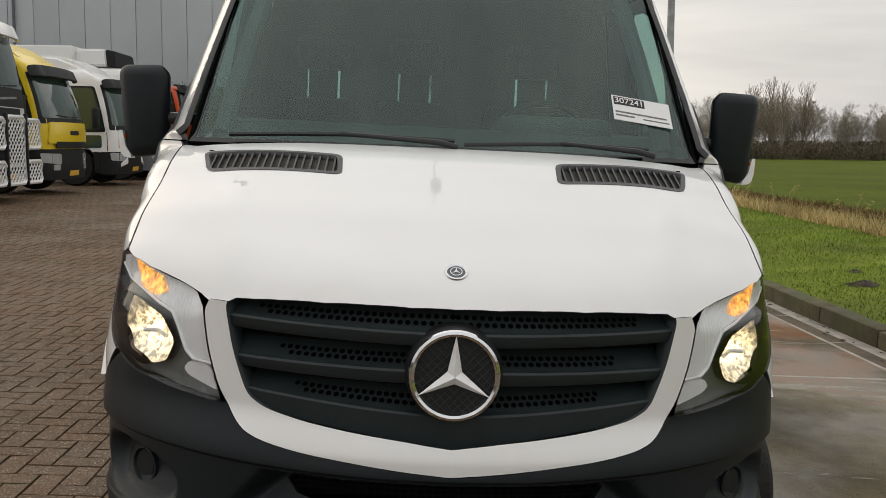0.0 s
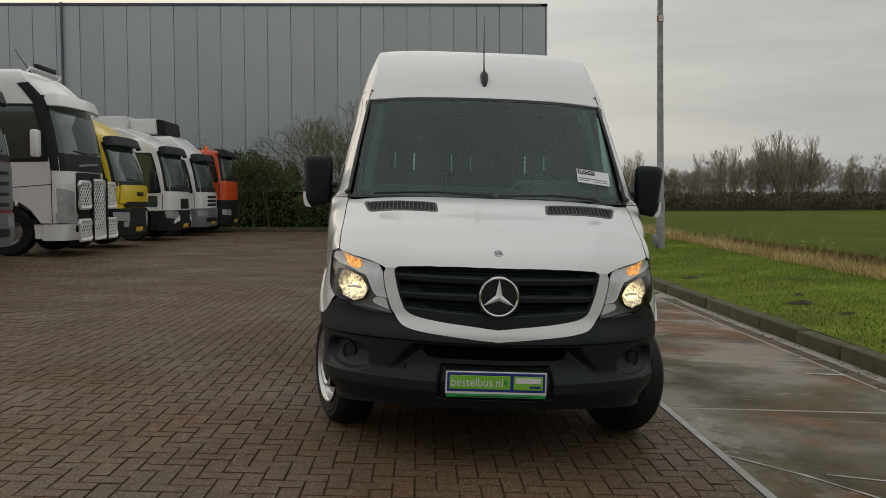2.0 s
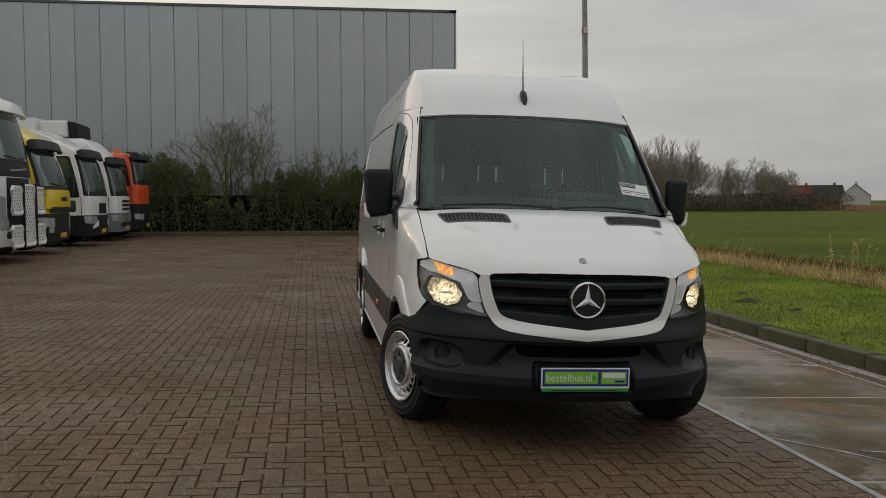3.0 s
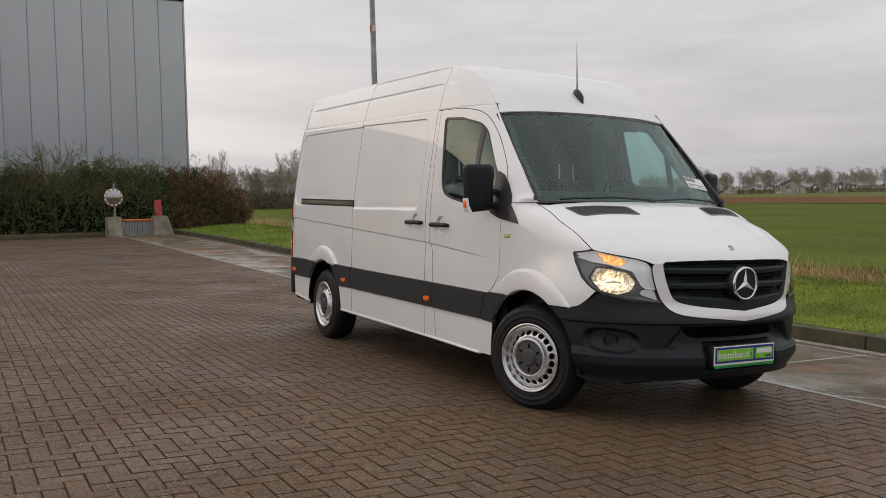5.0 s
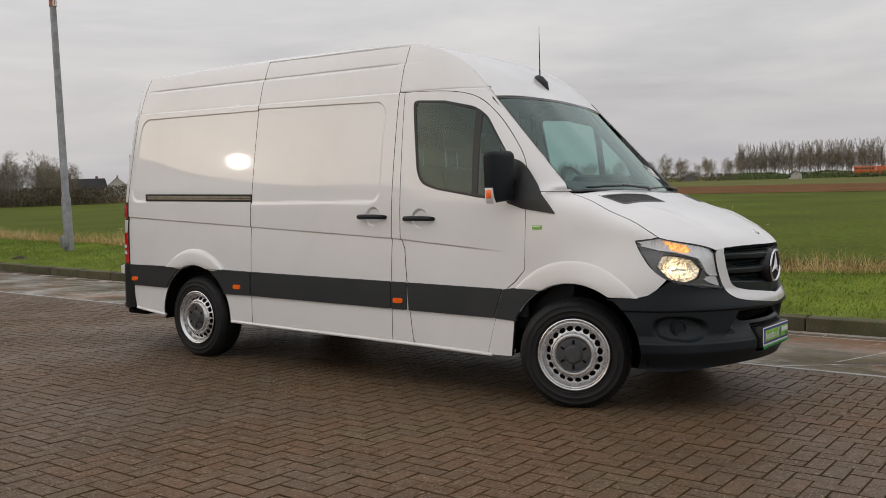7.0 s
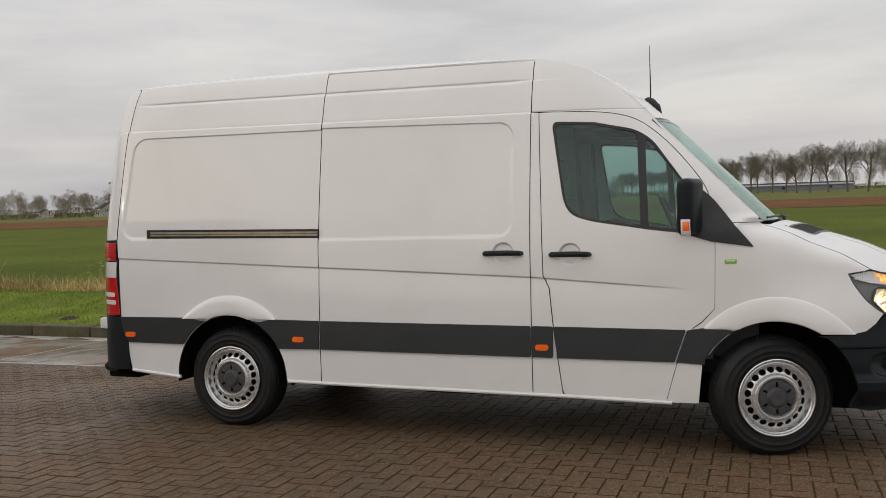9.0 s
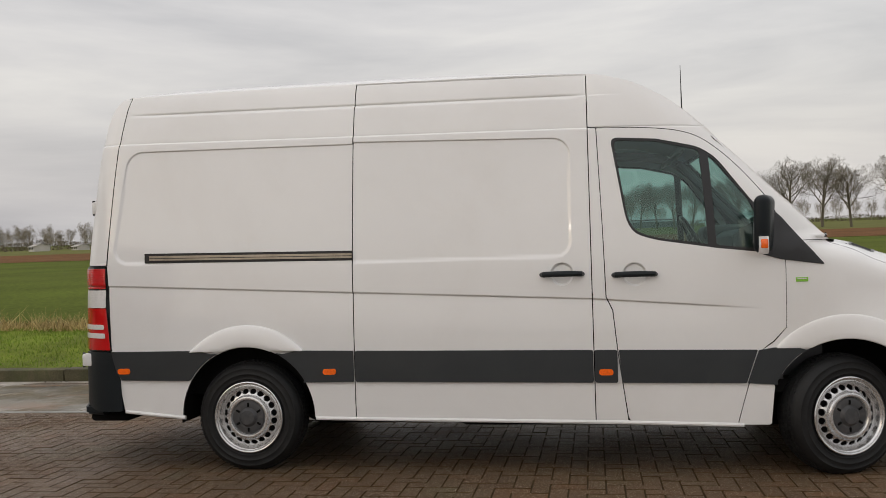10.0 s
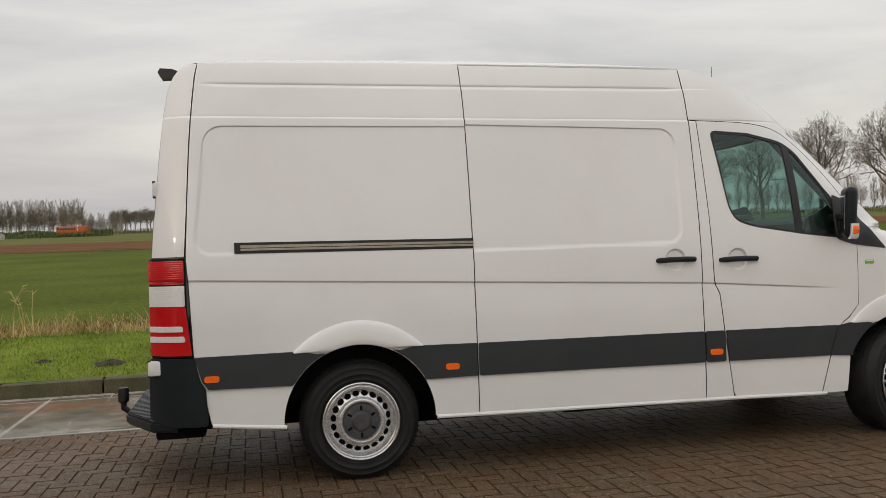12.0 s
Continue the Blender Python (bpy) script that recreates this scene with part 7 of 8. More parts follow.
side_box(t, "wind_deflector", [(-.72, 2.80), (-1.0, 3.06), (-1.5, 3.25), (-2.15, 3.30), (-2.15, 2.8)], -.90, .90, T_YELLOW, .09, "yellow roof deflector")
# white lorry
t, sh, across, a, d, both = truck(23.10, "white lorry with a dark lower cab, parked on bricks", T_WHITE, 1.225, 2.98, 1.48, 2.55, .86, .30, x_front=-7.5, visor=T_BLACK, roof_back=.5)
side_box(t, "wind_deflector", [(-.75, 2.85), (-1.1, 3.12), (-1.6, 3.32), (-2.15, 3.36), (-2.15, 2.8)], -1.0, 1.0, T_WHITE, .10, "white roof deflector")
both("kerb_window", rounded([(d(.12), .98), (d(.90), .98), (d(.90), 1.30), (d(.12), 1.30)], .05, 3), T_GLASS, lift=.008, lab="low door window")
sh("small_grille", across(a * .45, .92, 1.22), T_BLACK, .012, .02, "small black grille")
both("slanted_lamp", [(a * .62, .58), (a * 1.02, .50), (a * 1.02, .58), (a * .62, .74)], SILVER, lift=.04, lab="slanting clear lamp")
# white lorry with a tall sleeping cab and a refrigerated box
t, sh, across, a, d, both = truck(27.20, "white lorry with a tall roof, grey bumper and refrigerated box", T_WHITE, 1.25, 3.34, 1.52, 2.55, .90, .30, T_GREY, visor=T_BLACK, roof_back=.75)
for k in range(3):
    sh("grille_slot", across(a * .62, 1.00 + .13 * k, 1.08 + .13 * k), T_BLACK, .010, .02, "black grille slot")
side_box(t, "cargo_box", [(-2.5, 1.05), (-2.5, 3.98), (-9.2, 3.98), (-9.2, 1.05)], -1.25, 1.25, T_WHITE, .03, "white box body")
side_box(t, "cooling_unit", [(-1.55, 3.40), (-1.60, 3.92), (-2.5, 3.92), (-2.5, 3.40)], -1.0, 1.0, T_WHITE, .06, "white cooling unit")
side_box(t, "cooling_grille", [(-1.32, 3.40), (-1.36, 3.86), (-1.62, 3.90), (-1.58, 3.40)], -.98, .98, T_BLACK, .03, "black cooling grille")
# orange lorry
t, sh, across, a, d, both = truck(30.30, "orange-red lorry with black bumper and beacon, parked on bricks", T_ORANGE, 1.2, 3.05, 1.95, 2.85, 1.18, .20, x_front=-7.45, visor=T_BLACK, roof_back=.35)
bm = bmesh.new()
add_lathe(bm, [(.0, .20), (.06, .18), (.075, .08), (.075, 0)], "z", 16, (-.9, -.8, 3.03))
part("beacon", bm, ORANGE, t, "orange beacon")
# dark red lorry at the near end of the row
t, sh, across, a, d, both = truck(10.60, "dark grey and red lorry parked on bricks", T_RED, 1.25, 3.3, 1.80, 2.80, .85, .28, T_GREY, -7.48, visor=T_BLACK)
sh("front_panel", across(a + .20, .92, 1.72), T_GREY, .010, .02, "grey front panel")
for k in range(4):
    sh("grille_slot", across(a * .85, .98 + .18 * k, 1.04 + .18 * k), T_BLACK, .016, .01)


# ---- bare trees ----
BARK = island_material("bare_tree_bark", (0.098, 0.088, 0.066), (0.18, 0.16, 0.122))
# Paler than the near bark: distance haze put into the far trees' colour.
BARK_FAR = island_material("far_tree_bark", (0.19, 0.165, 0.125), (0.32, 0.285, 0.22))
TWIG_G = island_material("olive_shrub_twigs", (0.10, 0.095, 0.05), (0.21, 0.19, 0.10))


def tube_rows(verts, faces, pts, radii, n):
    base = len(verts)
    prev = Vector((0, 0, 1))
    for i, p in enumerate(pts):
        d = (pts[min(i + 1, len(pts) - 1)] - pts[max(i - 1, 0)]).normalized()
        q = d.to_track_quat("Z", "Y")
        for k in range(n):
            a = 2 * math.pi * k / n
            verts.append(p + q @ Vector((math.cos(a) * radii[i], math.sin(a) * radii[i], 0)))
    for i in range(len(pts) - 1):
        for k in range(n):
            a, b = base + i * n + k, base + i * n + (k + 1) % n
            faces.append((a, b, b + n, a + n))


def grow(rnd, verts, faces, p, d, length, radius, level, spec):
    """One limb, and the limbs that spring from it."""
    segs = (5, 4, 3, 1 if spec["levels"] == 3 else 2, 1)[level]
    pts, radii = [p.copy()], [radius]
    q = p.copy()
    dd = d.copy()
    for i in range(segs):
        w = spec["wander"] * (0.35 if level == 0 else 1.0)
        dd = (dd + Vector((rnd.uniform(-w, w), rnd.uniform(-w, w), rnd.uniform(-w * .4, w * .8) + spec["up"] * (level > 0)))).normalized()
        q = q + dd * (length / segs)
        pts.append(q.copy())
        radii.append(max(radius * (1 - (i + 1) / segs * (.45 if level == 0 else .7)), spec["thin"]))
    tube_rows(verts, faces, pts, radii, (8, 5, 4, 3, 3)[min(level, 4)])
    if level >= spec["levels"]:
        return
    count = spec["kids"][level]
    for k in range(count):
        t0 = spec["clear"] if level == 0 else .25
        t = t0 + (1 - t0) * (k + rnd.random() * .8) / count
        f = min(t * segs, segs - .001)
        i = int(f)
        o = pts[i].lerp(pts[i + 1], f - i)
        axis = (pts[i + 1] - pts[i]).normalized()
        side = axis.orthogonal().normalized()
        side.rotate(Matrix.Rotation(k * 2.4 + rnd.uniform(-.5, .5), 3, axis))
        ang = radians(spec["angle"] * rnd.uniform(.7, 1.2))
        nd = (axis * math.cos(ang) + side * math.sin(ang)).normalized()
        ln = length * spec["ratio"] * (1.15 - .55 * t) * rnd.uniform(.75, 1.2)
        grow(rnd, verts, faces, o, nd, ln, max(radii[i] * .55, spec["thin"]), level + 1, spec)


def bare_tree(seed, height, spec, mat, label, group="", far=True):
    rnd = random.Random(seed)
    t = empty("tree")
    tagged(t, label, "tree", group=group)
    verts, faces = [], []
    sp = dict(spec)
    grow(rnd, verts, faces, Vector((0, 0, -.1)), Vector((0, 0, 1)), height * sp["trunk"], height * sp["girth"], 0, sp)
    n = 8 * 6
    obj_from("trunk", verts[:n], [f for f in faces if max(f) < n], mat, t, smooth=True)
    off = [tuple(i - n for i in f) for f in faces if min(f) >= n]
    obj_from("crown", verts[n:], off, mat, t, smooth=False)
    return t


LIME_TREE = dict(wander=.15, up=.10, thin=.0085, levels=4, kids=(11, 8, 7, 5), clear=.36, angle=54, ratio=.62, trunk=.62, girth=.019)
ALDER = dict(wander=.20, up=.10, thin=.012, levels=3, kids=(15, 10, 9), clear=.20, angle=50, ratio=.56, trunk=.74, girth=.013)
POPLAR = dict(wander=.12, up=.22, thin=.010, levels=3, kids=(22, 9, 6), clear=.12, angle=34, ratio=.44, trunk=.92, girth=.013)
SHRUB = dict(wander=.25, up=.06, thin=.007, levels=4, kids=(8, 5, 4, 3), clear=.10, angle=42, ratio=.74, trunk=.60, girth=.016)

protos = []
for i in range(3):
    protos.append(("lime", bare_tree(20 + i, 11.5, LIME_TREE, BARK, "bare avenue tree with a spreading crown", "avenue trees")))
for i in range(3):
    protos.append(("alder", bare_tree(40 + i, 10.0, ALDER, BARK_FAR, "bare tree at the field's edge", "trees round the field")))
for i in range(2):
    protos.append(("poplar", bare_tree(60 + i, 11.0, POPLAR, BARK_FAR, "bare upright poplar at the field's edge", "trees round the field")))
used = set()


def plant(kind, x, y, s, rot, z=-.32, sz=1.0):
    opts = [p for k, p in protos if k == kind]
    p = opts[int(rot * 7) % len(opts)]
    m = pose(x, y, z, 0, 0, rot * 57.0) @ Matrix.Diagonal((s, s, s * sz, 1))
    if p.name not in used:
        used.add(p.name)
        p.matrix_world = m
        return p
    sc = p.scale.copy()
    p.scale = (1, 1, 1)
    c = copy_thing(p, m)
    p.scale = sc
    return c


tr = random.Random(11)
# avenue running away to the east
for i in range(3, 44):
    u = i / 16
    plant("lime", 92 + 165 * u, -60 + 52 * u + tr.uniform(-.8, .8), tr.uniform(1.05, 1.3), tr.uniform(0, 6))
for x, y, s in ((70, -80, 1.3), (80.5, -74, 1.3), (88.3, -69.2, 1.32), (95.3, -65, 1.30), (104.1, -62.2, 1.30), (112.9, -59.4, 1.2)):
    plant("lime", x, y, s, tr.uniform(0, 6), sz=1.0)
# wood behind the field to the north-east
for i in range(60):
    x = 29 + 44 * (i + tr.random()) / 60
    if 43.5 < x < 46.0 or 62.5 < x < 64.5:
        continue
    peak = 1.0 if 46 < x < 62 else .72
    kind = "poplar" if (50 < x < 55 and i % 2 == 0) or tr.random() < .15 else "alder"
    plant(kind, x, 128 + tr.uniform(-6, 14), peak * tr.uniform(.72, .98), tr.uniform(0, 6))
for x, y, s in ((67.5, 128, .80), (71.5, 130, .62), (73.5, 132, .5), (20, 135, .7), (24, 133, .75)):
    plant("alder", x, y, s, tr.uniform(0, 6))
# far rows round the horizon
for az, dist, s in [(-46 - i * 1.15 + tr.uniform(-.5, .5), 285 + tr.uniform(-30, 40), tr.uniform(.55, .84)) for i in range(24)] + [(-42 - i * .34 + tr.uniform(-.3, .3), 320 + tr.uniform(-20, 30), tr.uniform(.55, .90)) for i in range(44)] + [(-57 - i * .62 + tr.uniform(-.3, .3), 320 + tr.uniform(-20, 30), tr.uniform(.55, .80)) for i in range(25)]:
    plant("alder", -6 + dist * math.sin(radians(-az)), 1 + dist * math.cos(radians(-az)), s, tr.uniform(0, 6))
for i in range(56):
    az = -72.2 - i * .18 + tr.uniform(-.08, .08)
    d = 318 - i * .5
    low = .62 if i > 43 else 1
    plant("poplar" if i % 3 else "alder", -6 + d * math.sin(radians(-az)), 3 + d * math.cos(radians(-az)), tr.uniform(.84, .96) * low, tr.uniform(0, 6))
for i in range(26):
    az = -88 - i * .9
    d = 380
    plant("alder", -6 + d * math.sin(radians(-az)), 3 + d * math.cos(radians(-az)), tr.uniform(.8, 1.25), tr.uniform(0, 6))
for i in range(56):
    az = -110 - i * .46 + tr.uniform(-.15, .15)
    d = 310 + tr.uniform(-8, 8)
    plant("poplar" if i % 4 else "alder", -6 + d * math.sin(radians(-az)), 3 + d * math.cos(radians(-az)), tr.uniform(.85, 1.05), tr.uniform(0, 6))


# ---- undergrowth and hedges ----
def thicket(name, n, box, size, mat, seed, label, category, shape=None, stretch=1.0, upright=1.0):
    """A mass of small leaves and twig ends."""
    r = np.random.RandomState(seed)
    x0, x1, y0, y1, z0, z1 = box
    p = np.stack([x0 + (x1 - x0) * r.rand(n), y0 + (y1 - y0) * r.rand(n), r.rand(n)], 1)
    top = np.array([(shape(x) if shape else 1.0) for x in p[:, 0]])
    p[:, 2] = z0 + (z1 - z0) * top * p[:, 2] ** .8
    d1 = r.randn(n, 3) * np.array([1.0, 1.0, upright])
    d1 /= np.linalg.norm(d1, axis=1)[:, None]
    d2 = np.cross(d1, r.randn(n, 3))
    d2 /= np.linalg.norm(d2, axis=1)[:, None] + 1e-9
    s = size * (.5 + r.rand(n))[:, None]
    a = p + d1 * s * stretch
    b = p + d2 * s * .35
    c = p - d1 * s * stretch
    d = p - d2 * s * .35
    verts = np.stack([a, b, c, d], 1).reshape(-1, 3)
    me = bpy.data.meshes.new(name)
    me.from_pydata(verts.tolist(), [], np.arange(4 * n).reshape(-1, 4).tolist())
    me.materials.append(mat)
    return tagged(new(name, me), label, category, kind="stuff")


HEDGE = island_material("dark_hedge_leaves", (0.034, 0.060, 0.024), (0.17, 0.21, 0.082))
HEDGE_BROWN = island_material("rusty_hedge_end", (0.055, 0.040, 0.020), (0.24, 0.15, 0.075))
SCRUB = island_material("far_brown_scrub", (0.085, 0.072, 0.048), (0.175, 0.148, 0.10))


def hedge_top(x):
    base = 2.55 + .35 * math.sin(x * 1.3) * math.sin(x * .47 + 1)
    if x < -6.2:
        base += .75 * (1 - sstep(-7.4, -6.2, x))
    base *= 1 - .55 * sstep(4.6, 6.4, x)
    if -5.6 < x < -3.9:
        base *= .55
    base += .28 * math.sin(x * 5.3) * math.sin(x * 2.9 + .7) + .16 * math.sin(x * 11.7 + 2)
    return base / 3.4


thicket("hedge", 90000, (-10.5, 6.4, 33.2, 35.4, .05, 3.35), .055, HEDGE, 21, "dark evergreen hedge in front of the warehouse", "hedge", hedge_top)
thicket("hedge_shoots", 11000, (-10.5, 5.2, 33.4, 35.2, 1.3, 3.75), .024, HEDGE, 24, "leafy shoots standing out of the hedge", "hedge", lambda x: hedge_top(x) * (.78 + .34 * abs(math.sin(x * 3.7) * math.sin(x * 8.9))), 3.0, 3.0)
thicket("hedge_end", 17000, (3.6, 6.9, 32.9, 34.6, .05, 3.0), .030, HEDGE_BROWN, 22, "rusty brown end of the hedge", "hedge", lambda x: (2.45 - 1.2 * sstep(5.4, 6.9, x) + .25 * math.sin(x * 9)) / 2.95, 3.0, 2.2)
# Black box among the leaves: the hedge's inner shade put into its colour.
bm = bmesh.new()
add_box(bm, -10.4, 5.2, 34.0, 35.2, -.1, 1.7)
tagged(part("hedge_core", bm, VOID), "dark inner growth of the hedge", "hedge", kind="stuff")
thicket("hedge_litter", 6000, (-10, 4, 32.5, 33.3, .08, .22), .05, HEDGE_BROWN, 23, "leaf litter at the hedge's foot", "leaf litter")
for i, (x, y, h) in enumerate(((-4.9, 34.1, 5.7), (-3.7, 34.3, 5.3))):
    s = bare_tree(90 + i, h, SHRUB, TWIG_G, "leafless multi-stemmed shrub in the hedge", "shrubs in the hedge")
    s.matrix_world = pose(x, y, .1, 4 * (i - 1), 3 * (1 - i), 70 * i)
for i, x in enumerate((-8.3, -7.4, -6.8, -2.2, -1.5, -.6, .4, 1.3, 2.3, 3.3)):
    s = bare_tree(120 + i, 3.0 + .4 * (i % 3) - .14 * max(x, 0), SHRUB, TWIG_G, "leafless shrub sticking out of the hedge", "shrubs in the hedge")
    s.matrix_world = pose(x, 33.9, .1, 0, 0, 50 * i)
fence = empty("fence")
tagged(fence, "grey palisade fence behind the hedge", "fence")
bm = bmesh.new()
add_box(bm, -.028, .028, -.01, .01, 0, 2.05, .006, 1)
pale_me = None
for i in range(26):
    if pale_me is None:
        ob = part("fence_pale", bm, GALV, fence)
        pale_me = ob.data
    else:
        ob = new("fence_pale", pale_me)
        ob.parent = fence
    ob.location = (-6.6 + i * .14, 35.6, .1)
bm = bmesh.new()
for z in (.5, 1.8):
    add_box(bm, -6.8, -2.9, 35.61, 35.65, z, z + .05)
part("fence_rail", bm, GALV, fence)
# kerb in front of the hedge
bm = bmesh.new()
add_box(bm, -30, 3.4, 32.2, 32.4, -.2, .22, .03)
for v in bm.verts:
    v.co.z += lot_z(v.co.x, 32.3) - .1
tagged(part("kerb_north", bm, KERB), "concrete kerb in front of the hedge", "kerb", kind="structure")
bed = grid_mesh("ground_bed", [-45, -20, -5, 4, 9], [32.35, 34, 38.2], lambda x, y: .13, SOIL)
tagged(bed, "bare earth bed under the hedge", "earth bed", kind="structure")

thicket("scrub", 60000, (24, 78, 118, 140, -.3, 2.7), .11, SCRUB, 31, "brown undergrowth below the far trees", "undergrowth", lambda x: .74 + .14 * math.sin(x * .6) + .08 * math.sin(x * 1.9 + 1), 2.6, 1.6)
for k, (az0, az1, d, hgt, n, leaf) in enumerate(((-44, -72, 300, 3.2, 22000, SCRUB), (-71, -81.5, 304, 2.3, 22000, HEDGE), (-81, -140, 385, 2.6, 34000, SCRUB))):
    r = np.random.RandomState(40 + k)
    a = np.radians(-(az0 + (az1 - az0) * r.rand(n)))
    dd = d + 12 * r.randn(n)
    px_, py_, pz_ = -6 + dd * np.sin(a), 2 + dd * np.cos(a), -.3 + hgt * r.rand(n) * (.80 + .14 * np.sin(a * 90) + .06 * np.sin(a * 230))
    e1, e2 = r.randn(n, 3) * np.array([.5, .5, 1.3]), r.randn(n, 3) * np.array([.5, .5, .3])
    s = .20 * (.5 + r.rand(n))[:, None]
    p = np.stack([px_, py_, pz_], 1)
    verts = np.stack([p + e1 * s, p + e2 * s * .6, p - e1 * s, p - e2 * s * .6], 1).reshape(-1, 3)
    me = bpy.data.meshes.new("far_hedgerow")
    me.from_pydata(verts.tolist(), [], np.arange(4 * n).reshape(-1, 4).tolist())
    me.materials.append(leaf)
    tagged(new("far_hedgerow", me), "dark hedgerow along the horizon", "hedgerow", kind="stuff")


# ---- far houses ----
H_WALL = material("far_white_wall", (0.50, 0.48, 0.45), 0.8, var=0.08, scale=0.8)
H_BRICK = material("far_brick_wall", (0.20, 0.15, 0.12), 0.85, var=0.12, scale=0.8)
H_ROOF = material("dark_tile_roof", (0.075, 0.075, 0.08), 0.8, var=0.15, scale=1.5)
H_RED = material("red_tile_roof", (0.26, 0.085, 0.055), 0.8, var=0.15, scale=1.5)
H_ORANGE = material("orange_container_paint", (0.55, 0.12, 0.03), 0.5, var=0.1, scale=0.6)


def house(x, y, rot, ln, wd, eave, ridge, wall, roof, label, windows=3, category="house"):
    h = empty("house", pose(x, y, -.3, 0, 0, rot))
    tagged(h, label, category)
    bm = bmesh.new()
    add_prism(bm, [(-wd / 2, 0), (wd / 2, 0), (wd / 2, eave), (0, ridge - .15), (-wd / 2, eave)], "x", -ln / 2, ln / 2)
    part("wall", bm, wall, h)
    bm = bmesh.new()
    for s in (-1, 1):
        v = [bm.verts.new(p) for p in ((-ln / 2 - .3, s * (wd / 2 + .35), eave - .25), (ln / 2 + .3, s * (wd / 2 + .35), eave - .25), (ln / 2 + .3, 0, ridge), (-ln / 2 - .3, 0, ridge))]
        f = bm.faces.new(v)
        bmesh.ops.solidify(bm, geom=[f], thickness=.15)
    rf = part("roof", bm, roof, h)
    if category == "house":
        bm = bmesh.new()
        add_box(bm, ln * .25 - .35, ln * .25 + .35, -.3, .3, ridge - .6, ridge + .7)
        part("chimney", bm, wall, rf)
    for i in range(windows):
        xw = -ln / 2 + ln * (i + .5) / windows
        for s in (-1, 1):
            bm = bmesh.new()
            add_box(bm, xw - .6, xw + .6, s * (wd / 2 - .02), s * (wd / 2 + .05), eave * .35, eave * .80)
            part("window", bm, T_GLASS, h)
    return h


house(146.6, 256, -28, 12, 9, 2.4, 6.0, H_BRICK, H_RED, "brick farmhouse with a red tiled roof")
house(154.5, 252, -20, 8.5, 8, 2.6, 6.0, H_BRICK, H_ROOF, "brick house with a dark roof")
house(161.5, 248, 55, 8.5, 8, 2.8, 6.2, H_WALL, H_ROOF, "white house with a dark roof")
far_lamp = empty("street_lamp", pose(164, 236, -.3))
tagged(far_lamp, "thin grey lamp post by the far houses", "lamp post")
bm = bmesh.new()
add_path(bm, [(0, 0, 0), (0, 0, 5), (0, 0, 9.8)], [.12, .10, .08], 8)
part("post_shaft", bm, GALV, far_lamp)
bm = bmesh.new()
add_path(bm, [(-.4, 0, 9.75), (5.2, -3.0, 10.0)], .09, 8)
part("post_arm", bm, GALV, far_lamp)
for az, d, ln, wd, ev, rd, wm, rm, lab, cat in ((-47.1, 290, 6, 4, 1.5, 2.8, H_WALL, H_ROOF, "small white shed with a dark roof", "shed"), (-50.6, 290, 10, 7, 2, 4.2, H_WALL, H_ROOF, "white-fronted house with a dark roof", "house"), (-52.6, 300, 5, 5, 1.8, 3.2, H_WALL, H_ROOF, "small white gabled shed", "shed"), (-56.6, 255, 6.5, 4, 1.4, 2.1, H_WALL, H_WALL, "low white building across the field", "barn"), (-58.8, 250, 7.5, 3, 1.1, 1.6, H_WALL, H_WALL, "long white caravan shed", "barn"), (-64.5, 290, 13, 5, 1.6, 2.75, H_WALL, H_ROOF, "long pale barn across the field", "barn"), (-69.2, 300, 7, 4, 1.5, 2.2, T_GREY, H_ROOF, "grey barn across the field", "barn"), (-71.5, 300, 6, 4, 1.5, 2.2, T_GREY, H_ROOF, "grey barn across the field", "barn"), (-75.3, 280, 4, 3, 1.25, 2.5, H_WALL, H_ROOF, "small white house by the hedge", "house")):
    house(-6 + d * math.sin(radians(-az)), 2 + d * math.cos(radians(-az)), 90 + az + 10, ln, wd, ev, rd, wm, rm, lab, 3, cat)
house(345, -6, 90, 46, 12, 2.2, 3.2, T_GREY, H_ROOF, "long low grey barn behind the avenue", 3, "barn")
for az, ln, lab in ((79.35, 2.9, "orange-red cabin with a row of windows"), (80.35, 2.1, "plain orange-red container")):
    box = empty("container", pose(-6 + 296 * math.sin(radians(az)), 4 + 296 * math.cos(radians(az)), -.3, 0, 0, -az))
    tagged(box, lab + " across the field", "container", group="containers")
    bm = bmesh.new()
    add_box(bm, -ln, ln, -1.2, 1.2, .8, 3.15, .08)
    part("container_body", bm, H_ORANGE, box)
    bm = bmesh.new()
    add_box(bm, -ln, ln, -1.1, 1.1, 0, .95)
    part("container_base", bm, VOID, box)
    if ln > 2.5:
        for k in range(7):
            bm = bmesh.new()
            add_box(bm, -2.6 + .75 * k, -2.1 + .75 * k, -1.25, -1.18, 2.25, 2.8, .02)
            part("window", bm, T_GLASS, box)


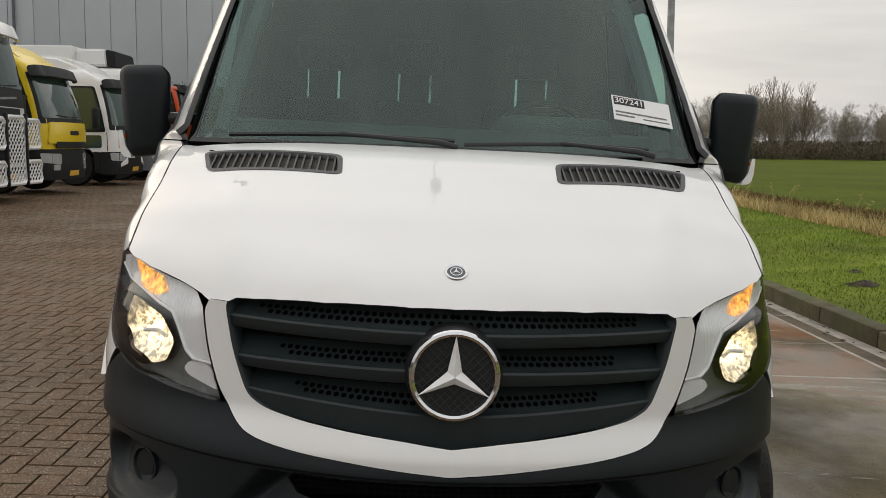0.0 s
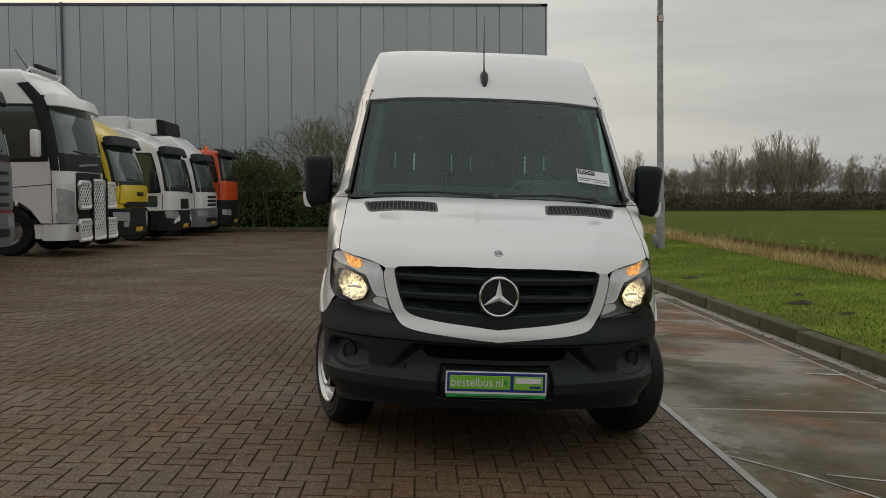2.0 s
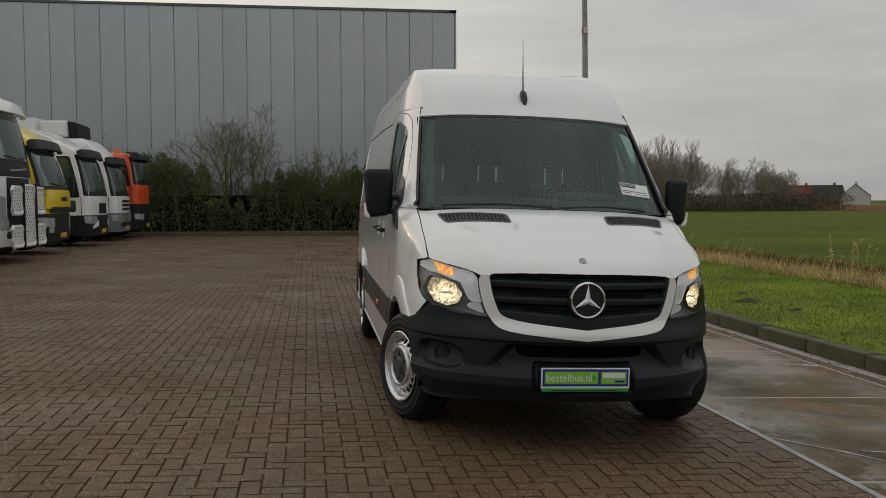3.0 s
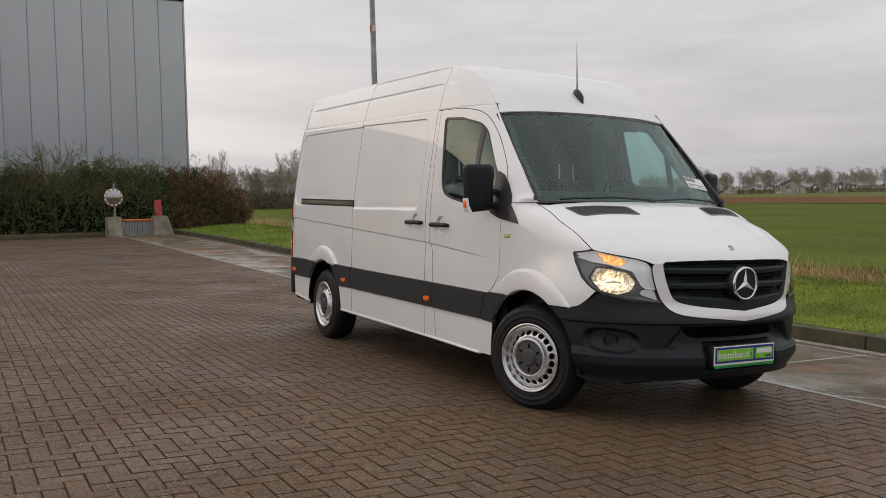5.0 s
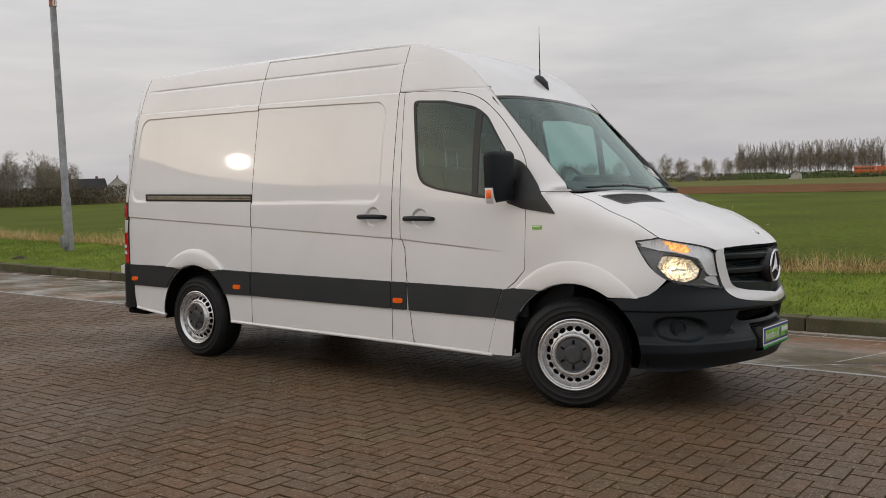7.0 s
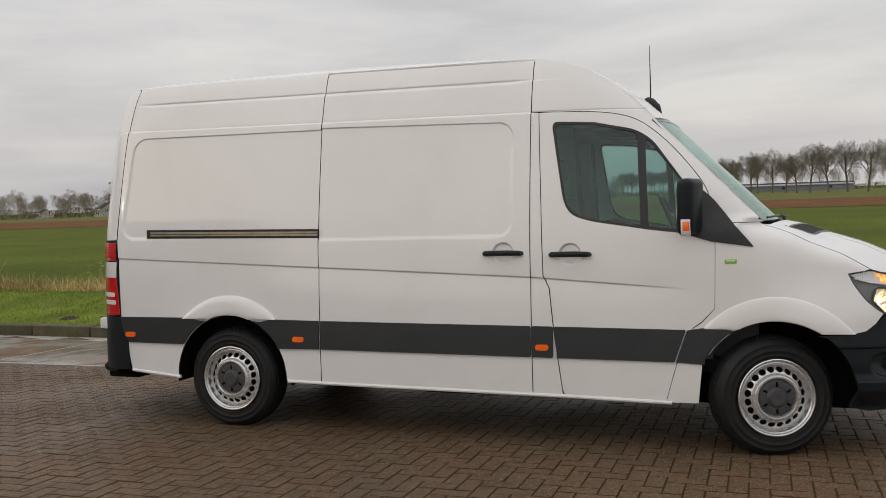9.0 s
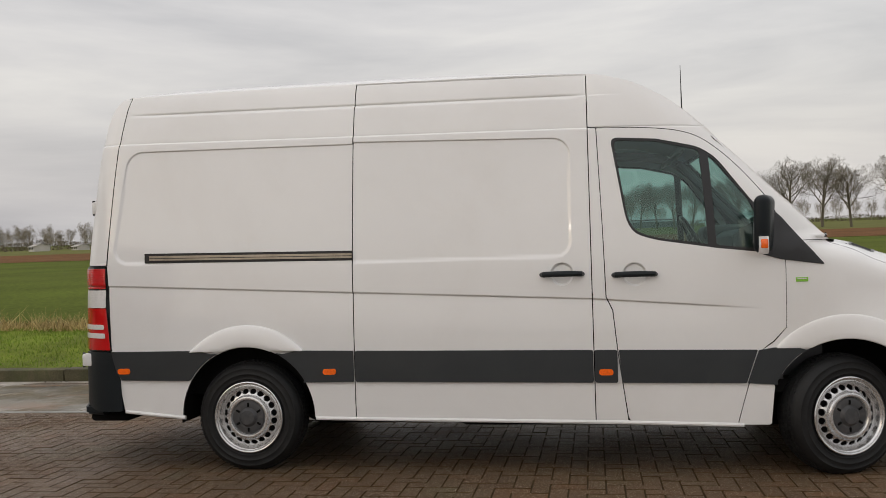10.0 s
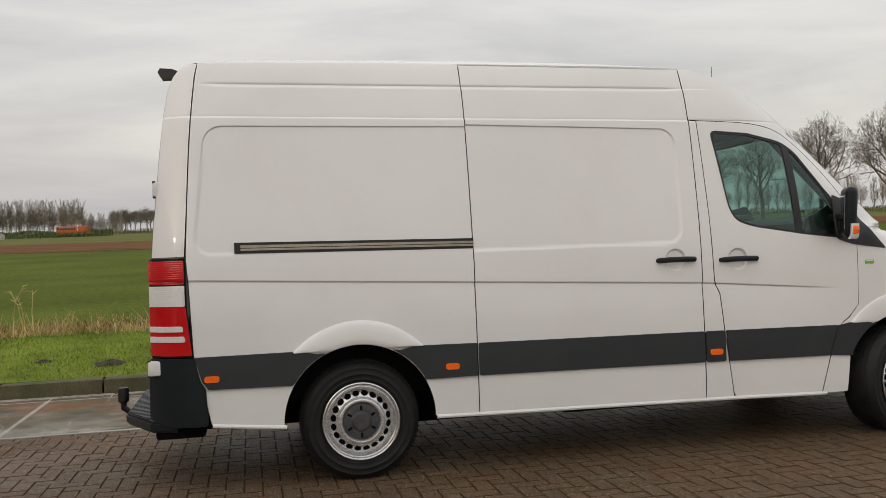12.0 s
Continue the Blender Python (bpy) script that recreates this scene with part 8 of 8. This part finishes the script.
# ---- bricks of the yard (last) ----
def brick_material():
    m = bpy.data.materials.new("worn_red_brown_paver")
    m.use_nodes = True
    nt = m.node_tree
    b = nt.nodes["Principled BSDF"]
    b.inputs["Specular IOR Level"].default_value = 0.24
    co = node(nt, "ShaderNodeNewGeometry").outputs["Position"]
    isl = node(nt, "ShaderNodeNewGeometry").outputs["Random Per Island"]
    oi = node(nt, "ShaderNodeObjectInfo").outputs["Random"]
    rnd = mathn(nt, "FRACT", mathn(nt, "ADD", isl, oi))
    col = ramp(nt, rnd, [(0.0, (0.094, 0.055, 0.027)), (0.3, (0.108, 0.061, 0.029)), (0.6, (0.104, 0.061, 0.030)), (0.85, (0.126, 0.065, 0.029)), (1.0, (0.108, 0.068, 0.034))])
    big = noise_tex(nt, co, 0.45, 5, 0.6)
    col = mixc(nt, 1.0, col, ramp(nt, big, [(0.3, (0.64, 0.66, 0.67)), (0.7, (1.12, 1.07, 1.02))]), "MULTIPLY")
    moss = noise_tex(nt, co, 1.1, 6, 0.65)
    col = mixc(nt, mathn(nt, "MULTIPLY", ramp(nt, moss, [(0.55, (0, 0, 0)), (0.75, (1, 1, 1))]), 0.6), col, (0.085, 0.080, 0.036))
    grit = noise_tex(nt, co, 160, 2, 0.5)
    col = mixc(nt, ramp(nt, grit, [(0.60, (0, 0, 0)), (0.655, (1, 1, 1))]), col, (0.46, 0.40, 0.32))
    dark = noise_tex(nt, co, 70, 2, 0.5)
    col = mixc(nt, 1.0, col, ramp(nt, dark, [(0.3, (0.75,) * 3), (0.7, (1.2,) * 3)]), "MULTIPLY")
    nt.links.new(col, b.inputs["Base Color"])
    wet = noise_tex(nt, co, 0.8, 4)
    nt.links.new(ramp(nt, wet, [(0.35, (0.48,) * 3), (0.65, (0.72,) * 3)]), b.inputs["Roughness"])
    bp = node(nt, "ShaderNodeBump")
    bp.inputs["Strength"].default_value, bp.inputs["Distance"].default_value = 0.6, 0.003
    nt.links.new(grit, bp.inputs["Height"])
    nt.links.new(bp.outputs[0], b.inputs["Normal"])
    return m


PAVER = brick_material()
BL, BW, GAP, CH = .210, .105, .0046, .0032


def herringbone(x0, x1, y0, y1):
    """Centres and turns of bricks laid in herringbone, square to the gutter."""
    u = BW
    out = []
    i0, i1 = int(math.floor((x0 - GUTTER_X) / u)) - 4, int(math.ceil((x1 - GUTTER_X) / u)) + 4
    j0, j1 = int(math.floor(y0 / u)) - 4, int(math.ceil(y1 / u)) + 4
    for j in range(j0, j1):
        for i in range(i0, i1):
            k = (i - j) % 4
            if k == 0:
                cx, cy, t = GUTTER_X + (i + 1) * u, (j + .5) * u, 0
            elif k == 3:
                cx, cy, t = GUTTER_X + (i + .5) * u, (j + 1) * u - 0 * u, 1
            else:
                continue
            if x0 <= cx < x1 and y0 <= cy < y1:
                out.append((cx, cy, t))
    return out


def brick_verts(lx, ly):
    a, b = lx / 2 - GAP / 2, ly / 2 - GAP / 2
    top = [(-a + CH, -b + CH, 0), (a - CH, -b + CH, 0), (a - CH, b - CH, 0), (-a + CH, b - CH, 0)]
    low = [(-a, -b, -.003), (a, -b, -.003), (a, b, -.003), (-a, b, -.003)]
    return top + low + [(x, y, -.02) for x, y, z in low]


B_FACES = [(0, 1, 2, 3), (4, 5, 1, 0), (5, 6, 2, 1), (6, 7, 3, 2), (7, 4, 0, 3), (8, 9, 5, 4), (9, 10, 6, 5), (10, 11, 7, 6), (11, 8, 4, 7)]
NEAR = (-4.3, -2.4, 1.6, 4.95)
br = random.Random(77)
EDGE = material("grimy_brick_edge", (0.070, 0.047, 0.025), 0.95, spec=0.1, var=0.4, scale=11, coords="Object")
brick_me = []
for lx, ly in ((BL, BW), (BW, BL)):
    me = bpy.data.meshes.new("brick")
    me.from_pydata(brick_verts(lx, ly), [], B_FACES)
    me.materials.append(PAVER)
    me.materials.append(EDGE)
    me.polygons.foreach_set("material_index", [0] + [1] * 8)
    brick_me.append(me)
for cx, cy, t in herringbone(*NEAR):
    ob = new("brick", brick_me[t])
    ob.parent = yard
    ob.matrix_world = pose(cx, cy, lot_z(cx, cy) + br.uniform(-.0015, .0015), br.uniform(-.4, .4), 2.0 + br.uniform(-.5, .5), br.uniform(-.4, .4))
# the rest of the bricks, past counting
verts, faces = [], []
proto = [np.array(brick_verts(BL, BW)), np.array(brick_verts(BW, BL))]
cells = herringbone(-15.0, GUTTER_X - .11, -5.5, 30.5)
allv = []
for cx, cy, t in cells:
    if NEAR[0] <= cx < NEAR[1] and NEAR[2] <= cy < NEAR[3]:
        continue
    p = proto[t]
    z = lot_z(cx, cy)
    tx, ty = br.uniform(-.008, .008), br.uniform(-.008, .008)
    q = p + np.array([cx, cy, z + br.uniform(-.0015, .0015)])
    q[:, 2] += (q[:, 0] - cx) * (tx - .035 * (1 - 0.75 * sstep(9, 30, cy))) + (q[:, 1] - cy) * ty
    allv.append(q)
# half bricks that close the herringbone, and a row laid lengthwise along the gutter
half = np.array(brick_verts(BW, BW))
for cx, cy, t in herringbone(GUTTER_X - .11, GUTTER_X - .10, -5.5, 30.5):
    if t == 0:
        allv.append(half + np.array([cx - BW / 2, cy, lot_z(cx, cy)]))
k = -5.5
while k < 30.5:
    q = proto[1] + np.array([GUTTER_X - .0535, k + .105, lot_z(GUTTER_X, k)])
    allv.append(q)
    k += BL
V = np.concatenate(allv)
nb = len(allv)
F = (np.arange(nb)[:, None, None] * 12 + np.array(B_FACES)[None]).reshape(-1, 4)
me = bpy.data.meshes.new("brick_paving")
me.from_pydata(V.tolist(), [], F.tolist())
me.materials.append(PAVER)
me.materials.append(EDGE)
me.polygons.foreach_set("material_index", ([0] + [1] * 8) * nb)
ob = new("brick_paving", me)
ob.parent = yard
tagged(ob, "red-brown bricks in herringbone", kind="stuff")
